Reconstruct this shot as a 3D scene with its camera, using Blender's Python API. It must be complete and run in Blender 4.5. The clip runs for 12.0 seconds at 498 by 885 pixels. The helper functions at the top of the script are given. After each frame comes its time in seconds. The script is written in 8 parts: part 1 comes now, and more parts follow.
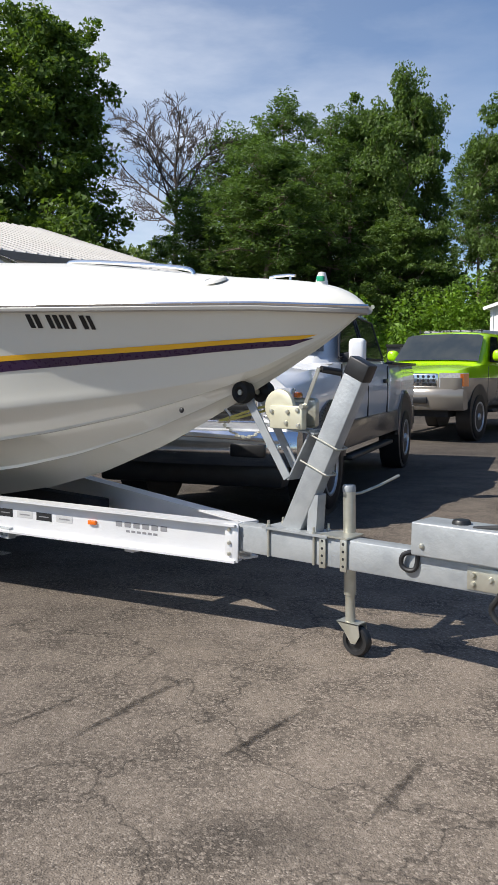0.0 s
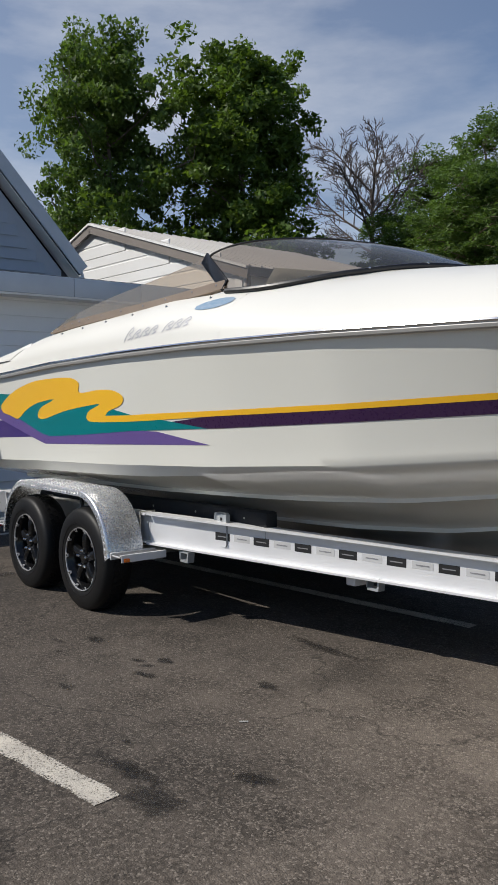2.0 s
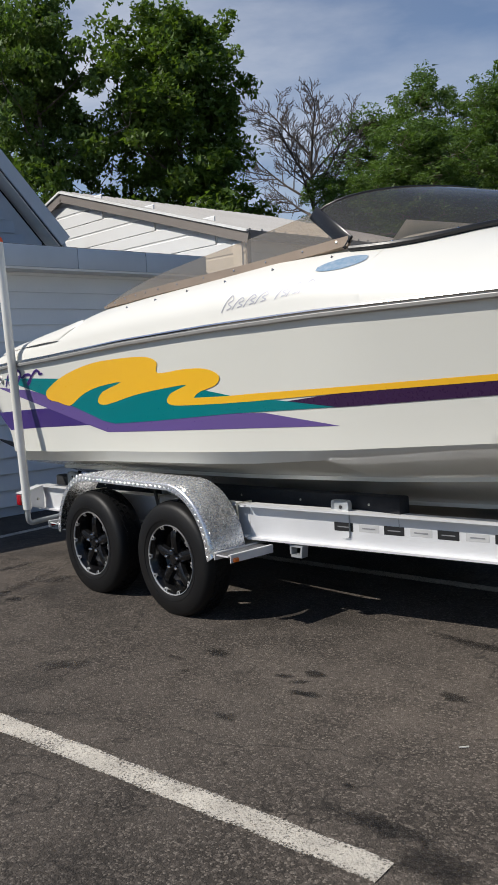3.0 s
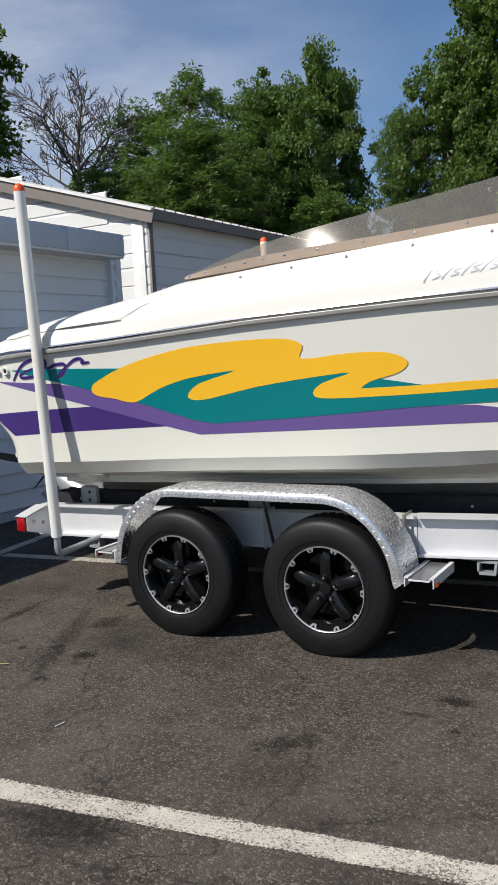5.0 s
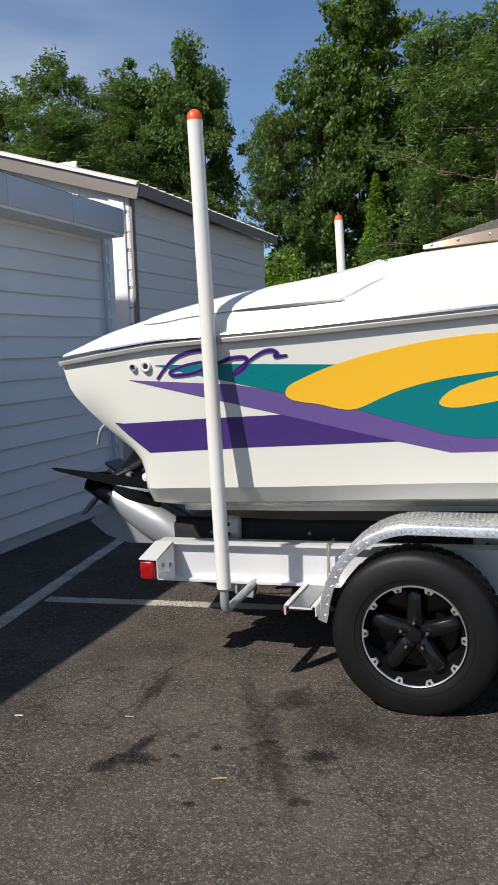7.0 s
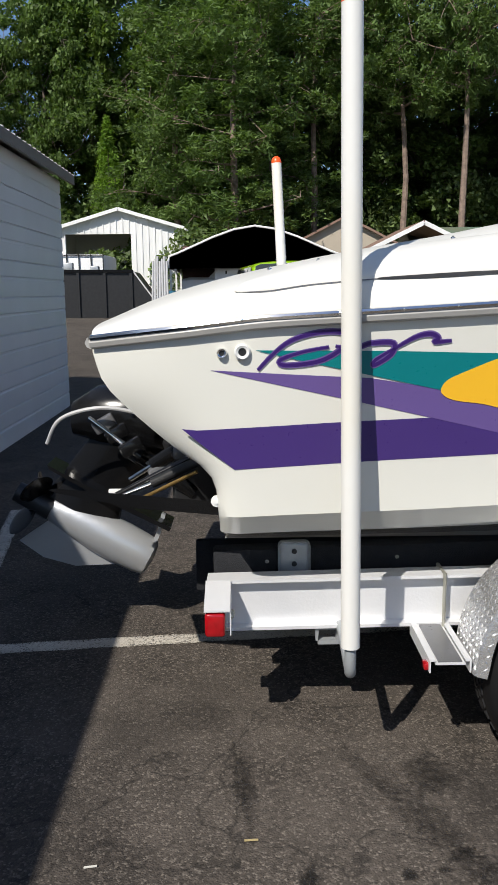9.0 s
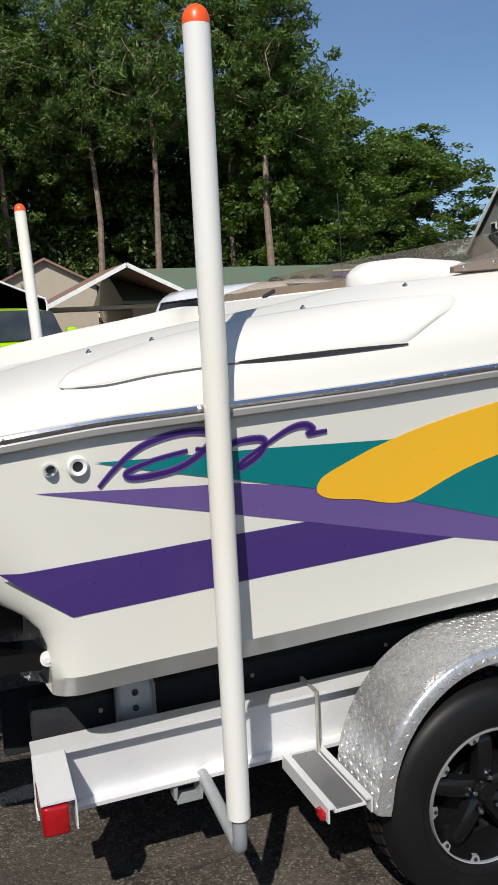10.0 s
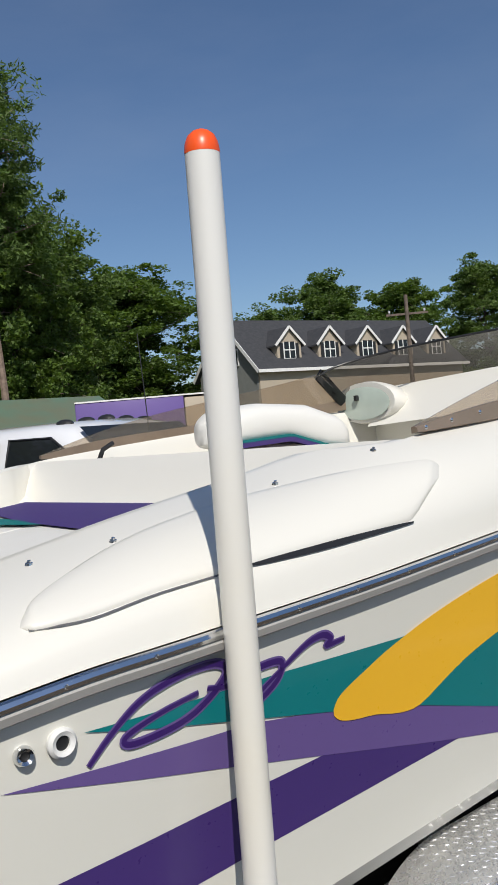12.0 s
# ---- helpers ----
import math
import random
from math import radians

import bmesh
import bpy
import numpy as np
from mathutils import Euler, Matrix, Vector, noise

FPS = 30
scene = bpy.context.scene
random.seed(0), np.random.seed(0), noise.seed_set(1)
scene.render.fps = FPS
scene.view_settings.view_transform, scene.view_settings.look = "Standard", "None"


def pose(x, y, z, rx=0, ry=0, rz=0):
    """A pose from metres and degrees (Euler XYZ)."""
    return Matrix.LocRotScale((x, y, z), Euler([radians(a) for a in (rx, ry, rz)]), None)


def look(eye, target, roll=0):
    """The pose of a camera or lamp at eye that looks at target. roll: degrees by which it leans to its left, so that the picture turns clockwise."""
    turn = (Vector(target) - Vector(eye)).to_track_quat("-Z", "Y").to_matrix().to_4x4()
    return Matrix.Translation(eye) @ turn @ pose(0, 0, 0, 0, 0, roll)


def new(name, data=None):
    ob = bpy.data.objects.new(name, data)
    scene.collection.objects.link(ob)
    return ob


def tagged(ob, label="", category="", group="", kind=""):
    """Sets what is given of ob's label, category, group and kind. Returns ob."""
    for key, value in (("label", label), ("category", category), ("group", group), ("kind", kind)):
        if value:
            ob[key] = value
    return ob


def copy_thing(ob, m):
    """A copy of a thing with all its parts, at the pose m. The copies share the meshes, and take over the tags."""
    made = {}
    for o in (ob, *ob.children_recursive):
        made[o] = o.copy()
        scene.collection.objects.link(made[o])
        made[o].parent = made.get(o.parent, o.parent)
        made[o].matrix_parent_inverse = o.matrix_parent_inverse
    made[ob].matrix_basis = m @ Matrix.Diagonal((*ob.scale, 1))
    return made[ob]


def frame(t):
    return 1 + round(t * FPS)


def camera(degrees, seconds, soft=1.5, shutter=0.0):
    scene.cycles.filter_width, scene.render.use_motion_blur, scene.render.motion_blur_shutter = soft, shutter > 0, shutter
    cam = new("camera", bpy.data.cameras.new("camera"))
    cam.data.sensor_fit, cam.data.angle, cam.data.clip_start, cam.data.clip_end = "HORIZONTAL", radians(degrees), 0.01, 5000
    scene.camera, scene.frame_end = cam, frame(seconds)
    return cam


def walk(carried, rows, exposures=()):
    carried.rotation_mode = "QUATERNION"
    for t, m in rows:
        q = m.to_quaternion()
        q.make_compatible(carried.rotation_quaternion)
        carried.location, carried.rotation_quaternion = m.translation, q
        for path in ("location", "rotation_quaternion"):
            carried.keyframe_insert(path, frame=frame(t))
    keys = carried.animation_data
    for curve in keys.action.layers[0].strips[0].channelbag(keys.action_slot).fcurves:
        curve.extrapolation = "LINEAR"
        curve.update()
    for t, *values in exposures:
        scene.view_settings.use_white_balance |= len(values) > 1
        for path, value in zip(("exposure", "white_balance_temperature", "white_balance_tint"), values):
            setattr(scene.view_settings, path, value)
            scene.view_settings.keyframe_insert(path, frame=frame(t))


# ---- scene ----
# ---- camera ----
cam = camera(33.0, 12.0)
PATH = [
    (0, (0.256, 0.884, 1.405), (-1.022, 2.413, 1.235), 0.3),
    (0.5, (-0.285, 0.675, 1.416), (-1.661, 2.118, 1.266), 0.6),
    (0.7, (-0.515, 0.63, 1.414), (-1.919, 2.046, 1.256), 0.3),
    (1, (-0.908, 0.54, 1.431), (-2.358, 1.915, 1.342), 0.5),
    (1.2, (-1.141, 0.469, 1.399), (-2.635, 1.796, 1.335), 1.1),
    (1.3, (-1.26, 0.426, 1.394), (-2.776, 1.729, 1.337), 1.2),
    (1.5, (-1.498, 0.351, 1.431), (-3.044, 1.618, 1.37), 1.0),
    (2, (-2.07, 0.255, 1.409), (-3.627, 1.507, 1.306), -0.1),
    (2.5, (-2.649, 0.06, 1.421), (-4.18, 1.34, 1.29), -0.3),
    (2.7, (-2.87, -0.015, 1.453), (-4.38, 1.286, 1.296), -1.3),
    (4.3, (-4.648, -0.609, 1.472), (-5.73, 1.056, 1.237), -6.0),
    (4.5, (-4.934, -0.676, 1.464), (-5.966, 1.024, 1.257), -4.9),
    (5, (-5.451, -0.726, 1.49), (-6.441, 0.999, 1.281), -3.0),
    (5.5, (-6.004, -0.692, 1.493), (-6.915, 1.073, 1.258), -2.2),
    (6, (-6.539, -0.659, 1.543), (-7.409, 1.125, 1.295), -1.7),
    (6.5, (-7.038, -0.637, 1.534), (-7.823, 1.19, 1.322), -1.2),
    (7, (-7.538, -0.453, 1.525), (-8.189, 1.425, 1.303), -2.0),
    (7.5, (-8.009, -0.323, 1.55), (-8.481, 1.606, 1.311), -1.3),
    (7.7, (-8.198, -0.274, 1.579), (-8.608, 1.667, 1.327), -0.9),
    (9.3, (-9.305, 0.446, 1.654), (-9.111, 2.403, 1.292), -1.5),
    (9.5, (-9.368, 0.577, 1.667), (-9.029, 2.516, 1.315), -2.3),
    (10, (-9.472, 0.912, 1.783), (-8.784, 2.768, 1.5), -2.7),
    (10.5, (-9.633, 1.121, 1.839), (-8.641, 2.848, 1.661), -3.2),
    (11, (-9.687, 1.319, 1.876), (-8.556, 2.966, 1.79), -4.9),
    (11.5, (-9.667, 1.511, 1.925), (-8.465, 3.109, 1.88), -5.6),
    (12, (-9.763, 1.612, 1.946), (-8.507, 3.169, 1.92), -5.1),
]
EXPOSURES = [(0.0, 0.55), (0.6, 0.45), (1.0, 0.28), (1.5, 0.05), (2.5, 0.08), (4.5, 0.2), (5.5, 0.28), (7.5, 0.32), (9.5, 0.28), (10.2, 0.06), (11.0, -0.06), (12.0, -0.06)]
walk(cam, [(t, look(eye, target, roll)) for t, eye, target, roll in PATH], EXPOSURES)

SUN_FROM = Vector((-0.50, -0.90, 1.0)).normalized()

# ---- world and sun ----
world = bpy.data.worlds.new("sky")
scene.world = world
world.use_nodes = True
wn, wl = world.node_tree.nodes, world.node_tree.links
sky = wn.new("ShaderNodeTexSky")
sky.sky_type, sky.sun_disc = "NISHITA", False
sky.sun_elevation = math.asin(SUN_FROM.z)
sky.sun_rotation = math.atan2(SUN_FROM.x, SUN_FROM.y)
sky.air_density, sky.dust_density, sky.ozone_density = 1.0, 0.45, 4.0
wc = wn.new("ShaderNodeTexCoord")
wm = wn.new("ShaderNodeMapping")
wm.inputs["Scale"].default_value = (1.0, 1.0, 3.2)
wnoise = wn.new("ShaderNodeTexNoise")
wnoise.inputs["Scale"].default_value, wnoise.inputs["Detail"].default_value = 2.6, 7.0
wnoise.inputs["Roughness"].default_value = 0.55
wramp = wn.new("ShaderNodeMapRange")
wramp.inputs["From Min"].default_value, wramp.inputs["From Max"].default_value = 0.44, 0.78
wramp.inputs["To Min"].default_value = 0.035
wramp.inputs["To Max"].default_value = 0.16
wmix = wn.new("ShaderNodeMix")
wmix.data_type = "RGBA"
wmix.inputs["B"].default_value = (8.5, 8.7, 9.2, 1)
bg = wn["Background"]
bg.inputs["Strength"].default_value = 0.088
wl.new(wc.outputs["Generated"], wm.inputs["Vector"])
wl.new(wm.outputs["Vector"], wnoise.inputs["Vector"])
wl.new(wnoise.outputs["Fac"], wramp.inputs["Value"])
wsep, wside, wmul = wn.new("ShaderNodeSeparateXYZ"), wn.new("ShaderNodeMapRange"), wn.new("ShaderNodeMath")
wside.inputs["From Min"].default_value, wside.inputs["From Max"].default_value = -0.30, -0.75
wside.inputs["To Min"].default_value, wside.inputs["To Max"].default_value = 0.38, 5.4
wmul.operation = "MULTIPLY"
wl.new(wc.outputs["Generated"], wsep.inputs["Vector"])
wl.new(wsep.outputs["X"], wside.inputs["Value"])
wl.new(wramp.outputs["Result"], wmul.inputs[0])
wl.new(wside.outputs["Result"], wmul.inputs[1])
wl.new(wmul.outputs["Value"], wmix.inputs["Factor"])
wsat = wn.new("ShaderNodeHueSaturation")
wsat.inputs["Saturation"].default_value = 1.08
wsat.inputs["Hue"].default_value = 0.503
wl.new(sky.outputs["Color"], wsat.inputs["Color"])
wl.new(wsat.outputs["Color"], wmix.inputs["A"])
wl.new(wmix.outputs["Result"], bg.inputs["Color"])

lamp = bpy.data.lights.new("sun", "SUN")
lamp.energy, lamp.angle, lamp.color = 4.3, radians(0.55), (1.0, 0.95, 0.87)
new("sun", lamp).matrix_world = look(SUN_FROM * 60, (0, 0, 0))


# ---- materials ----
def mat(name, col, rough=0.5, metal=0.0, col2=None, scale=6.0, amount=0.35, bump=0.0, bump_scale=60.0, coat=0.0, fine=True, spec=0.5, island=0.0, per_object=0.0):
    """A principled material with two scales of colour variation, uneven gloss and fine relief, in metres."""
    m = bpy.data.materials.new(name)
    m.use_nodes = True
    n, l = m.node_tree.nodes, m.node_tree.links
    p = n["Principled BSDF"]
    p.inputs["Metallic"].default_value, p.inputs["Coat Weight"].default_value = metal, coat
    p.inputs["Specular IOR Level"].default_value, p.inputs["Coat Roughness"].default_value = spec, 0.05
    co = n.new("ShaderNodeTexCoord")
    big, small = n.new("ShaderNodeTexNoise"), n.new("ShaderNodeTexNoise")
    big.inputs["Scale"].default_value, big.inputs["Detail"].default_value = scale, 6
    small.inputs["Scale"].default_value, small.inputs["Detail"].default_value = bump_scale, 3
    for t in (big, small):
        l.new(co.outputs["Object"], t.inputs["Vector"])
    ramp = n.new("ShaderNodeMapRange")
    ramp.inputs["From Min"].default_value, ramp.inputs["From Max"].default_value = 0.38, 0.66
    ramp.inputs["To Max"].default_value = amount
    l.new(big.outputs["Fac"], ramp.inputs["Value"])
    mix = n.new("ShaderNodeMix")
    mix.data_type = "RGBA"
    second = col2 or tuple(c * 0.7 for c in col)
    mix.inputs["A"].default_value, mix.inputs["B"].default_value = (*col, 1), (*second, 1)
    l.new(ramp.outputs["Result"], mix.inputs["Factor"])
    out = mix.outputs["Result"]
    if island or per_object:
        hue = n.new("ShaderNodeHueSaturation")
        rr = n.new("ShaderNodeMapRange")
        if island:
            rnd = n.new("ShaderNodeNewGeometry").outputs["Random Per Island"]
        else:
            rnd = n.new("ShaderNodeObjectInfo").outputs["Random"]
        k = island or per_object
        rr.inputs["To Min"].default_value, rr.inputs["To Max"].default_value = 1 - k, 1 + k
        l.new(rnd, rr.inputs["Value"])
        l.new(rr.outputs["Result"], hue.inputs["Value"])
        l.new(out, hue.inputs["Color"])
        out = hue.outputs["Color"]
    l.new(out, p.inputs["Base Color"])
    rg = n.new("ShaderNodeMapRange")
    rg.inputs["To Min"].default_value, rg.inputs["To Max"].default_value = max(0.02, rough - 0.25 * rough), min(1, rough + 0.3 * rough)
    l.new(small.outputs["Fac"], rg.inputs["Value"])
    l.new(rg.outputs["Result"], p.inputs["Roughness"])
    if bump:
        b = n.new("ShaderNodeBump")
        b.inputs["Strength"].default_value, b.inputs["Distance"].default_value = bump, 0.01
        l.new(small.outputs["Fac"], b.inputs["Height"])
        l.new(b.outputs["Normal"], p.inputs["Normal"])
    return m


def glass(name, tint, gloss=0.06, haze=0.0):
    """Thin tinted sheet: light passes with the tint, and the surface mirrors by Fresnel."""
    m = bpy.data.materials.new(name)
    m.use_nodes = True
    n, l = m.node_tree.nodes, m.node_tree.links
    n.remove(n["Principled BSDF"])
    tr, gl, mx, fr, pw, ma = (n.new(k) for k in ("ShaderNodeBsdfTransparent", "ShaderNodeBsdfGlossy", "ShaderNodeMixShader", "ShaderNodeLayerWeight", "ShaderNodeMath", "ShaderNodeMath"))
    tr.inputs["Color"].default_value = (*tint, 1)
    gl.inputs["Roughness"].default_value = gloss
    fr.inputs["Blend"].default_value = 0.5
    pw.operation, ma.operation = "POWER", "MULTIPLY_ADD"
    pw.inputs[1].default_value = 4.5
    ma.inputs[1].default_value, ma.inputs[2].default_value = 0.85, 0.045
    l.new(fr.outputs["Facing"], pw.inputs[0])
    l.new(pw.outputs["Value"], ma.inputs[0])
    l.new(ma.outputs["Value"], mx.inputs["Fac"])
    l.new(tr.outputs["BSDF"], mx.inputs[1])
    l.new(gl.outputs["BSDF"], mx.inputs[2])
    df, hz = n.new("ShaderNodeBsdfDiffuse"), n.new("ShaderNodeMixShader")
    df.inputs["Color"].default_value = (0.55, 0.53, 0.50, 1)
    hz.inputs["Fac"].default_value = haze
    l.new(mx.outputs["Shader"], hz.inputs[1])
    l.new(df.outputs["BSDF"], hz.inputs[2])
    l.new(hz.outputs["Shader"], n["Material Output"].inputs["Surface"])
    return m


def leaf_mat(name, col, col2, vary=0.55):
    """Leaves: rough, a little light comes through, each leaf its own tone."""
    m = mat(name, col, 0.55, 0, col2, 0.35, 0.9, island=vary, spec=0.3)
    n, l = m.node_tree.nodes, m.node_tree.links
    p, tl, mx = n["Principled BSDF"], n.new("ShaderNodeBsdfTranslucent"), n.new("ShaderNodeMixShader")
    tl.inputs["Color"].default_value = (col[0] * 1.6, col[1] * 1.7, col[2] * 0.7, 1)
    mx.inputs["Fac"].default_value = 0.36
    l.new(p.outputs["BSDF"], mx.inputs[1])
    l.new(tl.outputs["BSDF"], mx.inputs[2])
    l.new(mx.outputs["Shader"], n["Material Output"].inputs["Surface"])
    return m


def asphalt_mat():
    """Aged asphalt: pale stones in dark binder, large worn and oily patches, fine cracks."""
    m = bpy.data.materials.new("aged_asphalt")
    m.use_nodes = True
    n, l = m.node_tree.nodes, m.node_tree.links
    p = n["Principled BSDF"]
    co = n.new("ShaderNodeTexCoord").outputs["Object"]

    def tex(kind, scale, detail=4.0, **kw):
        t = n.new(kind)
        t.inputs["Scale"].default_value = scale
        t.inputs["Detail"].default_value = 0.0 if kind == "ShaderNodeTexVoronoi" else detail
        l.new(co, t.inputs["Vector"])
        return t

    def rng(src, a, b, c=0.0, d=1.0):
        r = n.new("ShaderNodeMapRange")
        for k, v in zip(("From Min", "From Max", "To Min", "To Max"), (a, b, c, d)):
            r.inputs[k].default_value = v
        l.new(src, r.inputs["Value"])
        return r.outputs["Result"]

    def blend(fac, a, b, mode="MIX"):
        x = n.new("ShaderNodeMix")
        x.data_type, x.blend_type = "RGBA", mode
        for k, v in (("Factor", fac), ("A", a), ("B", b)):
            if isinstance(v, (tuple, float, int)):
                x.inputs[k].default_value = (*v, 1) if isinstance(v, tuple) else v
            else:
                l.new(v, x.inputs[k])
        return x.outputs["Result"]

    stones = tex("ShaderNodeTexVoronoi", 72)
    chips = tex("ShaderNodeTexVoronoi", 130)
    grit = tex("ShaderNodeTexNoise", 38, 8)
    mid = tex("ShaderNodeTexNoise", 3.2, 8)
    large = tex("ShaderNodeTexNoise", 0.55, 6)
    oil = tex("ShaderNodeTexNoise", 1.3, 6)
    crack = n.new("ShaderNodeTexVoronoi")
    crack.feature = "DISTANCE_TO_EDGE"
    crack.inputs["Scale"].default_value = 0.45
    warp = tex("ShaderNodeTexNoise", 2.5, 6)
    add = n.new("ShaderNodeVectorMath")
    add.operation = "MULTIPLY_ADD"
    add.inputs[1].default_value = (0.9, 0.9, 0.9)
    l.new(warp.outputs["Color"], add.inputs[0])
    l.new(co, add.inputs[2])
    l.new(add.outputs["Vector"], crack.inputs["Vector"])
    sep = n.new("ShaderNodeSeparateXYZ")
    l.new(co, sep.inputs["Vector"])
    drift = n.new("ShaderNodeMath")
    drift.operation = "MULTIPLY_ADD"
    drift.inputs[1].default_value = 4.0
    l.new(large.outputs["Fac"], drift.inputs[0])
    l.new(sep.outputs["X"], drift.inputs[2])
    dusty = rng(drift.outputs["Value"], -3.4, 0.6)

    def pick(src, lo, hi):
        split = n.new("ShaderNodeSeparateColor")
        l.new(src, split.inputs["Color"])
        return rng(split.outputs["Red"], lo, hi)

    binder = blend(rng(large.outputs["Fac"], 0.36, 0.64), (0.056, 0.0475, 0.040), (0.097, 0.082, 0.069))
    binder = blend(dusty, binder, (0.204, 0.167, 0.133))
    binder = blend(rng(mid.outputs["Fac"], 0.40, 0.66, 0.0, 0.55), binder, (0.018, 0.0152, 0.0128))
    c = blend(pick(stones.outputs["Color"], 0.45, 1.0), binder, blend(dusty, (0.098, 0.082, 0.069), (0.245, 0.203, 0.163)))
    c = blend(pick(chips.outputs["Color"], 0.78, 0.97), c, blend(dusty, (0.172, 0.148, 0.124), (0.325, 0.275, 0.225)))
    c = blend(rng(grit.outputs["Fac"], 0.54, 0.68, 0.0, 0.40), c, (0.014, 0.012, 0.0105))
    c = blend(rng(oil.outputs["Fac"], 0.54, 0.72, 0.0, 0.50), c, (0.013, 0.0115, 0.010))
    pits = n.new("ShaderNodeTexVoronoi")
    pits.feature = "DISTANCE_TO_EDGE"
    pits.inputs["Scale"].default_value = 26.0
    wob = tex("ShaderNodeTexNoise", 30, 4)
    shift = n.new("ShaderNodeVectorMath")
    shift.operation = "MULTIPLY_ADD"
    shift.inputs[1].default_value = (0.06, 0.06, 0.06)
    l.new(wob.outputs["Color"], shift.inputs[0])
    l.new(co, shift.inputs[2])
    l.new(shift.outputs["Vector"], pits.inputs["Vector"])
    where = n.new("ShaderNodeMath")
    where.operation = "MULTIPLY"
    l.new(rng(tex("ShaderNodeTexNoise", 6.0, 5).outputs["Fac"], 0.48, 0.60), where.inputs[0])
    l.new(rng(pits.outputs["Distance"], 0.08, 0.01, 0.0, 0.42), where.inputs[1])
    c = blend(where.outputs["Value"], c, (0.020, 0.017, 0.0145))
    c = blend(rng(crack.outputs["Distance"], 0.006, 0.0, 0.0, 0.6), c, (0.012, 0.011, 0.010))
    l.new(c, p.inputs["Base Color"])
    l.new(rng(oil.outputs["Fac"], 0.55, 0.75, 0.9, 0.7), p.inputs["Roughness"])
    p.inputs["Specular IOR Level"].default_value = 0.25
    b = n.new("ShaderNodeBump")
    b.inputs["Strength"].default_value, b.inputs["Distance"].default_value = 0.55, 0.006
    l.new(blend(0.35, rng(chips.outputs["Distance"], 0.6, 0.1), stones.outputs["Distance"]), b.inputs["Height"])
    l.new(b.outputs["Normal"], p.inputs["Normal"])
    return m


def worn_sheet_mat(name, col, col2, lo, hi, fine=70, rough=0.8):
    """A thin worn or spilt film: ragged holes by noise, thinner toward its rim (the mesh's "cover" values)."""
    m = mat(name, col, rough, 0, col2, 7, 0.8, 0.5, 120)
    n, l = m.node_tree.nodes, m.node_tree.links
    p = n["Principled BSDF"]
    t, t2, r = n.new("ShaderNodeTexNoise"), n.new("ShaderNodeTexNoise"), n.new("ShaderNodeMapRange")
    t.inputs["Scale"].default_value, t.inputs["Detail"].default_value, t.inputs["Roughness"].default_value = fine, 5, 0.7
    t2.inputs["Scale"].default_value, t2.inputs["Detail"].default_value = 4.0, 4
    at = n.new("ShaderNodeAttribute")
    at.attribute_name = "cover"
    ad, ad2 = n.new("ShaderNodeMath"), n.new("ShaderNodeMath")
    co = n.new("ShaderNodeTexCoord").outputs["Object"]
    l.new(co, t.inputs["Vector"])
    l.new(co, t2.inputs["Vector"])
    ad.operation = "MULTIPLY_ADD"
    ad.inputs[1].default_value = 0.35
    l.new(t2.outputs["Fac"], ad.inputs[0])
    l.new(t.outputs["Fac"], ad.inputs[2])
    l.new(ad.outputs["Value"], ad2.inputs[0])
    l.new(at.outputs["Fac"], ad2.inputs[1])
    r.inputs["From Min"].default_value, r.inputs["From Max"].default_value = lo, hi
    l.new(ad2.outputs["Value"], r.inputs["Value"])
    l.new(r.outputs["Result"], p.inputs["Alpha"])
    return m


ASPHALT = asphalt_mat()
PAINT_LINE = worn_sheet_mat("worn_road_paint", (0.58, 0.535, 0.46), (0.40, 0.365, 0.315), 1.46, 1.66, 110)
OIL = worn_sheet_mat("old_oil_stain", (0.006, 0.0055, 0.005), (0.009, 0.008, 0.0075), 1.10, 2.0, 30, 0.6)
GRASS = mat("dry_grass", (0.09, 0.11, 0.04), 0.9, 0, (0.14, 0.11, 0.06), 0.4, 0.8)
GELCOAT = mat("white_gelcoat", (0.765, 0.755, 0.685), 0.16, 0, (0.73, 0.72, 0.65), 0.8, 0.35, coat=0.4, bump_scale=3)
DECKCOAT = mat("white_deck_gelcoat", (0.72, 0.705, 0.65), 0.36, 0, (0.68, 0.67, 0.61), 0.9, 0.35, coat=0.08, bump_scale=3)
VINYL = mat("white_vinyl", (0.76, 0.75, 0.71), 0.45, 0, (0.70, 0.68, 0.62), 3, 0.4, 0.12, 300)
BEIGE = mat("beige_vinyl", (0.72, 0.64, 0.50), 0.5, 0, (0.66, 0.57, 0.44), 3, 0.4)
YELLOW = mat("yellow_graphic", (0.92, 0.51, 0.028), 0.3, 0, (0.88, 0.475, 0.026), 2, 0.3, coat=0.2)
TEAL = mat("teal_graphic", (0.0, 0.195, 0.21), 0.3, 0, (0.0, 0.175, 0.188), 2, 0.3, coat=0.2)
LILAC = mat("lilac_graphic", (0.138, 0.09, 0.285), 0.3, 0, (0.128, 0.082, 0.262), 2, 0.3, coat=0.2)
PLUM = mat("plum_vinyl", (0.040, 0.014, 0.060), 0.28, 0, (0.032, 0.010, 0.050), 3, 0.5, coat=0.3)
PURPLE = mat("dark_purple_graphic", (0.058, 0.030, 0.175), 0.3, 0, (0.050, 0.026, 0.155), 2, 0.3, coat=0.2)
INDIGO = mat("indigo_lettering", (0.042, 0.014, 0.14), 0.3, 0, (0.036, 0.012, 0.12), 2, 0.3)
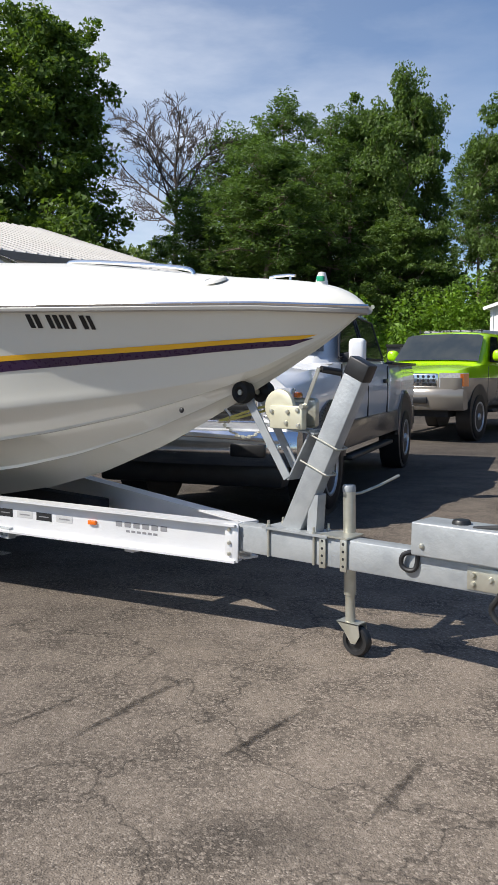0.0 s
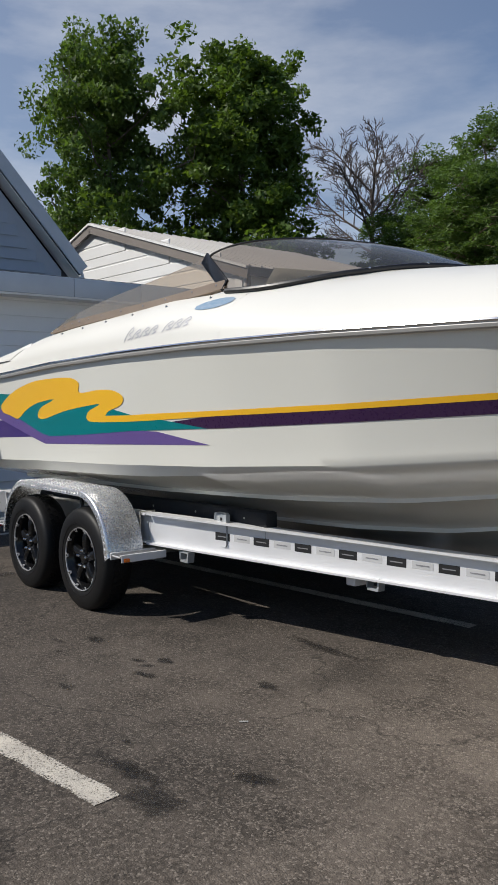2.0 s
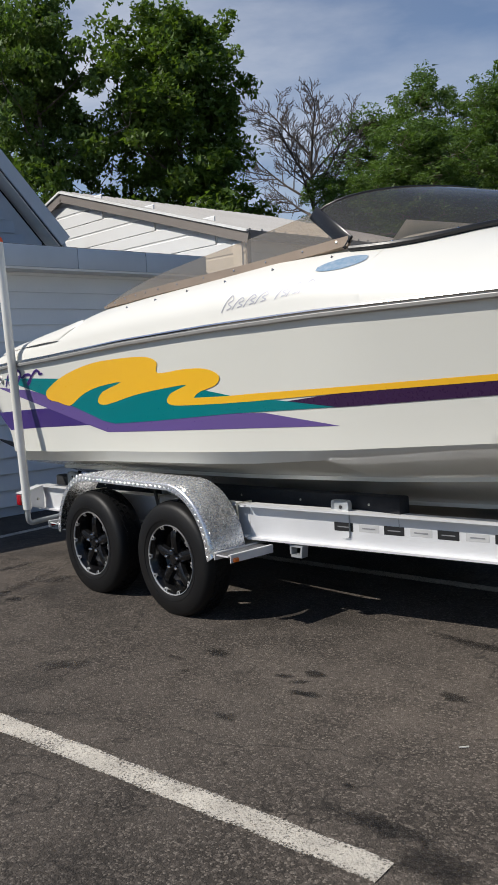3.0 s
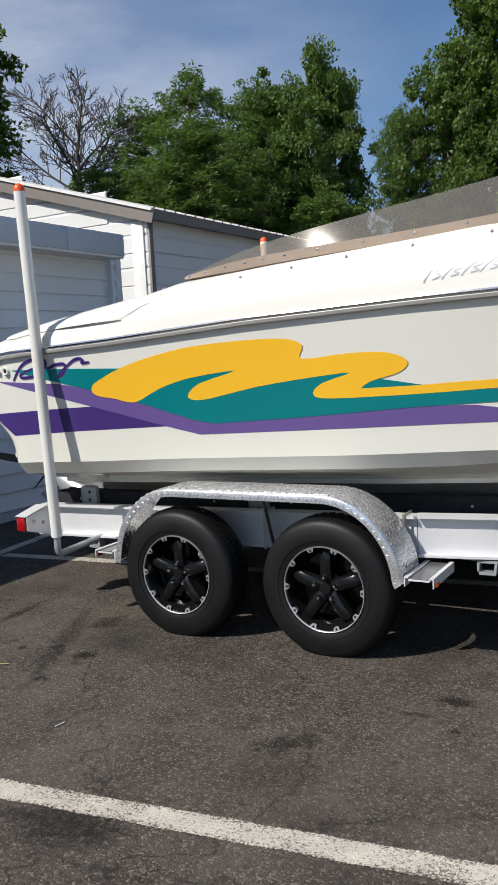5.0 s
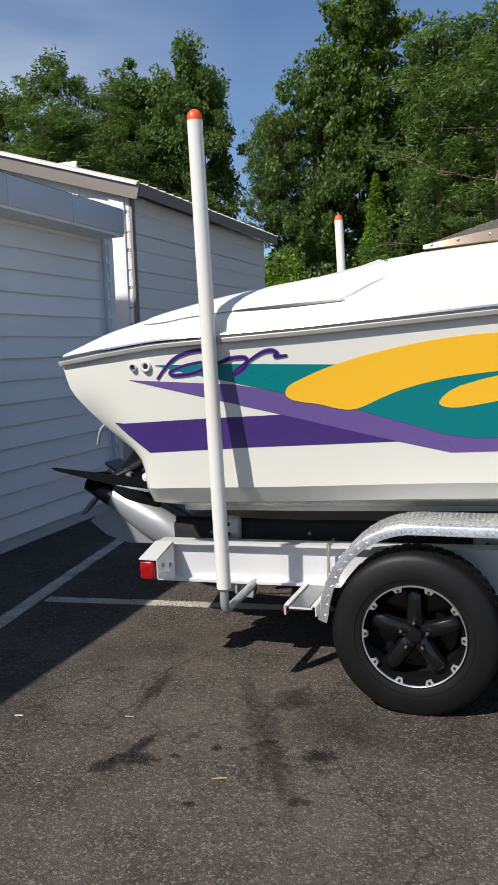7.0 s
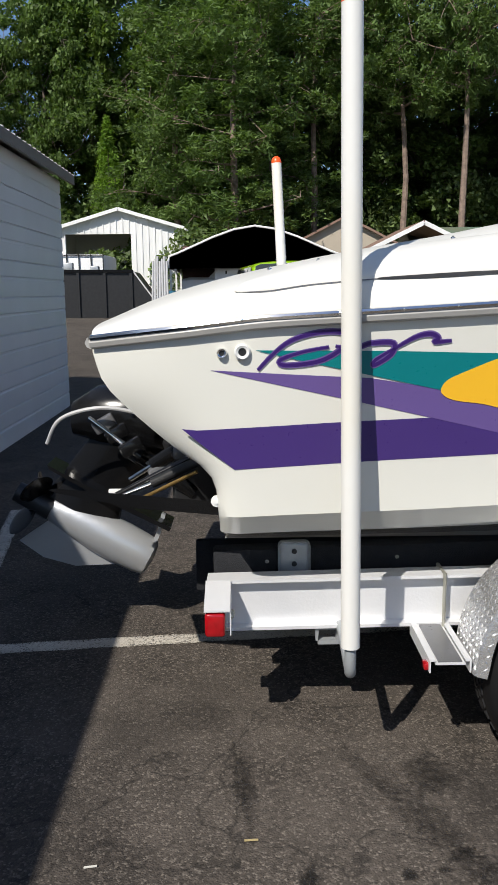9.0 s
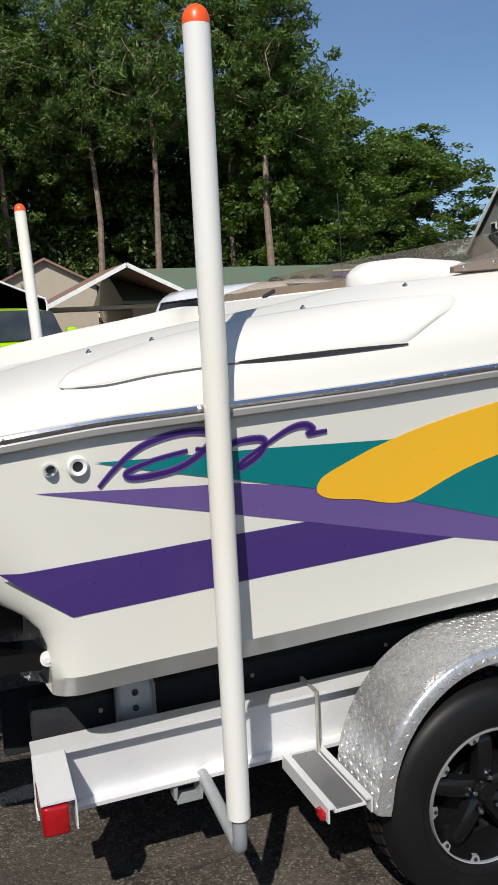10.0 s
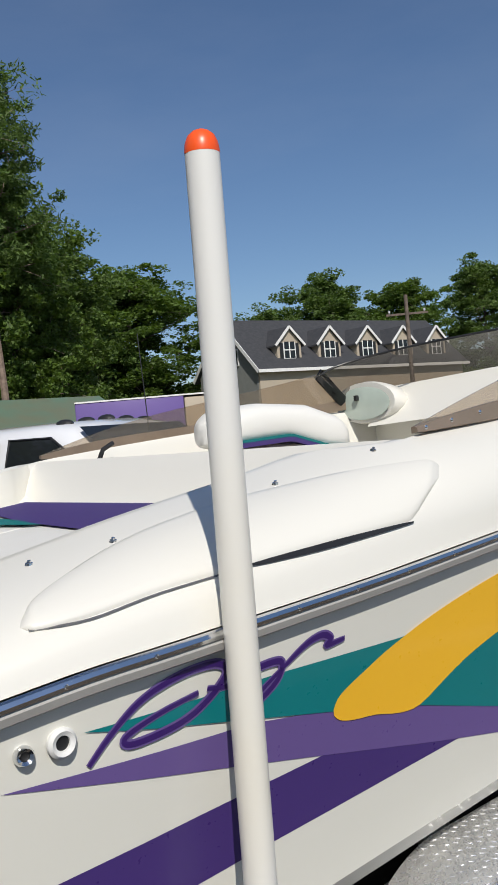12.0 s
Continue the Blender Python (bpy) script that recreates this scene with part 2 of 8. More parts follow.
SILVERTXT = mat("silver_lettering", (0.42, 0.42, 0.46), 0.35, 0.4)
BLACKTXT = mat("black_lettering", (0.012, 0.012, 0.013), 0.5)
GREYTXT = mat("grey_lettering", (0.23, 0.23, 0.24), 0.6)
BADGEBLUE = mat("pale_blue_badge", (0.22, 0.34, 0.46), 0.3, 0.2, (0.5, 0.55, 0.6), 40, 0.5)
RAILGREY = mat("pale_grey_vinyl_rail", (0.40, 0.39, 0.37), 0.4, 0, (0.32, 0.31, 0.29), 5, 0.4)
LABELGREY = mat("pale_grey_label", (0.50, 0.50, 0.50), 0.5)
CHROME = mat("polished_stainless", (0.80, 0.80, 0.80), 0.12, 1.0, (0.6, 0.6, 0.6), 8, 0.5)
ALU = mat("mill_aluminium", (0.74, 0.74, 0.745), 0.42, 0.25, (0.64, 0.645, 0.66), 3, 0.7, 0.08, 90)
TREADALU = mat("bright_diamond_plate", (0.70, 0.70, 0.70), 0.26, 0.75, (0.52, 0.52, 0.53), 14, 0.7, 0.15, 60)
RIMALU = mat("machined_rim_aluminium", (0.55, 0.55, 0.56), 0.3, 0.6, (0.42, 0.42, 0.43), 20, 0.6)
MATTEPURPLE = mat("purple_vinyl", (0.055, 0.030, 0.16), 0.6, 0, (0.045, 0.025, 0.135), 3, 0.4, 0.1, 300)
MATTETEAL = mat("teal_vinyl", (0.0, 0.15, 0.15), 0.6, 0, (0.0, 0.13, 0.13), 3, 0.4, 0.1, 300)
GALV = mat("galvanised_steel", (0.40, 0.42, 0.43), 0.42, 0.35, (0.29, 0.31, 0.325), 9, 0.8, 0.15, 60)
ZINC = mat("zinc_plated_steel", (0.56, 0.55, 0.48), 0.35, 0.7, (0.40, 0.38, 0.30), 12, 0.6)
RUBBER = mat("tyre_rubber", (0.0065, 0.0065, 0.007), 0.5, 0, (0.011, 0.0105, 0.010), 9, 0.5, 0.04, 220, spec=0.28)
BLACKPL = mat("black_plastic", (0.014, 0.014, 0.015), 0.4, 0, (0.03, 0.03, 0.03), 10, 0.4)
BLACKGLOSS = mat("gloss_black_paint", (0.006, 0.006, 0.0065), 0.2, 0, (0.009, 0.009, 0.009), 5, 0.3, spec=0.4)
CARPET = mat("black_bunk_carpet", (0.010, 0.011, 0.014), 0.95, 0, (0.020, 0.021, 0.025), 30, 0.6, 0.5, 300)
PVC = mat("white_pvc_pipe", (0.75, 0.74, 0.70), 0.32, 0, (0.72, 0.65, 0.47), 1.1, 0.60)
DRIVESILVER = mat("silver_drive_paint", (0.52, 0.53, 0.54), 0.32, 0.55, (0.42, 0.43, 0.45), 3, 0.5, coat=0.2)
BRASS = mat("brass_rod", (0.62, 0.40, 0.14), 0.3, 0.9)
ORANGE = mat("orange_plastic", (0.90, 0.10, 0.012), 0.35)
REDLENS = mat("red_lens", (0.36, 0.006, 0.010), 0.15, 0, (0.22, 0.003, 0.005), 40, 0.6, coat=0.6)
AMBER = mat("amber_lens", (0.80, 0.17, 0.01), 0.18, 0, (0.6, 0.10, 0.0), 40, 0.5, coat=0.6)
GREENLENS = mat("green_lens", (0.01, 0.28, 0.14), 0.15, coat=0.6)
SMOKE = glass("smoked_acrylic", (0.80, 0.73, 0.64), 0.03, 0.10)
SMOKEDARK = glass("dark_smoked_acrylic", (0.46, 0.42, 0.38), 0.03, 0.06)
CLEARGREEN = mat("greenish_acrylic", (0.50, 0.58, 0.52), 0.12, 0, coat=0.5)
SCREENGLASS = mat("tinted_screen_glass", (0.030, 0.038, 0.045), 0.05, 0, (0.055, 0.06, 0.06), 2.2, 0.8, spec=0.5)
CARGLASS = mat("dark_car_glass", (0.012, 0.015, 0.018), 0.04, 0, (0.02, 0.02, 0.02), 3, 0.3, spec=0.45)
TRUCKWHITE = mat("white_car_paint", (0.72, 0.73, 0.75), 0.14, 0, (0.66, 0.67, 0.69), 1.5, 0.4, coat=0.6)
TRUCKGREY = mat("grey_car_trim", (0.16, 0.16, 0.165), 0.3, 0.3, coat=0.3)
PEWTER = mat("pewter_car_paint", (0.15, 0.125, 0.105), 0.28, 0.35, (0.12, 0.10, 0.085), 2, 0.4, coat=0.5)
LIME = mat("lime_car_paint", (0.36, 0.62, 0.006), 0.2, 0, (0.30, 0.55, 0.005), 1.5, 0.4, coat=0.6)
CHAMPAGNE = mat("champagne_car_paint", (0.32, 0.29, 0.25), 0.22, 0.45, (0.28, 0.25, 0.21), 2, 0.4, coat=0.5)
HEADLAMP = mat("clear_headlamp", (0.62, 0.63, 0.65), 0.08, 0.3, (0.35, 0.35, 0.36), 30, 0.7, coat=0.8)
SIDING = mat("white_lap_siding", (0.82, 0.83, 0.84), 0.55, 0, (0.74, 0.76, 0.78), 1.3, 0.5, 0.1, 40, per_object=0.04)
GABLESIDE = mat("grey_blue_siding", (0.42, 0.48, 0.56), 0.6, 0, (0.36, 0.41, 0.48), 1.3, 0.5, per_object=0.04)
TRIMGREY = mat("grey_metal_trim", (0.52, 0.57, 0.63), 0.5, 0.1, (0.44, 0.48, 0.53), 2, 0.5)
SHEDWALL = mat("white_shed_metal", (0.74, 0.74, 0.73), 0.45, 0, (0.66, 0.65, 0.63), 0.9, 0.5)
SHEDTRIM = mat("taupe_metal_trim", (0.21, 0.185, 0.165), 0.5, 0, (0.17, 0.15, 0.13), 2, 0.4)
ROOFMETAL = mat("pale_metal_roofing", (0.50, 0.485, 0.465), 0.5, 0.1, (0.42, 0.40, 0.38), 0.7, 0.5)
SHINGLE = mat("dark_shingles", (0.035, 0.037, 0.042), 0.9, 0, (0.055, 0.055, 0.06), 4, 0.7, 0.4, 30)
TAUPE = mat("taupe_house_siding", (0.42, 0.36, 0.28), 0.7, 0, (0.36, 0.31, 0.24), 2, 0.4)
GREYHOUSE = mat("grey_house_siding", (0.22, 0.23, 0.22), 0.7, 0, (0.18, 0.19, 0.18), 2, 0.4)
WHITETRIM = mat("white_trim", (0.76, 0.76, 0.74), 0.5)
GREENROOF = mat("green_metal_roof", (0.11, 0.17, 0.12), 0.5, 0, (0.16, 0.13, 0.08), 0.8, 0.5)
BROWNROOF = mat("brown_shingle_roof", (0.24, 0.15, 0.11), 0.85, 0, (0.17, 0.105, 0.075), 1.5, 0.6)
MAROON = mat("maroon_panel", (0.06, 0.012, 0.012), 0.5, 0, (0.04, 0.008, 0.008), 2, 0.5)
BLUEDRUM = mat("blue_plastic_drum", (0.06, 0.22, 0.32), 0.45)
BARK = mat("grey_bark", (0.16, 0.125, 0.10), 0.9, 0, (0.08, 0.062, 0.05), 5, 0.8, 0.8, 30)
PINEBARK = mat("pine_bark", (0.25, 0.185, 0.145), 0.9, 0, (0.13, 0.095, 0.075), 5, 0.8, 0.8, 24)
DEADBARK = mat("dead_bark", (0.10, 0.08, 0.07), 0.9, 0, (0.06, 0.048, 0.04), 4, 0.7)
LEAF_A = leaf_mat("oak_leaf", (0.085, 0.138, 0.036), (0.118, 0.178, 0.046))
LEAF_W = leaf_mat("woodland_leaf", (0.115, 0.165, 0.060), (0.150, 0.200, 0.075))
LEAF_B = leaf_mat("maple_leaf", (0.095, 0.150, 0.030), (0.064, 0.112, 0.024))
LEAF_C = leaf_mat("hedge_leaf", (0.15, 0.25, 0.030), (0.09, 0.17, 0.024))
NEEDLE = leaf_mat("pine_needle", (0.090, 0.148, 0.043), (0.128, 0.188, 0.056))


# ---- building blocks ----
def thing(name, loc, label, category, group="", turn=0.0, kind=""):
    """An Empty at a thing's base, to parent its parts."""
    ob = new(name)
    ob.empty_display_size = 0.2
    ob.matrix_basis = pose(*loc, 0, 0, turn)
    return tagged(ob, label, category, group, kind)


def root_of(ob):
    while ob.parent:
        ob = ob.parent
    return ob


def finish(bm, name, material, smooth=35.0):
    bmesh.ops.recalc_face_normals(bm, faces=bm.faces)
    me = bpy.data.meshes.new(name)
    bm.to_mesh(me)
    bm.free()
    me.materials.append(material)
    if smooth:
        me.shade_smooth()
        me.set_sharp_from_angle(angle=radians(smooth))
    return me


def part(name, bm, material, parent=None, label="", local=False, smooth=35.0):
    """One mesh object under a thing or part. Geometry comes in world metres (local: in the thing's own frame)."""
    if parent is not None and not local:
        bm.transform(root_of(parent).matrix_basis.inverted())
    ob = new(name, finish(bm, name, material, smooth))
    ob.parent = parent
    return tagged(ob, label)


def structure(name, bm, material, label, category, smooth=35.0):
    return tagged(part(name, bm, material, smooth=smooth), label, category, kind="structure")


def box(bm, x0, x1, y0, y1, z0, z1, bevel=0.0, seg=2):
    m = Matrix.Translation(((x0 + x1) / 2, (y0 + y1) / 2, (z0 + z1) / 2)) @ Matrix.Diagonal((abs(x1 - x0), abs(y1 - y0), abs(z1 - z0), 1))
    vs = bmesh.ops.create_cube(bm, size=1, matrix=m)["verts"]
    if bevel:
        es = list({e for v in vs for e in v.link_edges})
        bmesh.ops.bevel(bm, geom=es, offset=bevel, segments=seg, affect="EDGES", profile=0.5)
    return bm


def beam(bm, a, b, w, h, bevel=0.0, up=(0, 0, 1)):
    """A box from a to b, w wide and h high."""
    a, b = Vector(a), Vector(b)
    x = (b - a).normalized()
    y = Vector(up).cross(x).normalized()
    z = x.cross(y)
    m = Matrix.Translation((a + b) / 2) @ Matrix((x, y, z)).transposed().to_4x4() @ Matrix.Diagonal(((b - a).length, w, h, 1))
    vs = bmesh.ops.create_cube(bm, size=1, matrix=m)["verts"]
    if bevel:
        bmesh.ops.bevel(bm, geom=list({e for v in vs for e in v.link_edges}), offset=bevel, segments=2, affect="EDGES", profile=0.5)
    return bm


def cyl(bm, a, b, r0, r1=None, seg=20):
    a, b = Vector(a), Vector(b)
    d = b - a
    m = Matrix.Translation((a + b) / 2) @ d.to_track_quat("Z", "Y").to_matrix().to_4x4()
    bmesh.ops.create_cone(bm, cap_ends=True, segments=seg, radius1=r0, radius2=r0 if r1 is None else r1, depth=d.length, matrix=m)
    return bm


def ball(bm, c, r, scale=(1, 1, 1), seg=16):
    bmesh.ops.create_uvsphere(bm, u_segments=seg, v_segments=seg // 2, radius=r, matrix=Matrix.Translation(c) @ Matrix.Diagonal((*scale, 1)))
    return bm


def rings(bm, loops, close=False, caps=True):
    """Skin between equal loops of points; close: each loop is a closed ring."""
    vs = [[bm.verts.new(p) for p in lp] for lp in loops]
    k = len(loops[0])
    for a, b in zip(vs, vs[1:]):
        for i in range(k if close else k - 1):
            j = (i + 1) % k
            try:
                bm.faces.new((a[i], a[j], b[j], b[i]))
            except ValueError:
                pass
    if caps and close:
        bm.faces.new(vs[0])
        bm.faces.new(vs[-1])
    return bm


def tube(bm, pts, r, seg=10, radii=None):
    """A round bar along a bent line."""
    pts = [Vector(p) for p in pts]
    loops = []
    side = None
    for i, p in enumerate(pts):
        d = (pts[min(i + 1, len(pts) - 1)] - pts[max(i - 1, 0)]).normalized()
        if side is None:
            side = d.orthogonal().normalized()
        side = (side - d * side.dot(d)).normalized()
        up = d.cross(side)
        rr = radii[i] if radii else r
        loops.append([p + rr * (math.cos(a) * side + math.sin(a) * up) for a in (2 * math.pi * j / seg for j in range(seg))])
    return rings(bm, loops, close=True)


def lathe(bm, profile, centre, axis=(0, 1, 0), seg=40):
    """Turn a profile of (radius, way along the axis) about an axis."""
    axis = Vector(axis).normalized()
    u = axis.orthogonal().normalized()
    v = axis.cross(u)
    c = Vector(centre)
    loops = [[c + axis * h + r * (math.cos(a) * u + math.sin(a) * v) for r, h in profile] for a in (2 * math.pi * j / seg for j in range(seg + 1))]
    rings(bm, loops)
    bmesh.ops.remove_doubles(bm, verts=bm.verts, dist=1e-5)
    return bm


def prism(bm, poly, depth, place):
    """A flat outline (2D) pushed to a depth; place maps (u, v, w) to the world."""
    a = [bm.verts.new(place(u, v, 0)) for u, v in poly]
    b = [bm.verts.new(place(u, v, depth)) for u, v in poly]
    bm.faces.new(a)
    bm.faces.new(b)
    for i in range(len(a)):
        j = (i + 1) % len(a)
        bm.faces.new((a[i], a[j], b[j], b[i]))
    return bm


def B():
    return bmesh.new()


def smooth_line(pts, n=6, closed=False):
    """A Catmull-Rom line through few points."""
    k, out = len(pts), []
    for i in range(k if closed else k - 1):
        p = [Vector(pts[j % k if closed else min(max(j, 0), k - 1)]) for j in (i - 1, i, i + 1, i + 2)]
        for s in range(n):
            t = s / n
            out.append(0.5 * (2 * p[1] + (p[2] - p[0]) * t + (2 * p[0] - 5 * p[1] + 4 * p[2] - p[3]) * t * t + (3 * p[1] - p[0] - 3 * p[2] + p[3]) * t ** 3))
    if not closed:
        out.append(Vector(pts[-1]))
    return out


# ---- ground ----
def rise(x, y):
    """The lot climbs gently toward the woods beyond the parked vehicles."""
    f = min(1.0, max(0.0, (y - 12.0) / 20.0)) ** 1.9
    g = min(1.0, max(0.0, (8.0 - x) / 10.0))
    return 0.85 * f * g * g * (3 - 2 * g)


bm = B()
x_lines = [-1500, -300, -80, -40, -20, -10, -2] + [0.5 * i for i in range(-3, 17)] + [20, 40, 80, 300, 1500]
y_lines = [-1500, -300, -80, -40, -20, 0, 12] + [12 + 1.25 * i for i in range(1, 17)] + [40, 80, 300, 1500]
grid = [[bm.verts.new((x, y, rise(x, y))) for y in y_lines] for x in x_lines]
for i in range(len(x_lines) - 1):
    for j in range(len(y_lines) - 1):
        bm.faces.new((grid[i][j], grid[i + 1][j], grid[i + 1][j + 1], grid[i][j + 1]))
structure("ground", bm, ASPHALT, "worn grey-brown asphalt parking lot with stains and cracks", "ground")

bm = B()
gx = [-120 + 4 * i for i in range(61)]
loops = []
for x in gx:
    loops.append([(x, y, 0.04 + rise(x, y) + 0.03 * math.sin(x * 0.3 + y)) for y in (33.5 + 1.2 * math.sin(x * 0.21), 38, 44, 52, 62, 80, 130)])
rings(bm, loops)
structure("verge", bm, GRASS, "rough grass strip and leaf litter under the woods", "grass")


def cover(ob, values):
    """How thick a film lies at each corner point, 0 to 1."""
    at = ob.data.attributes.new("cover", "FLOAT", "POINT")
    at.data.foreach_set("value", values)


def painted_line(a, b, width, label):
    """A hand-worn parking line, just above the asphalt, thinning toward its edges."""
    bm = B()
    a, b = Vector((*a, 0.004)), Vector((*b, 0.004))
    d = (b - a).normalized()
    s = Vector((-d.y, d.x, 0)) * width / 2
    k = max(2, int((b - a).length / 0.10))
    across = (-1.25, -0.95, -0.5, 0.5, 0.95, 1.25)
    rings(bm, [[a.lerp(b, i / k) + s * q * (1 + 0.06 * math.sin(i * 2.1 + q)) for q in across] for i in range(k + 1)])
    ob = structure("road_marking", bm, PAINT_LINE, label, "parking line", smooth=0)
    cover(ob, [(0.45, 0.92, 1.0, 1.0, 0.92, 0.45)[j] for i in range(k + 1) for j in range(6)])
    return ob


def oil_stain(x, y, rx, ry, turn, seed, strength=1.0):
    """An irregular dark spill, soaked in and thin at its rim."""
    rnd = random.Random(seed)
    bm = B()
    k, loops = 22, []
    wob = [rnd.uniform(0.72, 1.25) for _ in range(k)]
    c, s = math.cos(radians(turn)), math.sin(radians(turn))
    for f in (0.02, 0.45, 0.8, 1.15):
        ring = []
        for j in range(k):
            a = 2 * math.pi * j / k
            u, v = rx * f * wob[j] * math.cos(a), ry * f * wob[j] * math.sin(a)
            ring.append((x + u * c - v * s, y + u * s + v * c, 0.0025))
        loops.append(ring)
    rings(bm, loops, close=True, caps=False)
    ob = structure("oil_stain", bm, OIL, "dark oil stain soaked into the asphalt", "stain", smooth=0)
    cover(ob, [q * strength for q in (1.0, 0.95, 0.7, 0.15) for _ in range(k)])


painted_line((-4.63, 1.675), (-10.3, 0.93), 0.115, "worn white parking line across the asphalt")
painted_line((-10.46, 3.99), (-5.2, 4.55), 0.11, "worn white parking line running under the trailer")
painted_line((-10.28, 2.2), (-10.92, 6.6), 0.11, "worn white parking line along the building front")
for i, row in enumerate(((-5.93, 2.59, 0.06, 0.03, 20, 1.0), (-5.83, 2.70, 0.08, 0.04, 10, 1.0), (-5.71, 2.49, 0.10, 0.035, 15, 1.0), (-5.82, 2.58, 0.06, 0.03, 40, 0.9),
                         (-6.43, 2.61, 0.11, 0.06, 0, 0.95), (-6.55, 2.42, 0.08, 0.03, 10, 0.8), (-6.36, 2.33, 0.04, 0.025, 0, 0.8), (-5.80, 2.10, 0.07, 0.04, 0, 0.85), (-5.50, 3.52, 0.36, 0.05, -2, 0.85),
                         (-4.43, 2.18, 0.10, 0.06, 30, 0.95), (-4.55, 1.80, 0.16, 0.12, 0, 0.9), (-4.78, 1.86, 0.22, 0.06, 8, 0.9), (-5.18, 2.87, 0.09, 0.05, 0, 0.85), (-5.03, 1.99, 0.03, 0.02, 0, 1.0),
                         (-8.99, 2.25, 0.12, 0.055, 0, 1.0), (-9.0, 2.36, 0.035, 0.12, -8, 1.0), (-9.07, 2.17, 0.06, 0.07, 0, 1.0), (-8.84, 2.31, 0.035, 0.02, 0, 0.9), (-8.71, 2.41, 0.03, 0.03, 0, 0.95), (-8.30, 2.45, 0.07, 0.06, 0, 0.95),
                         (-8.30, 2.12, 0.05, 0.035, 0, 0.9), (-8.65, 2.01, 0.03, 0.02, 0, 0.9), (-8.52, 2.51, 0.035, 0.03, 0, 0.9), (-8.60, 2.43, 0.03, 0.018, 0, 0.85), (-8.58, 2.60, 0.09, 0.75, 25, 0.72), (-8.55, 2.92, 0.13, 0.16, 0, 0.75), (-9.18, 2.86, 0.05, 0.35, 5, 0.7),
                         (-7.3, 1.2, 0.3, 0.14, 10, 0.8), (-6.9, 2.0, 0.2, 0.1, 40, 0.75), (-2.31, 3.2, 0.03, 0.48, 8, 0.78), (-1.72, 3.33, 0.022, 0.3, 3, 0.85), (-1.1, 3.3, 0.03, 0.3, 10, 0.75), (-2.55, 2.95, 0.02, 0.3, 4, 0.7))):
    oil_stain(*row[:5], i + 3, row[5])


def litter(x, y, length, turn, colour, label):
    bm = B()
    beam(bm, (-length * 0.38, 0, 0.004), (length * 0.38, 0.004, 0.006), 0.0045, 0.004)
    t = tagged(part("litter", bm, colour), label, "litter")
    t.matrix_basis = pose(x, y, 0.0, 0, 0, turn)


DRYGRASS = mat("dry_straw", (0.42, 0.33, 0.16), 0.8)
WHITEPAPER = mat("white_scrap", (0.66, 0.64, 0.58), 0.7)
for x, y, ln, tu, m, lab in ((-4.89, 2.49, 0.05, 40, WHITEPAPER, "small white scrap lying on the asphalt"), (-4.99, 1.10, 0.08, 20, DRYGRASS, "dry grass stalk lying on the asphalt"), (-8.61, 2.19, 0.07, 15, DRYGRASS, "dry grass stalk lying on the asphalt"),
                             (-9.16, 2.57, 0.055, -5, DRYGRASS, "dry grass stalk lying on the asphalt"), (-9.63, 2.46, 0.05, 0, WHITEPAPER, "small white scrap lying on the asphalt"), (-7.85, 1.76, 0.06, 70, WHITEPAPER, "small white scrap lying on the asphalt")):
    litter(x, y, ln, tu, m, lab)


# ---- the boat: hull form ----
YC = 4.27
SHEER_B = ((-9.66, 1.24), (-9.4, 1.35), (-9.0, 1.39), (-8.5, 1.395), (-7.5, 1.385), (-6.5, 1.34), (-5.74, 1.285), (-5.0, 1.19), (-4.2, 1.02), (-3.6, 0.84), (-3.1, 0.645), (-2.7, 0.475), (-2.3, 0.28), (-2.05, 0.15), (-1.92, 0.07), (-1.86, 0.0))
SHEER_Z = ((-9.66, 1.50), (-9.11, 1.565), (-8.4, 1.60), (-7.5, 1.66), (-6.7, 1.695), (-6.0, 1.715), (-5.0, 1.73), (-4.0, 1.735), (-3.0, 1.725), (-2.3, 1.72), (-1.86, 1.70))
CHINE_B = ((-9.66, 1.20), (-9.3, 1.28), (-8.0, 1.275), (-7.0, 1.25), (-6.0, 1.16), (-5.0, 1.01), (-4.2, 0.79), (-3.45, 0.50), (-2.9, 0.29), (-2.4, 0.12), (-2.1, 0.04), (-1.86, 0.0))
CHINE_Z = ((-9.66, 0.90), (-9.25, 0.905), (-8.6, 0.924), (-8.0, 0.950), (-7.0, 0.978), (-6.0, 1.018), (-5.0, 1.077), (-4.2, 1.150), (-3.7, 1.207), (-3.2, 1.268), (-2.6, 1.37), (-2.4, 1.42), (-2.1, 1.56), (-1.86, 1.70))
KEEL_Z = ((-9.66, 0.42), (-7.0, 0.43), (-5.6, 0.46), (-4.9, 0.52), (-4.25, 0.64), (-3.73, 0.78), (-3.18, 0.985), (-2.86, 1.135), (-2.39, 1.375), (-2.12, 1.52), (-2.01, 1.59), (-1.86, 1.70))
CROWN_Z = ((-9.66, 1.555), (-9.45, 1.648), (-9.2, 1.718), (-8.85, 1.792), (-8.45, 1.858), (-8.2, 1.91), (-8.0, 1.957), (-7.5, 2.0), (-6.7, 2.06), (-5.9, 2.13), (-5.3, 2.15), (-4.9, 2.12), (-3.7, 2.03), (-3.0, 1.94), (-2.6, 1.885), (-2.2, 1.845), (-2.03, 1.81), (-1.93, 1.765), (-1.86, 1.705))
TABLES = {}


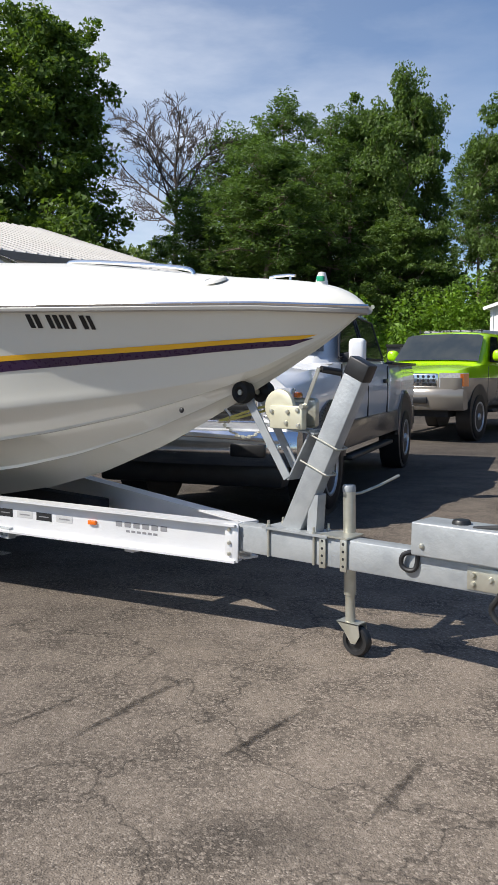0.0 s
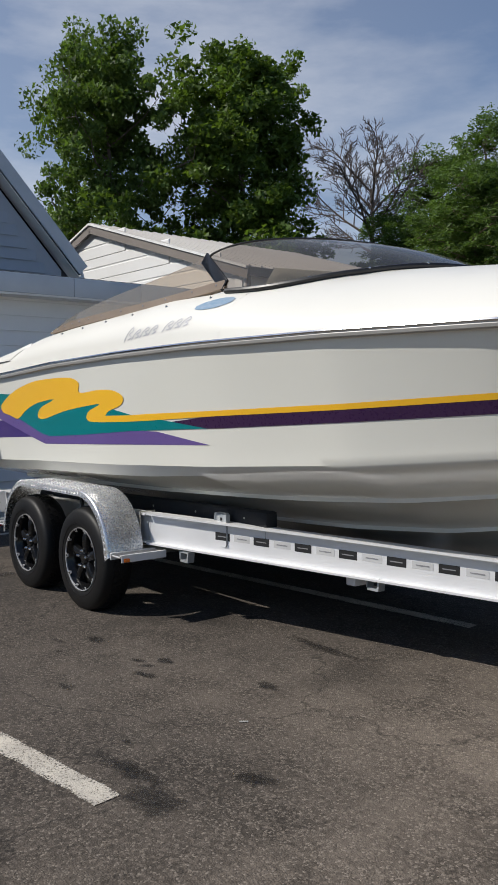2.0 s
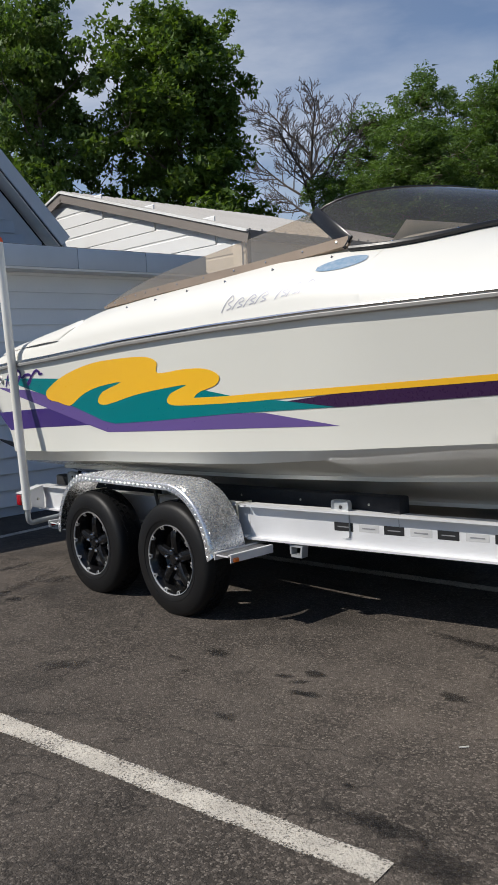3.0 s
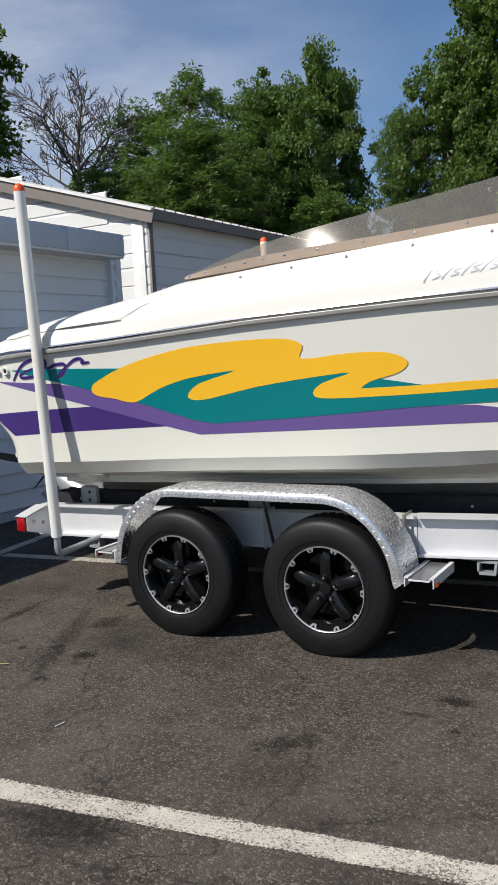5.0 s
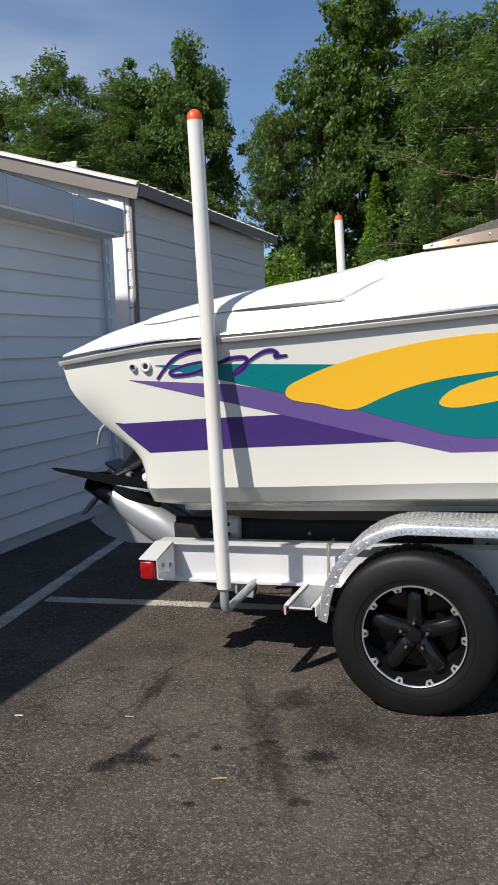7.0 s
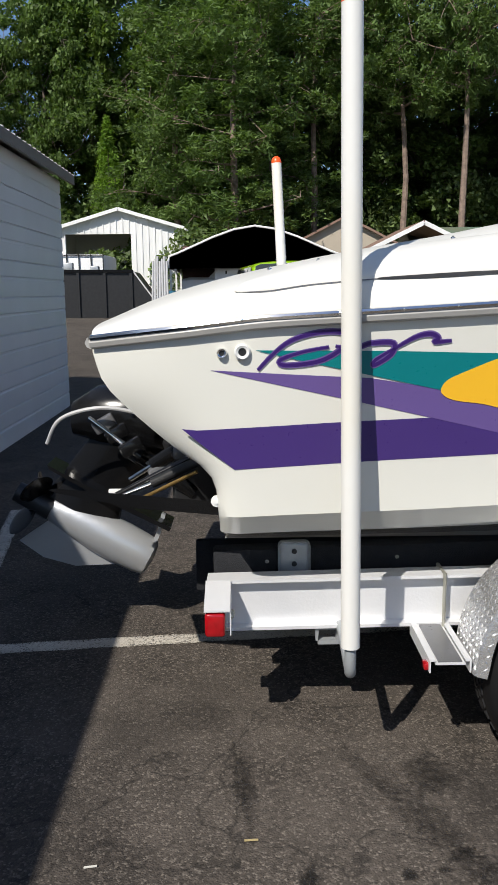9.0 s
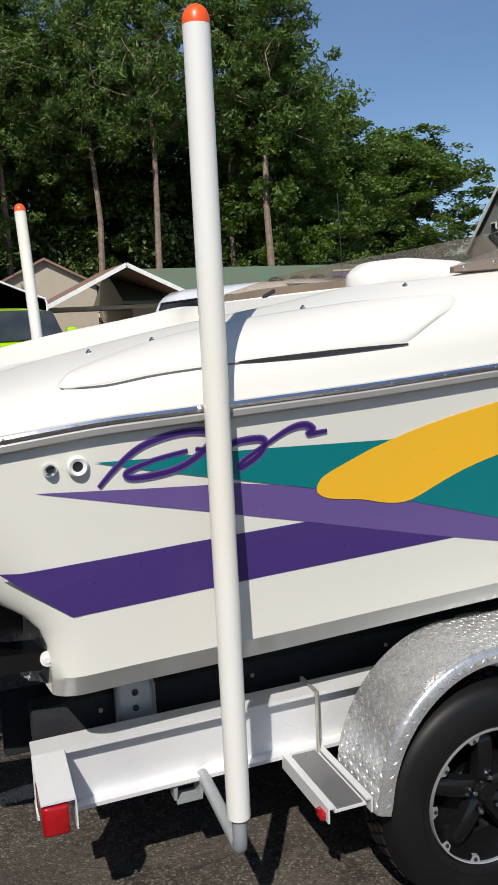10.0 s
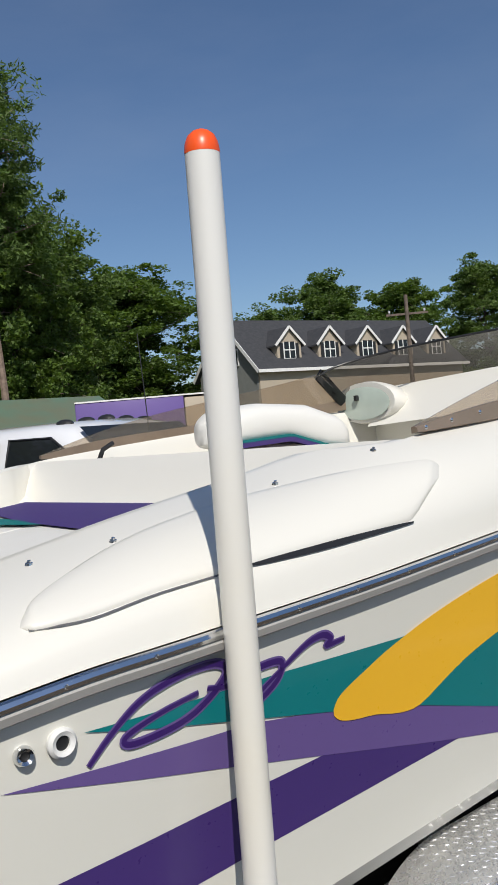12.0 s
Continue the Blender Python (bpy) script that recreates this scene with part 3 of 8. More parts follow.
def tab(t, x):
    """Smooth reading of a table of the hull's lines."""
    key = id(t)
    if key not in TABLES:
        a = np.array(t)
        fine = np.linspace(a[0, 0], a[-1, 0], 400)
        v = np.interp(fine, a[:, 0], a[:, 1])
        for _ in range(12):
            v[1:-1] = 0.25 * v[:-2] + 0.5 * v[1:-1] + 0.25 * v[2:]
        TABLES[key] = (fine, v)
    return float(np.interp(x, *TABLES[key]))


def side_b(x, z):
    """Half-breadth of the topsides at a place along the boat and a height."""
    zc, zs, bc, bs = tab(CHINE_Z, x), tab(SHEER_Z, x), tab(CHINE_B, x), tab(SHEER_B, x)
    w = min(1.05, max(0.0, (z - zc) / max(zs - zc, 0.02)))
    return bc + (bs - bc) * w ** 1.15


def rake(x, z):
    """Lean of the stern: the transom slopes in under the after deck."""
    s = max(0.0, (-8.95 - x) / 0.71)
    aft = float(np.interp(z, (0.86, 1.0, 1.053, 1.11, 1.17, 1.23, 1.27, 1.35, 1.45), (0.415, 0.40, 0.37, 0.285, 0.215, 0.148, 0.105, 0.03, 0.0)))
    return x + aft * s * s


boat = thing("speedboat", (-5.5, YC, 0.45), "white sport boat with yellow, teal and purple graphics on trailer", "boat")
XS = list(np.concatenate([np.linspace(-9.66, -9.0, 14), np.linspace(-8.95, -3.0, 96), np.linspace(-2.95, -1.86, 36)]))

bm = B()
loops = []
for x in XS:
    zc, zs, zk, bc = tab(CHINE_Z, x), tab(SHEER_Z, x), tab(KEEL_Z, x), tab(CHINE_B, x)
    zk = min(zk, zc)
    half = [(0.0, zk)]
    ledge = 0.022 * min(1.0, bc / 0.5)
    for f in (0.33, 0.66):
        b, z = bc * f, zk + (zc - zk) * f ** 1.06
        half += [(b - ledge, z - ledge * 0.1 - 0.012 * min(1, bc)), (b, z - 0.012 * min(1, bc)), (b + 0.004, z + 0.012 * min(1, bc))]
    aft = min(1.0, max(0.0, (-5.4 - x) / 1.2))
    half += [(max(bc - (0.03 + 0.03 * aft) * min(1, bc), 0), zc - (0.03 + 0.045 * aft) * min(1, bc)), (bc - 0.012 * min(1, bc), zc - 0.015 * min(1, bc)), (bc, zc)]
    half += [(side_b(x, zc + (zs - zc) * k / 14), zc + (zs - zc) * k / 14) for k in range(1, 15)]
    ring = [(rake(x, z), YC - b, z) for b, z in reversed(half)] + [(rake(x, z), YC + b, z) for b, z in half[1:]]
    loops.append(ring)
rings(bm, loops)
stern = [bm.verts.new(p) for p in loops[0]]
k = len(stern)
for i in range(k // 2):
    try:
        bm.faces.new((stern[i], stern[i + 1], stern[k - 2 - i], stern[k - 1 - i]))
    except ValueError:
        pass
bmesh.ops.remove_doubles(bm, verts=bm.verts, dist=1e-4)
hull = part("hull", bm, GELCOAT, boat, "glossy white fibreglass hull with raked transom", smooth=28)

# ---- deck ----
HOLE = (-8.02, -5.72)


def deck_z(x, b):
    bs, zs, zc = max(tab(SHEER_B, x), 1e-3), tab(SHEER_Z, x), tab(CROWN_Z, x)
    aft = min(1.0, max(0.0, (-5.2 - x) / 1.2))
    p, q = 2.4 + 2.2 * aft, 0.62 - 0.24 * aft
    return zs + 0.012 + (zc - zs - 0.012) * max(0.0, 1 - (min(b, bs) / bs) ** p) ** q


def deck_section(x):
    bs = tab(SHEER_B, x)
    fr = [1.0, 0.995, 0.985, 0.97, 0.95, 0.925, 0.895, 0.86, 0.82, 0.775, 0.72]
    k = min(1.0, max(0.0, (x + 8.30) / 0.28)) if x < HOLE[1] else 0.0
    frac = 0.70 + 0.135 * k * k * (3 - 2 * k)
    fr = [1 - (1 - f) * (1 - frac) / 0.30 for f in fr]
    out = [(bs * f, deck_z(x, bs * f)) for f in fr]
    rim = frac * bs
    if HOLE[0] < x < HOLE[1]:
        z = deck_z(x, rim)
        out += [(rim, z), (rim - 0.02, z - 0.03), (rim - 0.05, 1.45), (rim - 0.09, 1.20), (rim * 0.45, 1.18), (0.0, 1.18)]
    elif x <= HOLE[0]:
        z = deck_z(x, rim)
        s = min(1.0, max(0.0, (-8.05 - x) / 0.1)) * min(1.0, max(0.0, (x + 9.6) / 0.35))
        out += [(rim, z), (rim - 0.02, z - 0.01 * s), (rim - 0.04, z - 0.17 * s), (rim - 0.09, z - 0.20 * s), (rim * 0.45, z - 0.20 * s), (0.0, z - 0.20 * s)]
    else:
        out += [(bs * f, deck_z(x, bs * f)) for f in (0.70, 0.64, 0.54, 0.40, 0.2, 0.0)]
    return out


DX = sorted(XS + [HOLE[0] - 0.001, HOLE[0] + 0.001, HOLE[1] - 0.001, HOLE[1] + 0.001])
bm = B()
loops = []
for x in DX:
    half = deck_section(x)
    loops.append([(rake(x, 1.6), YC - b, z) for b, z in half] + [(rake(x, 1.6), YC + b, z) for b, z in reversed(half[:-1])])
rings(bm, loops)
bmesh.ops.remove_doubles(bm, verts=bm.verts, dist=1e-4)
deck = part("deck", bm, DECKCOAT, boat, "white moulded deck with open cockpit", smooth=40)


def sheer_line(off_b, off_z, side, n=150):
    xs = np.concatenate([np.linspace(-9.66, -2.4, n), np.linspace(-2.37, -1.862, 30)])
    return [(rake(x, 1.6) + (off_b if x > -2.0 else 0) * max(0.0, (x + 2.0) / 0.14), YC + side * (tab(SHEER_B, x) + off_b), tab(SHEER_Z, x) + off_z) for x in xs]


for side in (-1, 1):
    bm = B()
    tube(bm, sheer_line(0.004, -0.012, side), 0.020, 8)
    part("rub_rail", bm, RAILGREY, boat, "pale grey vinyl rub rail")
    bm = B()
    tube(bm, sheer_line(0.018, 0.004, side), 0.0105, 8)
    part("rail_insert", bm, CHROME, boat, "bright stainless rail insert")
for k, z in ((0, -0.012), (1, 0.004)):
    bm = B()
    b = tab(SHEER_B, -9.66)
    tube(bm, [(rake(-9.66, 1.6) - 0.004 - 0.10 * math.sin(math.pi * i / 12), YC - b + 2 * b * i / 12, tab(SHEER_Z, -9.66) + z) for i in range(13)], (0.020, 0.0105)[k], 8)
    part(("rub_rail", "rail_insert")[k], bm, (RAILGREY, CHROME)[k], boat)


screw_bm = B()
lathe(screw_bm, [(0, 0.0035), (0.003, 0.003), (0.0045, 0)], (0, 0, 0), (0, -1, 0), 8)
screw_me = finish(screw_bm, "rail_screw", CHROME)
for i in range(44):
    x = -9.5 + 0.165 * i
    ob = new("rail_screw", screw_me)
    ob.parent = boat
    ob.matrix_basis = Matrix.Translation(Vector((rake(x, 1.6), YC - tab(SHEER_B, x) - 0.0275, tab(SHEER_Z, x) + 0.004)) - boat.location)


# ---- graphics on the topsides ----
def decal(name, outline, material, lift, side=-1, parent=None, label=""):
    """A sheet cut to an outline of (x, z) and laid on the topsides."""
    bm = B()
    face = bm.faces.new([bm.verts.new((u, 0, v)) for u, v in outline])
    us, vs = [u for u, _ in outline], [v for _, v in outline]
    for axis, lo, hi, step in ((0, min(us), max(us), 0.05), (2, min(vs), max(vs), 0.03)):
        c = lo + step
        while c < hi:
            co, no = [0, 0, 0], [0, 0, 0]
            co[axis], no[axis] = c, 1
            bmesh.ops.bisect_plane(bm, geom=bm.verts[:] + bm.edges[:] + bm.faces[:], plane_co=co, plane_no=no)
            c += step
    bmesh.ops.triangulate(bm, faces=bm.faces[:])
    for v in bm.verts:
        v.co.y = YC + side * (side_b(v.co.x, v.co.z) + lift)
    ob = part(name, bm, material, parent or hull, label, smooth=0)
    return ob


def strip(pts_top, pts_low, n=40):
    """Outline of a long stripe between two lines."""
    a, b = np.array(pts_top), np.array(pts_low)
    xs = np.linspace(a[0, 0], a[-1, 0], n)
    up = [(x, float(np.interp(x, a[:, 0], a[:, 1]))) for x in xs]
    dn = [(x, float(np.interp(x, b[:, 0], b[:, 1]))) for x in xs[1:-1]]
    return up + dn[::-1]


LINE_TOP = ((-6.9, 1.300), (-6.36, 1.324), (-5.9, 1.343), (-5.0, 1.385), (-4.2, 1.437), (-3.75, 1.475), (-2.8, 1.534), (-2.51, 1.555), (-2.25, 1.571), (-2.099, 1.580))
LINE_MID = ((-6.9, 1.258), (-6.36, 1.284), (-5.9, 1.312), (-5.0, 1.356), (-4.2, 1.408), (-3.75, 1.447), (-2.8, 1.509), (-2.52, 1.533), (-2.26, 1.552), (-2.122, 1.561))
LINE_LOW = ((-6.7, 1.215), (-5.95, 1.240), (-5.0, 1.293), (-4.2, 1.346), (-3.75, 1.392), (-2.84, 1.472), (-2.53, 1.502), (-2.27, 1.524), (-2.165, 1.531), (-2.122, 1.559))
swoosh = [(-8.540, 1.338), (-8.520, 1.367), (-8.44, 1.404), (-8.346, 1.440), (-8.157, 1.492), (-7.87, 1.541), (-7.55, 1.558), (-7.32, 1.555), (-7.225, 1.52), (-7.235, 1.455), (-7.0, 1.470), (-6.82, 1.466), (-6.722, 1.425), (-6.76, 1.373), (-6.90, 1.335), (-6.955, 1.302)]
swoosh = [tuple(p) for p in smooth_line([(a, b, 0) for a, b in swoosh], 4)]
tail = [(-6.7, 1.308), (-6.5, 1.318), (-6.5, 1.277), (-6.75, 1.266)]
under = [(-6.98, 1.259), (-7.16, 1.260), (-7.198, 1.290), (-7.14, 1.335), (-7.0, 1.378), (-7.2, 1.362), (-7.5, 1.325), (-7.78, 1.272), (-7.880, 1.267), (-7.910, 1.292), (-7.83, 1.352), (-7.61, 1.410), (-7.86, 1.386), (-8.03, 1.348), (-8.139, 1.308), (-8.240, 1.265), (-8.313, 1.265), (-8.40, 1.286), (-8.475, 1.296), (-8.518, 1.308), (-8.538, 1.324)]
under = [tuple(p) for p in smooth_line([(a, b, 0) for a, b in under], 3)]
for side in (-1, 1):
    decal("yellow_swoosh", [(p[0], p[1]) for p in swoosh + tail + under], YELLOW, 0.0036, side, label="yellow brush-stroke graphic")
    decal("yellow_stripe", strip([(-6.66, 1.309), (-6.52, 1.318)] + list(LINE_TOP[2:]), [(-6.66, 1.270), (-6.52, 1.276)] + list(LINE_MID[2:]), 60), YELLOW, 0.0037, side)
    decal("purple_stripe", strip([(-6.55, 1.245)] + [(x, z + 0.002) for x, z in LINE_MID[2:]], [(-6.55, 1.238)] + list(LINE_LOW[1:])), PLUM, 0.0027, side, label="dark plum stripe")
    decal("teal_wedge", [(-9.130, 1.467), (-8.69, 1.461), (-8.33, 1.449), (-8.0, 1.45), (-7.3, 1.45), (-7.0, 1.40), (-6.86, 1.345), (-6.66, 1.310), (-6.3, 1.278), (-5.96, 1.242), (-6.70, 1.208), (-7.30, 1.166), (-7.77, 1.141), (-7.89, 1.158), (-8.245, 1.263), (-8.54, 1.334), (-8.72, 1.374), (-9.005, 1.437)], TEAL, 0.0031, side, label="teal wedge graphic")
    decal("lilac_band", [(-9.273, 1.404), (-8.85, 1.380), (-8.77, 1.376), (-8.54, 1.338), (-8.23, 1.266), (-7.89, 1.162), (-7.77, 1.146), (-7.30, 1.171), (-6.70, 1.212), (-6.43, 1.212), (-5.956, 1.146), (-6.70, 1.122), (-7.87, 1.082), (-8.17, 1.148), (-8.557, 1.241), (-8.85, 1.309)], LILAC, 0.0017, side, label="lilac band graphic")
    decal("purple_block", [(-9.37, 1.210), (-9.32, 1.206), (-8.90, 1.229), (-8.557, 1.243), (-8.055, 1.128), (-8.68, 1.101), (-9.20, 1.072)], PURPLE, 0.0010, side, label="dark purple block graphic")


def stroke(name, pts, width, material, lift, side=-1, label=""):
    """A brush stroke of round section laid on the topsides."""
    bm = B()
    line = smooth_line([(a, b, 0) for a, b in pts], 6)
    loops = []
    for i, p in enumerate(line):
        d = (line[min(i + 1, len(line) - 1)] - line[max(i - 1, 0)]).normalized()
        w = width * (0.55 + 0.45 * math.sin(math.pi * min(1, max(0, i / (len(line) - 1)))))
        nrm = Vector((-d.y, d.x, 0)) * w / 2
        loops.append([(q.x, YC + side * (side_b(q.x, q.y) + lift), q.y) for q in (p + nrm, p - nrm)])
    rings(bm, loops)
    return part(name, bm, material, hull, label, smooth=0)


for side in (-1, 1):
    for halo in (1, 0):
        w, m, up = (0.0215, LILAC, 0.0038) if halo else (0.0125, INDIGO, 0.0046)
        for pts in ([(-9.122, 1.404), (-9.076, 1.453), (-9.018, 1.497), (-8.938, 1.521), (-8.862, 1.522), (-8.836, 1.500), (-8.87, 1.462), (-8.935, 1.430), (-9.035, 1.419), (-9.052, 1.436), (-8.985, 1.460), (-8.90, 1.476)],
                    [(-8.88, 1.478), (-8.82, 1.470), (-8.77, 1.486), (-8.70, 1.486), (-8.705, 1.450), (-8.757, 1.416), (-8.752, 1.434), (-8.69, 1.472)],
                    [(-8.69, 1.472), (-8.63, 1.505), (-8.585, 1.514), (-8.560, 1.500), (-8.572, 1.488), (-8.518, 1.492)]):
            stroke("lettering", pts, w, m, up, side, "" if halo else "purple script lettering shapes")

# registration marks: plain bars of the characters' size
for side in (-1, 1):
    x = -3.46
    for wide in (0.036, 0.036, 0, 0.034, 0.034, 0.034, 0.034, 0, 0.034, 0.03):
        if wide:
            z0 = 1.622 - 0.012 * (x + 3.46) / 0.33
            decal("registration_bar", [(x, z0), (x + wide - 0.008, z0), (x + wide - 0.004, z0 + 0.068), (x + 0.004, z0 + 0.068)], BLACKTXT, 0.004, side)
        x += (wide + 0.003) if wide else 0.03


def deck_point(x, b, side=-1, lift=0.0):
    return Vector((rake(x, 1.6), YC + side * b, deck_z(x, b) + lift))


def deck_b(x, z):
    """Half-breadth of the deck's shoulder at a height."""
    bs = tab(SHEER_B, x)
    lo, hi = 0.0, bs
    for _ in range(30):
        m = (lo + hi) / 2
        lo, hi = (m, hi) if deck_z(x, m) > z else (lo, m)
    return lo


def on_deck(x, z, side=-1, lift=0.0):
    b = deck_b(x, z)
    e = 0.004
    n = Vector((0, side * 1.0, 0)) if b < 1e-3 else Vector((0, (deck_z(x, b - e) - deck_z(x, b + e)) / (2 * e) * side, 1)).normalized()
    return Vector((rake(x, 1.6), YC + side * b, z)) + n * lift


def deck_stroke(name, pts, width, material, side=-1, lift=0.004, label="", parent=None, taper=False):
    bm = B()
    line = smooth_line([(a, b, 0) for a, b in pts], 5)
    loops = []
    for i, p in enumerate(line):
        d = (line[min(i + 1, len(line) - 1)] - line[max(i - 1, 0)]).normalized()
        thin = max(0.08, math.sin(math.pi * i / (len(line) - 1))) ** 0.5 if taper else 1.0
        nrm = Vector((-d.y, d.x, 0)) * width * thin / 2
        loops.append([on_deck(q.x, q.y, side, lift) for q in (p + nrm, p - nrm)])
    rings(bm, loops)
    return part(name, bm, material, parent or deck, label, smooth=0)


# silver model lettering as plain slanted strokes
for side in (-1, 1):
    for k, (x, h) in enumerate(((-6.62, 0.075), (-6.54, 0.05), (-6.455, 0.05), (-6.375, 0.05), (-6.24, 0.052), (-6.165, 0.052), (-6.09, 0.052))):
        z = 1.772 + (x + 6.62) * 0.10
        deck_stroke("model_mark", [(x, z - 0.01), (x + 0.03, z + h * 0.5), (x + 0.07, z + h), (x + 0.085, z + h * 0.7), (x + 0.05, z + h * 0.45), (x + 0.075, z + h * 0.2), (x + 0.04, z)], 0.006, SILVERTXT, side, 0.0020, label="silver script shapes" if k == 0 else "")
    deck_stroke("badge_plate", [(-6.03, 1.930), (-5.93, 1.940), (-5.84, 1.948), (-5.76, 1.955)], 0.062, BADGEBLUE, side, 0.003, "oval pale blue badge", taper=True)

# shoulder scoop: raised panel on each quarter, the slot's shade painted under its edge
for side in (-1, 1):
    bm = B()
    up = [(-9.188, 1.285), (-9.144, 1.245), (-9.06, 1.205), (-8.93, 1.158), (-8.78, 1.136), (-8.60, 1.136), (-8.43, 1.170), (-8.32, 1.200), (-8.17, 1.250), (-8.085, 1.279), (-8.062, 1.302)]
    lo = [(-9.197, 1.300), (-9.180, 1.322), (-9.12, 1.337), (-9.04, 1.345), (-8.925, 1.349), (-8.75, 1.360), (-8.50, 1.371), (-8.33, 1.376), (-8.26, 1.374), (-8.19, 1.357), (-8.10, 1.330)]
    ul, ll = smooth_line([(a, b, 0) for a, b in up], 5), smooth_line([(a, b, 0) for a, b in lo], 5)
    loops = []
    for i, (p, q) in enumerate(zip(ul, ll)):
        edge = min(1.0, i / 4, (len(ul) - 1 - i) / 4)
        row = []
        for f, lift in ((-0.03, -0.004), (0.0, 0.004), (0.02, 0.008), (0.12, 0.011), (0.4, 0.013), (0.7, 0.013), (0.92, 0.011), (0.98, 0.008), (1.0, 0.004), (1.015, -0.005)):
            r = p.lerp(q, f)
            row.append(deck_point(r.x, r.y, side, 0) + Vector((0, side * 0.45, 0.9)).normalized() * (lift if lift < 0 else lift * edge))
        loops.append(row)
    rings(bm, loops)
    part("scoop_panel", bm, DECKCOAT, deck, "raised white air-scoop panel")
    deck_stroke("scoop_seam", [(-9.19, 1.645), (-9.09, 1.647), (-8.95, 1.666), (-8.74, 1.682)], 0.003, TRUCKGREY, side, 0.003)
    # no recess is cut; a tapered black strip paints the slot's dark inside
    deck_stroke("scoop_slot", [(-8.75, 1.682), (-8.6, 1.688), (-8.46, 1.695), (-8.27, 1.704)], 0.012, BLACKPL, side, 0.004, "black strip painting the slot's shade below the scoop", taper=True)

# canvas snaps along the coaming
snap = B()
lathe(snap, [(0, 0.0095), (0.004, 0.009), (0.0045, 0.005), (0.0075, 0.004), (0.0085, 0)], (0, 0, 0), (0, 0, 1), 14)
snap_me = finish(snap, "snap", CHROME)
for side in (-1, 1):
    for x, z in ((-9.074, 1.722), (-8.912, 1.746), (-8.463, 1.815), (-8.14, 1.868), (-7.58, 1.873), (-7.3, 1.895), (-7.02, 1.92), (-6.7, 1.94), (-6.35, 1.965), (-6.0, 1.99), (-5.7, 2.01)):
        p = on_deck(x, z, side, 0.0)
        ob = new("snap", snap_me)
        ob.parent = deck
        q = on_deck(x, z, side, 1.0) - p
        ob.matrix_basis = Matrix.Translation(p - boat.location) @ q.to_track_quat("Z", "Y").to_matrix().to_4x4()

# scuppers
for side in (-1, 1):
    for x, z, r, m in ((-9.17, 1.462, 0.026, WHITETRIM), (-9.235, 1.459, 0.017, CHROME)):
        bm = B()
        lathe(bm, [(r * 0.45, -0.03), (r * 0.5, 0.010), (r * 0.8, 0.014), (r, 0.008), (r, 0)], (x, YC + side * (side_b(x, z) + 0.001), z), (0, side, 0), 24)
        fit_ob = part("scupper", bm, m, hull, "white drain fitting" if m is WHITETRIM else "steel drain fitting")
        bm = B()
        cyl(bm, (x, YC + side * side_b(x, z), z), (x, YC + side * (side_b(x, z) + 0.006), z), r * 0.5, seg=16)
        part("scupper_bore", bm, BLACKPL, fit_ob)
# bow eye and drain
bm = B()
ball(bm, (-2.813, 4.008, 1.199), 0.015, (1, 0.6, 1))
part("bow_drain", bm, BLACKPL, hull)
bm = B()
tube(bm, [(-2.75, YC, 1.21), (-2.70, YC, 1.165), (-2.72, YC, 1.13), (-2.79, YC, 1.13)], 0.008)
part("bow_eye", bm, CHROME, hull, "stainless bow eye")

# deck fittings
bm = B()
for y in (-0.05, 0.05):
    cyl(bm, (-2.36 + y, YC, 1.83), (-2.36 + y, YC, 1.876), 0.008, seg=10)
tube(bm, [(-2.44, YC, 1.876), (-2.40, YC, 1.881), (-2.32, YC, 1.881), (-2.28, YC, 1.876)], 0.008)
part("bow_cleat", bm, CHROME, deck, "stainless bow cleat")
bm = B()
lathe(bm, [(0, 0.07), (0.018, 0.065), (0.028, 0.03), (0.032, 0)], (-2.12, YC, 1.815), (0, 0, 1), 16)
light = part("bow_light", bm, WHITETRIM, deck, "white bow navigation lamp")
bm = B()
box(bm, -2.132, -2.092, YC - 0.033, YC - 0.012, 1.835, 1.862, 0.006)
part("bow_light_lens", bm, GREENLENS, light, "green lens")
bm = B()
lathe(bm, [(0, 0.006), (0.040, 0.006), (0.043, 0.011), (0.056, 0.011), (0.064, 0.005), (0.068, -0.004)], (-2.58, YC - 0.27, deck_z(-2.58, 0.27)), (0, deck_z(-2.58, 0.285) - deck_z(-2.58, 0.255), 0.03), 24)
part("deck_vent", bm, DECKCOAT, deck, "small round deck vent")
bm = B()
tube(bm, smooth_line([(-3.7, YC - 0.28, 1.98), (-3.66, YC - 0.28, 2.022), (-3.22, YC - 0.24, 1.982), (-2.86, YC - 0.19, 1.936), (-2.80, YC - 0.18, 1.900)], 6), 0.012)
part("deck_rail", bm, CHROME, deck, "low stainless deck rail")

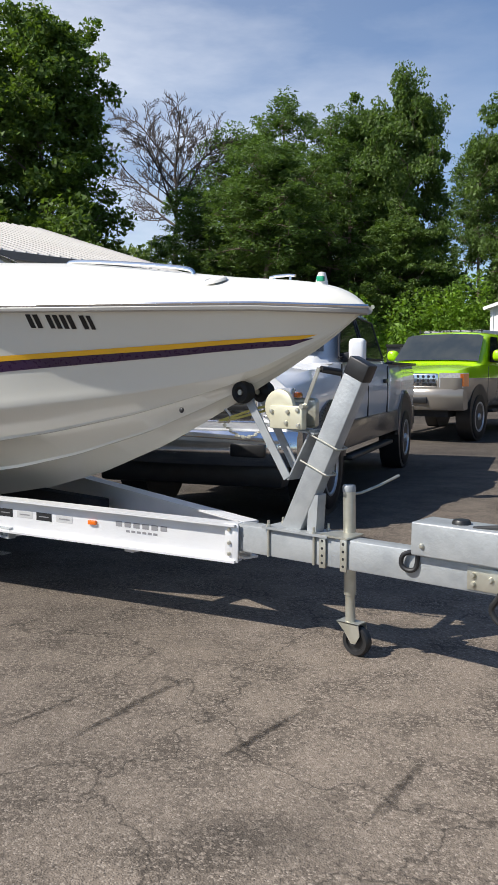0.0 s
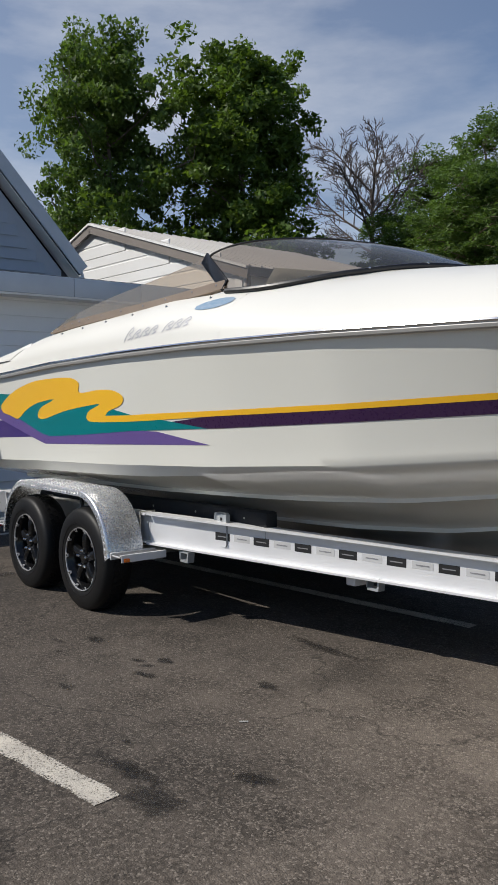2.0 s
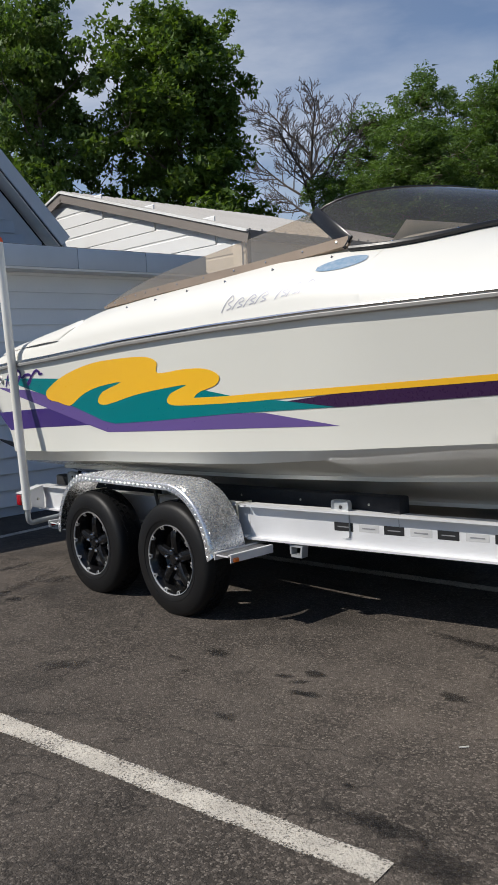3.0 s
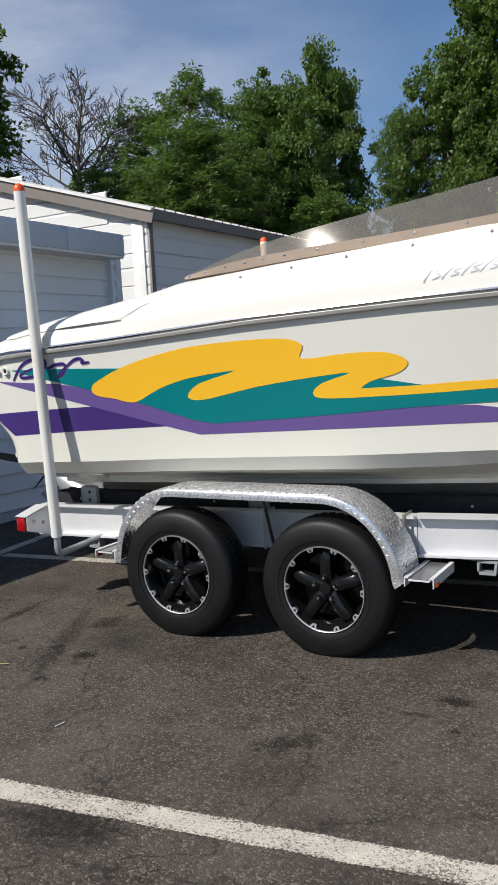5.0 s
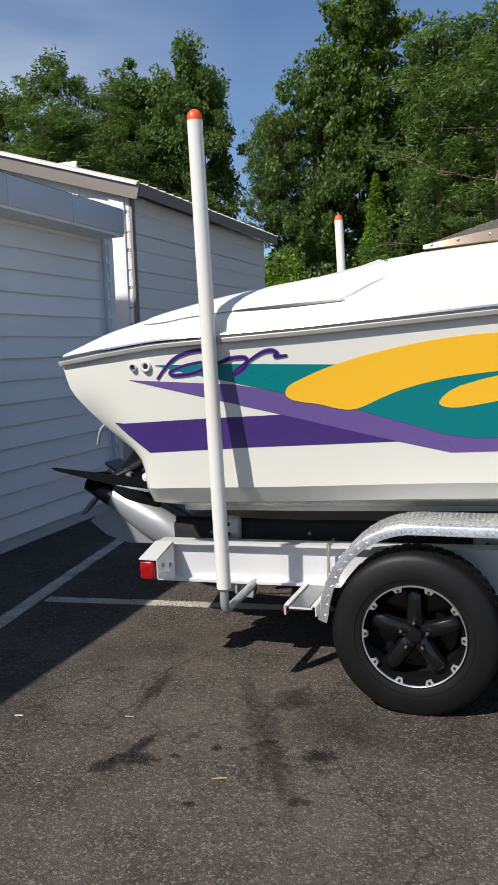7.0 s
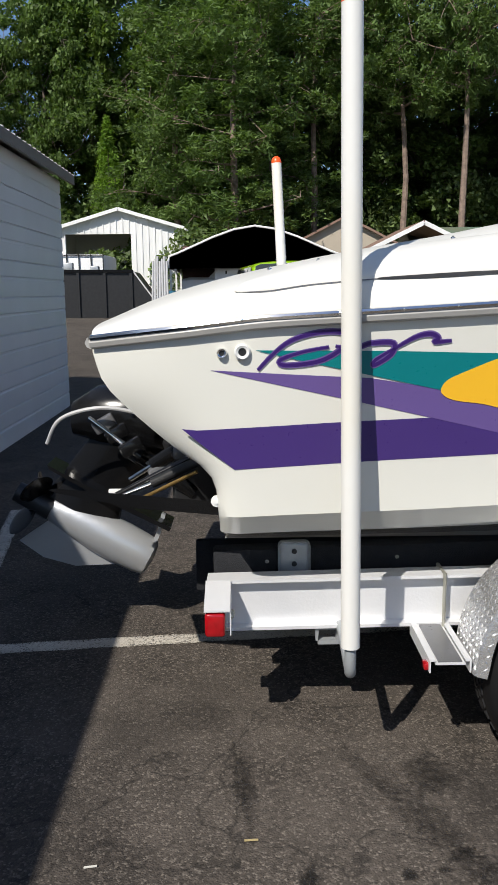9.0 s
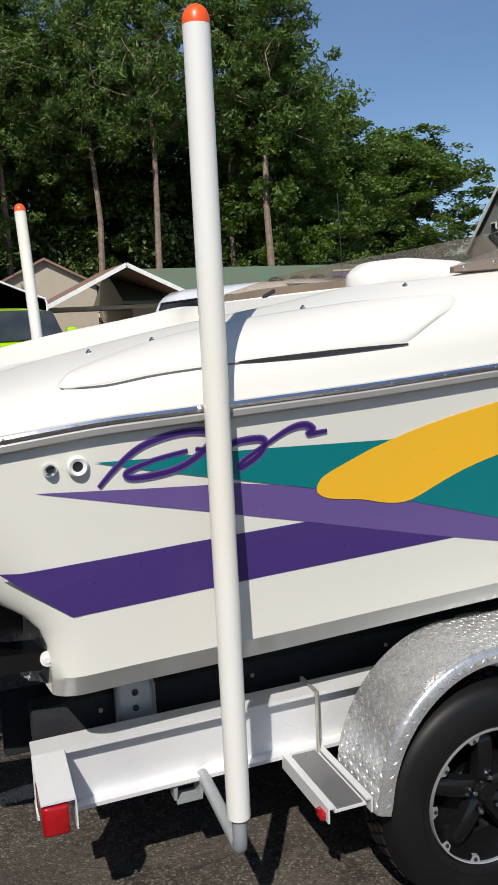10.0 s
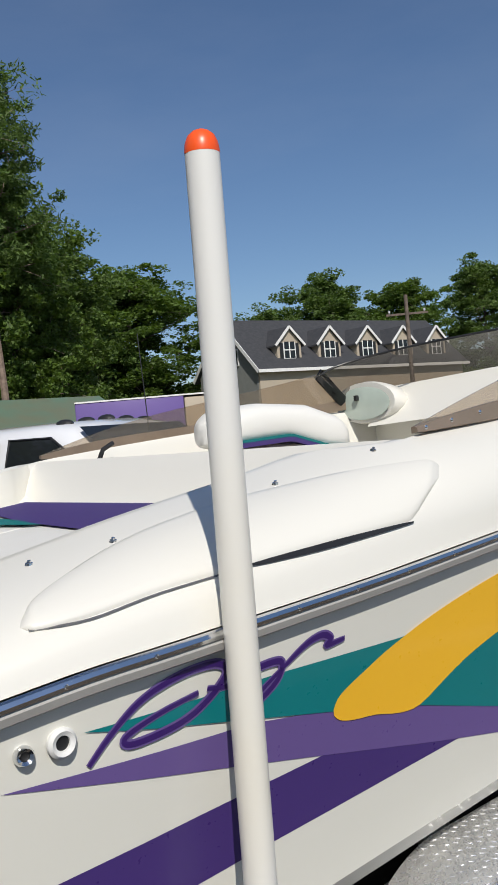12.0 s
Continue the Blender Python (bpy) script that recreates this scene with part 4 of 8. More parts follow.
# ---- windscreen ----
screen = part("windscreen", box(B(), -5.93, -5.90, YC - 1.0, YC - 0.98, 2.02, 2.04), BLACKPL, boat, "wrap-around smoked windscreen")
WB = [(-7.985, 1.170, 1.914), (-7.66, 1.185, 1.952), (-7.3, 1.17, 1.978), (-6.6, 1.13, 2.018), (-5.93, 1.08, 2.075)]
WT = [(-7.985, 1.170, 1.920), (-7.66, 1.165, 2.010), (-7.3, 1.13, 2.085), (-6.6, 1.06, 2.190), (-6.2, 1.02, 2.255)]
for side in (-1, 1):
    lo, up = smooth_line(WB, 6), smooth_line(WT, 6)
    lo, up = [Vector((p.x, YC + side * p.y, p.z)) for p in lo], [Vector((p.x, YC + side * p.y, p.z)) for p in up]
    bm = B()
    rings(bm, [[a, b, b + Vector((0, -side * 0.006, 0)), a + Vector((0, -side * 0.006, 0))] for a, b in zip(lo, up)], close=True)
    g = part("side_pane", bm, SMOKE, screen, "smoked acrylic side pane")
    g.visible_shadow = False
    bm = B()
    rings(bm, [[a + Vector((0, side * 0.012, -0.032 * k)), a + Vector((0, side * 0.006, 0.016 * k)), a + Vector((0, -side * 0.012, 0.016 * k)), a + Vector((0, -side * 0.012, -0.045 * k))] for a, k in ((p, min(1.0, 0.30 + 3.0 * i / len(lo))) for i, p in enumerate(lo))], close=True)
    part("side_trim", bm, mat("bronze_trim", (0.30, 0.23, 0.17), 0.35, 0.4) if side < 0 else bpy.data.materials["bronze_trim"], screen, "bronze trim strip with screws")
    for i in range(1, len(lo), 2):
        bm = B()
        ball(bm, lo[i] + Vector((0, side * 0.009, -0.003)), 0.007, (1, 0.6, 1), 10)
        part("trim_screw", bm, CHROME, screen)
    bm = B()
    beam(bm, lo[-1] + Vector((0.0, side * 0.004, -0.02)), up[-1] + Vector((-0.01, side * 0.004, 0.0)), 0.016, 0.075, 0.004, up=(1, 0, 0.3))
    part("corner_post", bm, BLACKGLOSS, screen, "black corner post")
n = 28
loA, upA = [], []
for i in range(n + 1):
    u = math.pi * (i / n - 0.5)
    c = max(math.cos(u), 0.0)
    bx_, by_ = -5.93 + 0.90 * c ** 0.9, 1.09 * math.sin(u)
    loA.append(Vector((bx_, YC + by_, min(2.075 + 0.07 * c, deck_z(bx_, abs(by_)) + 0.012))))
    upA.append(Vector((-6.2 + 0.45 * c ** 0.9, YC + 1.02 * math.sin(u), 2.245 + 0.14 * c ** 0.7)))
loops = []
for a, b in zip(loA, upA):
    out = Vector((0.35, (a.y - YC) * 0.25, 0.9)).normalized()
    col = [a.lerp(b, f) + out * 0.03 * math.sin(math.pi * f) * (0.35 + 0.65 * math.cos(math.pi * 0.5 * (a.y - YC) / 1.09)) for f in (0, 0.2, 0.4, 0.6, 0.8, 1)]
    loops.append(col)
bm = B()
rings(bm, loops)
g = part("front_pane", bm, SMOKEDARK, screen, "dark smoked acrylic front pane", smooth=60)
g.visible_shadow = False
bm = B()
tube(bm, [p + Vector((0.012, 0, 0.004)) for p in loA], 0.016, 8)
part("base_gasket", bm, BLACKPL, screen, "black rubber gasket")
bm = B()
tube(bm, upA, 0.007, 8)
part("top_edge", bm, BLACKPL, screen, "thin dark edge trim")
for i in range(2, n - 1, 3):
    bm = B()
    ball(bm, loA[i] + Vector((0.02, 0, 0.016)), 0.007, seg=10)
    part("gasket_screw", bm, CHROME, screen)

# ---- cockpit ----
def cushion(name, x0, x1, y0, y1, z0, z1, material, parent, r=0.05, label=""):
    return part(name, box(B(), x0, x1, y0, y1, z0, z1, r, 4), material, parent, label)


for y0, y1 in ((3.55, 4.15), (4.39, 4.99)):
    bolster = cushion("bolster_seat", -6.95, -6.6, y0, y1, 1.19, 1.78, VINYL, boat, 0.09, "white vinyl bolster seat")
    cushion("seat_base", -6.6, -6.3, y0 + 0.05, y1 - 0.05, 1.19, 1.6, VINYL, bolster, 0.05)
cushion("rear_bench", -7.9, -7.3, 3.45, 5.09, 1.19, 1.62, VINYL, boat, 0.08, "white vinyl rear bench")
cushion("bench_backrest", -8.0, -7.82, 3.45, 5.09, 1.5, 1.76, VINYL, boat, 0.08, "white vinyl backrest")
bm = B()
loops = []
for i in range(13):
    x = -9.32 + 1.23 * i / 12
    top = 1.70 + (x + 8.5) * 0.10 - (0.05 if i in (0, 12) else 0.012 if i in (1, 11) else 0.0)
    loops.append([(x, YC + y, z) for y, z in ((-0.86, top - 0.16), (-0.86, top - 0.03), (-0.83, top), (-0.4, top + 0.008), (-0.012, top + 0.006), (0, top - 0.006), (0.012, top + 0.006), (0.4, top + 0.008), (0.83, top), (0.86, top - 0.03), (0.86, top - 0.16))])
rings(bm, loops, close=True)
pad = part("sun_pad", bm, VINYL, boat, "white vinyl sun pad with purple and teal flashes")


def pad_z(x):
    return 1.715 + (x + 8.5) * 0.10


for name, m, lift, poly in (("purple_flash", MATTEPURPLE, 0.0, [(-8.30, 4.95), (-8.27, 3.95), (-8.62, 3.72), (-8.58, 4.35), (-8.48, 4.95)]), ("teal_flash", MATTETEAL, 0.002, [(-8.60, 4.95), (-8.64, 4.40), (-8.60, 4.16), (-8.57, 4.40), (-8.55, 4.95)])):
    bm = B()
    bm.faces.new([bm.verts.new((x, y, pad_z(x) + lift)) for x, y in poly])
    part(name, bm, m, pad, name.replace("_", " "), smooth=0)
# padded seat wing on the far side, with trim bands, pocket and rail
wy = YC + 0.66
bm = B()
WING_TOP = ((-7.36, 2.035), (-7.28, 2.068), (-7.07, 2.085), (-6.76, 2.064), (-6.56, 2.0), (-6.46, 1.92))
WING_LOW = ((-7.36, 1.865), (-7.27, 1.868), (-6.94, 1.880), (-6.69, 1.808), (-6.46, 1.775))


def wing(line, x):
    return float(np.interp(x, [a for a, _ in line], [b for _, b in line]))


loops = []
for i in range(31):
    x = -7.38 + 0.93 * i / 30
    g = max(0.15, min(1.0, (1 - (1 - min(1.0, i / 5)) ** 2) ** 0.5, (1 - (1 - min(1.0, (30 - i) / 4)) ** 2) ** 0.5))
    zt, zl = wing(WING_TOP, x), wing(WING_LOW, x)
    zm, zh = (zt + zl) / 2, (zt - zl) / 2 * (0.55 + 0.45 * g)
    loops.append([(x, wy - 0.17 * g * math.copysign(abs(math.sin(a)) ** 0.7, math.sin(a)), zm + zh * math.copysign(abs(math.cos(a)) ** 0.75, math.cos(a))) for a in (2 * math.pi * j / 28 for j in range(28))])
rings(bm, loops, close=True)
roll = part("seat_wing", bm, VINYL, boat, "white padded seat wing", smooth=60)
for name, m, off, hh in (("teal_trim", MATTETEAL, 0.030, 0.014), ("purple_trim", MATTEPURPLE, 0.012, 0.024)):
    bm = B()
    rings(bm, [[(-7.33 + 0.80 * i / 22, wy - 0.173, wing(WING_LOW, -7.33 + 0.80 * i / 22) + off + q * hh * 0.5) for q in (1, -1)] + [(-7.33 + 0.80 * i / 22, wy - 0.12, wing(WING_LOW, -7.33 + 0.80 * i / 22) + off + q * hh * 0.5) for q in (-1, 1)] for i in range(23)], close=True)
    part(name, bm, m, roll, name.replace("_", " ") + " band")
bm = B()
box(bm, -7.40, -6.72, wy - 0.165, wy + 0.02, 1.60, 1.875, 0.07, 4)
pocket = part("side_pocket", bm, BEIGE, boat, "beige moulded side pocket")
bm = B()
box(bm, -7.30, -6.80, wy - 0.172, wy - 0.12, 1.735, 1.850, 0.045, 4)
part("pocket_recess", bm, BEIGE, pocket, "deeper beige recess")
bm = B()
tube(bm, [(-7.33, wy - 0.16, 1.812), (-7.31, wy - 0.195, 1.810), (-6.98, wy - 0.195, 1.784), (-6.96, wy - 0.16, 1.782)], 0.011)
part("grab_rail", bm, CHROME, pocket, "chrome grab rail")
# dash pods
for y in (5.2,):
    bm = B()
    loops = []
    for f, s in ((0.0, 1.0), (0.1, 1.06), (0.35, 1.0), (0.7, 0.72), (0.95, 0.3)):
        loops.append([(-5.93 + 0.34 * f, y + 0.25 * s * math.cos(a), 2.06 + 0.125 * s * math.sin(a) - 0.03 * f) for a in (2 * math.pi * j / 24 for j in range(24))])
    rings(bm, loops, close=True)
    pod = part("dash_pod", bm, DECKCOAT, boat, "white oval dash pod")
    bm = B()
    rings(bm, [[(-5.945 - 0.004 * k, y + 0.222 * (1 - 0.1 * k) * math.cos(a), 2.055 + 0.102 * (1 - 0.1 * k) * math.sin(a)) for a in (2 * math.pi * j / 24 for j in range(24))] for k in (0, 1)], close=True)
    face = part("pod_door", bm, CLEARGREEN, pod, "pale green acrylic pod door")
    bm = B()
    box(bm, -5.975, -5.95, y + 0.02, y + 0.045, 2.075, 2.11, 0.005)
    part("pod_latch", bm, BLACKPL, face, "black latch")
bm = B()
rings(bm, [[(-5.95 + 0.03 * i, YC - 0.9 + 0.02 * k * 3.75, 1.95 + 0.03 * i - 0.04 * abs(k - 12) / 12) for k in range(25)] for i in range(9)])
part("dashboard", bm, DECKCOAT, boat, "white moulded dashboard")
bm = B()
tube(bm, [(-7.72, 5.35, 1.86), (-7.70, 5.33, 1.92), (-7.64, 5.33, 1.95)], 0.012)
part("stern_fitting", bm, BLACKPL, deck, "small black deck fitting")

# ---- stern drive and trim tabs ----
drive = part("stern_drive", box(B(), -9.50, -9.20, YC - 0.24, YC + 0.24, 0.66, 1.12, 0.05, 3), BLACKPL, boat, "black stern drive with silver lower leg, tilted up")
bm = B()
rings(bm, [[(x, YC + w * math.cos(a), z + h * math.sin(a)) for a in (2 * math.pi * j / 16 for j in range(16))] for x, z, w, h in ((-9.45, 1.0, 0.14, 0.16), (-9.65, 1.06, 0.16, 0.17), (-9.85, 1.08, 0.14, 0.14), (-9.98, 1.06, 0.09, 0.08))], close=True)
part("drive_housing", bm, BLACKGLOSS, drive, "black drive housing")
AX, UPW = Vector((-0.874, 0.0, 0.486)), Vector((0.486, 0.0, 0.874))
NOSE_AT = Vector((-9.645, YC, 0.352))


def on_drive(along, up, across=0.0):
    """A place on the tilted drive leg: along its shaft, up its leg, and across."""
    return NOSE_AT + AX * along + UPW * up + Vector((0, across, 0))


bm = B()
rings(bm, [[on_drive(a0 + 0.035 * math.cos(q) * 0, h, 0) + AX * (w * math.cos(q)) + Vector((0, t * math.sin(q), 0)) for q in (2 * math.pi * j / 20 for j in range(20))] for a0, h, w, t in ((0.20, 0.06, 0.20, 0.05), (0.20, 0.16, 0.17, 0.042), (0.19, 0.28, 0.16, 0.045), (0.16, 0.40, 0.17, 0.06), (0.14, 0.50, 0.18, 0.09))], close=True)
for v in bm.verts:
    v.co += AX * 0.20
part("drive_leg", bm, BLACKGLOSS, drive, "black drive leg")
bm = B()
rings(bm, [[on_drive(p, 0.008 * math.cos(0) + r * 0.98 * math.sin(q), 0.78 * r * math.cos(q)) for q in (2 * math.pi * j / 28 for j in range(28))] for p, r in ((-0.02, 0.02), (-0.012, 0.075), (0.0, 0.096), (0.05, 0.105), (0.16, 0.110), (0.28, 0.104), (0.40, 0.088), (0.50, 0.070), (0.535, 0.062))], close=True)
part("gear_case", bm, DRIVESILVER, drive, "silver bullet-shaped gear case")
bm = B()
rings(bm, [[on_drive(p, h, 0.0) + Vector((0, t * c, 0)) for c in (-1, 1)] + [on_drive(p - 0.02, h - 0.0, 0.0) + Vector((0, -t * c, 0)) for c in (-1, 1)] for p, h, t in ((0.02, 0.07, 0.02), (0.03, 0.16, 0.018), (0.05, 0.24, 0.016))], close=True)
part("leg_edge", bm, DRIVESILVER, drive)
bm = B()
prism(bm, [(0.10, -0.08), (0.30, -0.20), (0.46, -0.235), (0.60, -0.215), (0.52, -0.06)], 0.024, lambda u, v, w: on_drive(u, v, -0.012 + w))
part("skeg", bm, DRIVESILVER, drive, "silver skeg fin")
bm = B()
prism(bm, [(-0.02, 0.20), (0.30, 0.19), (0.62, 0.20), (0.64, 0.215), (0.30, 0.215), (-0.02, 0.22)], 0.20, lambda u, v, w: on_drive(u, v, -0.10 + w))
part("anti_ventilation_plate", bm, BLACKGLOSS, drive, "black plate above the propeller")
for k in range(3):
    a0 = 2 * math.pi * k / 3 + 0.25
    rad, tang = UPW * math.sin(a0) + Vector((0, math.cos(a0), 0)), UPW * math.cos(a0) - Vector((0, math.sin(a0), 0))
    chord = (tang * 0.86 + AX * 0.50).normalized()
    face = rad.cross(chord).normalized()
    bm = B()
    loops = []
    for i in range(9):
        g = i / 8
        half = 0.030 + 0.062 * math.sin(math.pi * min(1.0, 0.12 + 0.88 * g)) ** 0.8 if g < 0.97 else 0.012
        c = on_drive(0.62, 0) + rad * (0.045 + 0.150 * g) + AX * 0.03 * g
        loops.append([c + chord * half * math.cos(q) + face * (0.010 - 0.006 * g) * math.sin(q) for q in (2 * math.pi * j / 14 for j in range(14))])
    rings(bm, loops, close=True)
    part("propeller_blade", bm, BLACKGLOSS, drive, "black propeller blade")
bm = B()
cyl(bm, on_drive(0.53, 0), on_drive(0.72, 0), 0.060, 0.050, 22)
part("propeller_hub", bm, BLACKPL, drive, "black propeller hub")
for k, (y0, y1) in enumerate(((YC - 0.22, YC - 0.28), (YC + 0.22, YC + 0.28))):
    bm = B()
    cyl(bm, (-9.40, y0, 0.74), (-9.68, y1, 0.96), 0.036, seg=18)
    lathe(bm, [(0.036, -0.03), (0.043, -0.028), (0.043, 0.028), (0.036, 0.03)], (-9.655, y1, 0.94), (-0.28, 0, 0.22), 18)
    ram = part("trim_ram", bm, BLACKGLOSS, drive, "black hydraulic ram")
    for q in range(5):
        bm = B()
        c = Vector((-9.44, y0, 0.771)).lerp(Vector((-9.62, y1, 0.913)), q / 5)
        beam(bm, c + Vector((0, -0.0375, 0)), c + Vector((-0.021, -0.0375, 0.0165)), 0.002, 0.016)
        part("ram_mark", bm, GREYTXT, ram)
    bm = B()
    cyl(bm, (-9.67, y1, 0.952), (-9.86, y1, 1.10), 0.013, seg=12)
    part("ram_rod", bm, CHROME, ram, "bright ram rod")
    bm = B()
    tube(bm, smooth_line([(-9.3, y0, 1.1), (-9.45, y0 - 0.03, 1.16), (-9.6, y1, 1.2), (-9.66, y1, 1.1)], 6), 0.011)
    part("hose", bm, BLACKPL, drive)
for side in (-1, 1):
    y = YC + side * 0.82
    bm = B()
    y = YC + side * 0.84
    prism(bm, [(-9.24, 0.905), (-9.24, 0.855), (-9.55, 0.885), (-9.84, 0.945), (-9.87, 0.958), (-9.84, 0.962)], 0.46, lambda u, v, w: (u, y - 0.23 + w, v - 0.27 * (0.23 - side * (w - 0.23))))
    tabp = part("trim_tab", bm, BLACKGLOSS, boat, "black trim tab plate")
    bm = B()
    cyl(bm, (-9.30, y, 1.06), (-9.66, y, 0.880), 0.013, seg=12)
    part("tab_ram", bm, BLACKGLOSS, tabp, "black tab ram")
    bm = B()
    lathe(bm, [(0, 0.016), (0.009, 0.016), (0.010, 0.012), (0.019, 0.011), (0.020, 0)], (-9.262, YC + side * 1.22, 0.948), (-0.2, side, 0), 20)
    part("tab_boss", bm, WHITETRIM, tabp, "white round fitting")

# hoses, brackets and rods crowded about the drive
rnd = random.Random(9)
for k in range(9):
    y0 = YC - 0.55 + 0.13 * k
    bm = B()
    tube(bm, smooth_line([(-9.27, y0, 1.10 - 0.03 * (k % 3)), (-9.36 - 0.03 * (k % 2), y0 + rnd.uniform(-0.06, 0.06), 1.13), (-9.46, y0 + rnd.uniform(-0.1, 0.1), 1.02 + rnd.uniform(-0.05, 0.05)), (-9.54, YC + 0.2 * (y0 - YC), 0.95)], 5), 0.010 + 0.005 * (k % 3), 8)
    part("hose", bm, BLACKPL, drive, "black rubber hose")
for k, (a, b, r, m, lab) in enumerate((((-9.30, YC - 0.62, 1.10), (-9.55, YC - 0.50, 0.93), 0.032, BLACKGLOSS, "black hydraulic cylinder"), ((-9.55, YC - 0.50, 0.93), (-9.66, YC - 0.45, 0.855), 0.011, CHROME, "bright rod"),
                                       ((-9.28, YC - 0.90, 1.05), (-9.52, YC - 0.86, 0.93), 0.020, BLACKPL, "black ram body"), ((-9.52, YC - 0.86, 0.93), (-9.68, YC - 0.84, 0.865), 0.008, CHROME, "bright rod"))):
    bm = B()
    cyl(bm, a, b, r, seg=14)
    part("steering_ram", bm, m, drive, lab)
bm = B()
box(bm, -9.775, -9.715, YC - 0.34, YC - 0.32, 0.735, 0.785, 0.006)
part("sender_box", bm, WHITETRIM, drive, "small pale plastic block")
bm = B()
cyl(bm, (-9.36, YC - 0.66, 0.93), (-9.60, YC - 0.58, 0.80), 0.008, seg=10)
part("tie_rod", bm, BRASS, drive, "brass rod")
bm = B()
tube(bm, smooth_line([(-9.62, YC - 0.3, 1.12), (-9.80, YC - 0.32, 1.15), (-9.98, YC - 0.30, 1.10), (-10.06, YC - 0.24, 0.98)], 6), 0.009, 8)
part("cable", bm, LABELGREY, drive, "pale flexible cable")
for q, (x, y, z) in enumerate(((-9.74, YC - 0.27, 1.02), (-9.80, YC - 0.24, 1.06), (-9.66, YC - 0.40, 0.98), (-9.52, YC - 0.52, 0.90))):
    bm = B()
    beam(bm, (x - 0.045, y, z - 0.02), (x + 0.045, y + 0.02, z + 0.03), 0.05, 0.06, 0.010)
    part("bracket", bm, TRUCKGREY if q % 2 else BLACKGLOSS, drive, "dark cast bracket")
for x, y, z in ((-9.42, YC - 0.70, 1.02), (-9.50, YC - 0.33, 1.09), (-9.36, YC - 0.42, 0.99)):
    bm = B()
    box(bm, x - 0.03, x + 0.03, y - 0.03, y + 0.03, z - 0.025, z + 0.025, 0.008)
    part("clamp", bm, TRUCKGREY, drive, "dark metal clamp")


# ---- boat trailer ----
trailer = thing("boat_trailer", (-6.0, YC, 0.0), "tandem-axle aluminium boat trailer with galvanised tongue", "trailer")


def i_beam(bm, a, b, h, flange=0.095, tf=0.012, tw=0.010):
    """An I-section between two points on its top line."""
    a, b = Vector(a), Vector(b)
    d = (b - a).normalized()
    n = Vector((-d.y, d.x, 0)).normalized()
    f, w = flange / 2, tw / 2
    sec = [(-f, 0), (f, 0), (f, -tf), (w, -tf), (w, tf - h), (f, tf - h), (f, -h), (-f, -h), (-f, tf - h), (-w, tf - h), (-w, -tf), (-f, -tf)]
    rings(bm, [[p + n * u + Vector((0, 0, v)) for u, v in sec] for p in (a, b)], close=True)
    return bm


BEND, NOSE = (-6.78, 1.06, 0.660), (-2.60, 0.055, 0.600)
TAIL = (-9.31, 1.00, 0.600)
for side in (-1, 1):
    pts = [Vector((x, YC + side * b, z)) for x, b, z in (TAIL, BEND, NOSE)]
    bm = B()
    i_beam(bm, pts[0], pts[1], 0.195)
    part("side_beam", bm, ALU, trailer, "bright aluminium I-beam")
    bm = B()
    i_beam(bm, pts[1] + Vector((0.004, 0, 0.003)), pts[2], 0.205)
    fore = part("fore_beam", bm, ALU, trailer, "bright aluminium I-beam running to the tongue")
    if side > 0:
        continue
    d = (pts[2] - pts[1]).normalized()
    out = Vector((d.y, -d.x, 0)).normalized()
    for i in range(18):
        s = (0.56 + 0.149 * i, 0.56 + 0.149 * i + (0.115 if i % 2 == 0 else 0.12))
        c = [pts[1] + d * q + out * 0.0065 + Vector((0, 0, -0.088)) for q in s]
        bm = B()
        hgt = 0.048 if i % 2 == 0 else 0.040
        rings(bm, [[p + Vector((0, 0, -hgt / 2)), p + Vector((0, 0, hgt / 2))] for p in c])
        lab = part("maker_label", bm, BLACKTXT if i % 2 == 0 else LABELGREY, fore, "black label" if i % 2 == 0 else "pale grey label", smooth=0)
        bm = B()
        c = [c[0].lerp(c[1], f) + out * 0.002 for f in (0.18, 0.82)]
        rings(bm, [[p + Vector((0, 0, -0.003)), p + Vector((0, 0, 0.003))] for p in c])
        part("label_text", bm, GREYTXT, lab, smooth=0)
    c0 = pts[1] + d * 3.36 + out * 0.012 + Vector((0, 0, -0.085))
    bm = B()
    beam(bm, c0 - d * 0.028, c0 + d * 0.028, 0.018, 0.026, 0.005)
    part("side_marker", bm, AMBER, fore, "amber side marker lamp")
    for k, (w, up, hh) in enumerate(((0.36, -0.075, 0.030), (0.22, -0.112, 0.013))):
        for j in range(6):
            a = pts[1] + d * (3.52 + w * j / 6 + (0.07 if k else 0)) + out * 0.0065 + Vector((0, 0, up))
            b = a + d * w / 6 * 0.72
            bm = B()
            rings(bm, [[p + Vector((0, 0, -hh / 2)), p + Vector((0, 0, hh / 2))] for p in (a, b)])
            part("dealer_mark", bm, GREYTXT, fore, smooth=0)
    # end plate with bolts where the beam meets the tongue
    bm = B()
    beam(bm, pts[2] + Vector((-0.03, -0.03, -0.10)) - d * 0.03, pts[2] + Vector((-0.03, -0.03, -0.10)) + d * 0.05, 0.012, 0.21, 0.003)
    plate = part("joint_plate", bm, ALU, fore)
    for zz in (-0.03, -0.10, -0.16):
        bm = B()
        lathe(bm, [(0, 0.012), (0.008, 0.011), (0.011, 0.006), (0.012, 0)], pts[2] + Vector((-0.03, -0.037, zz)), out, 12)
        part("bolt", bm, ZINC, plate)

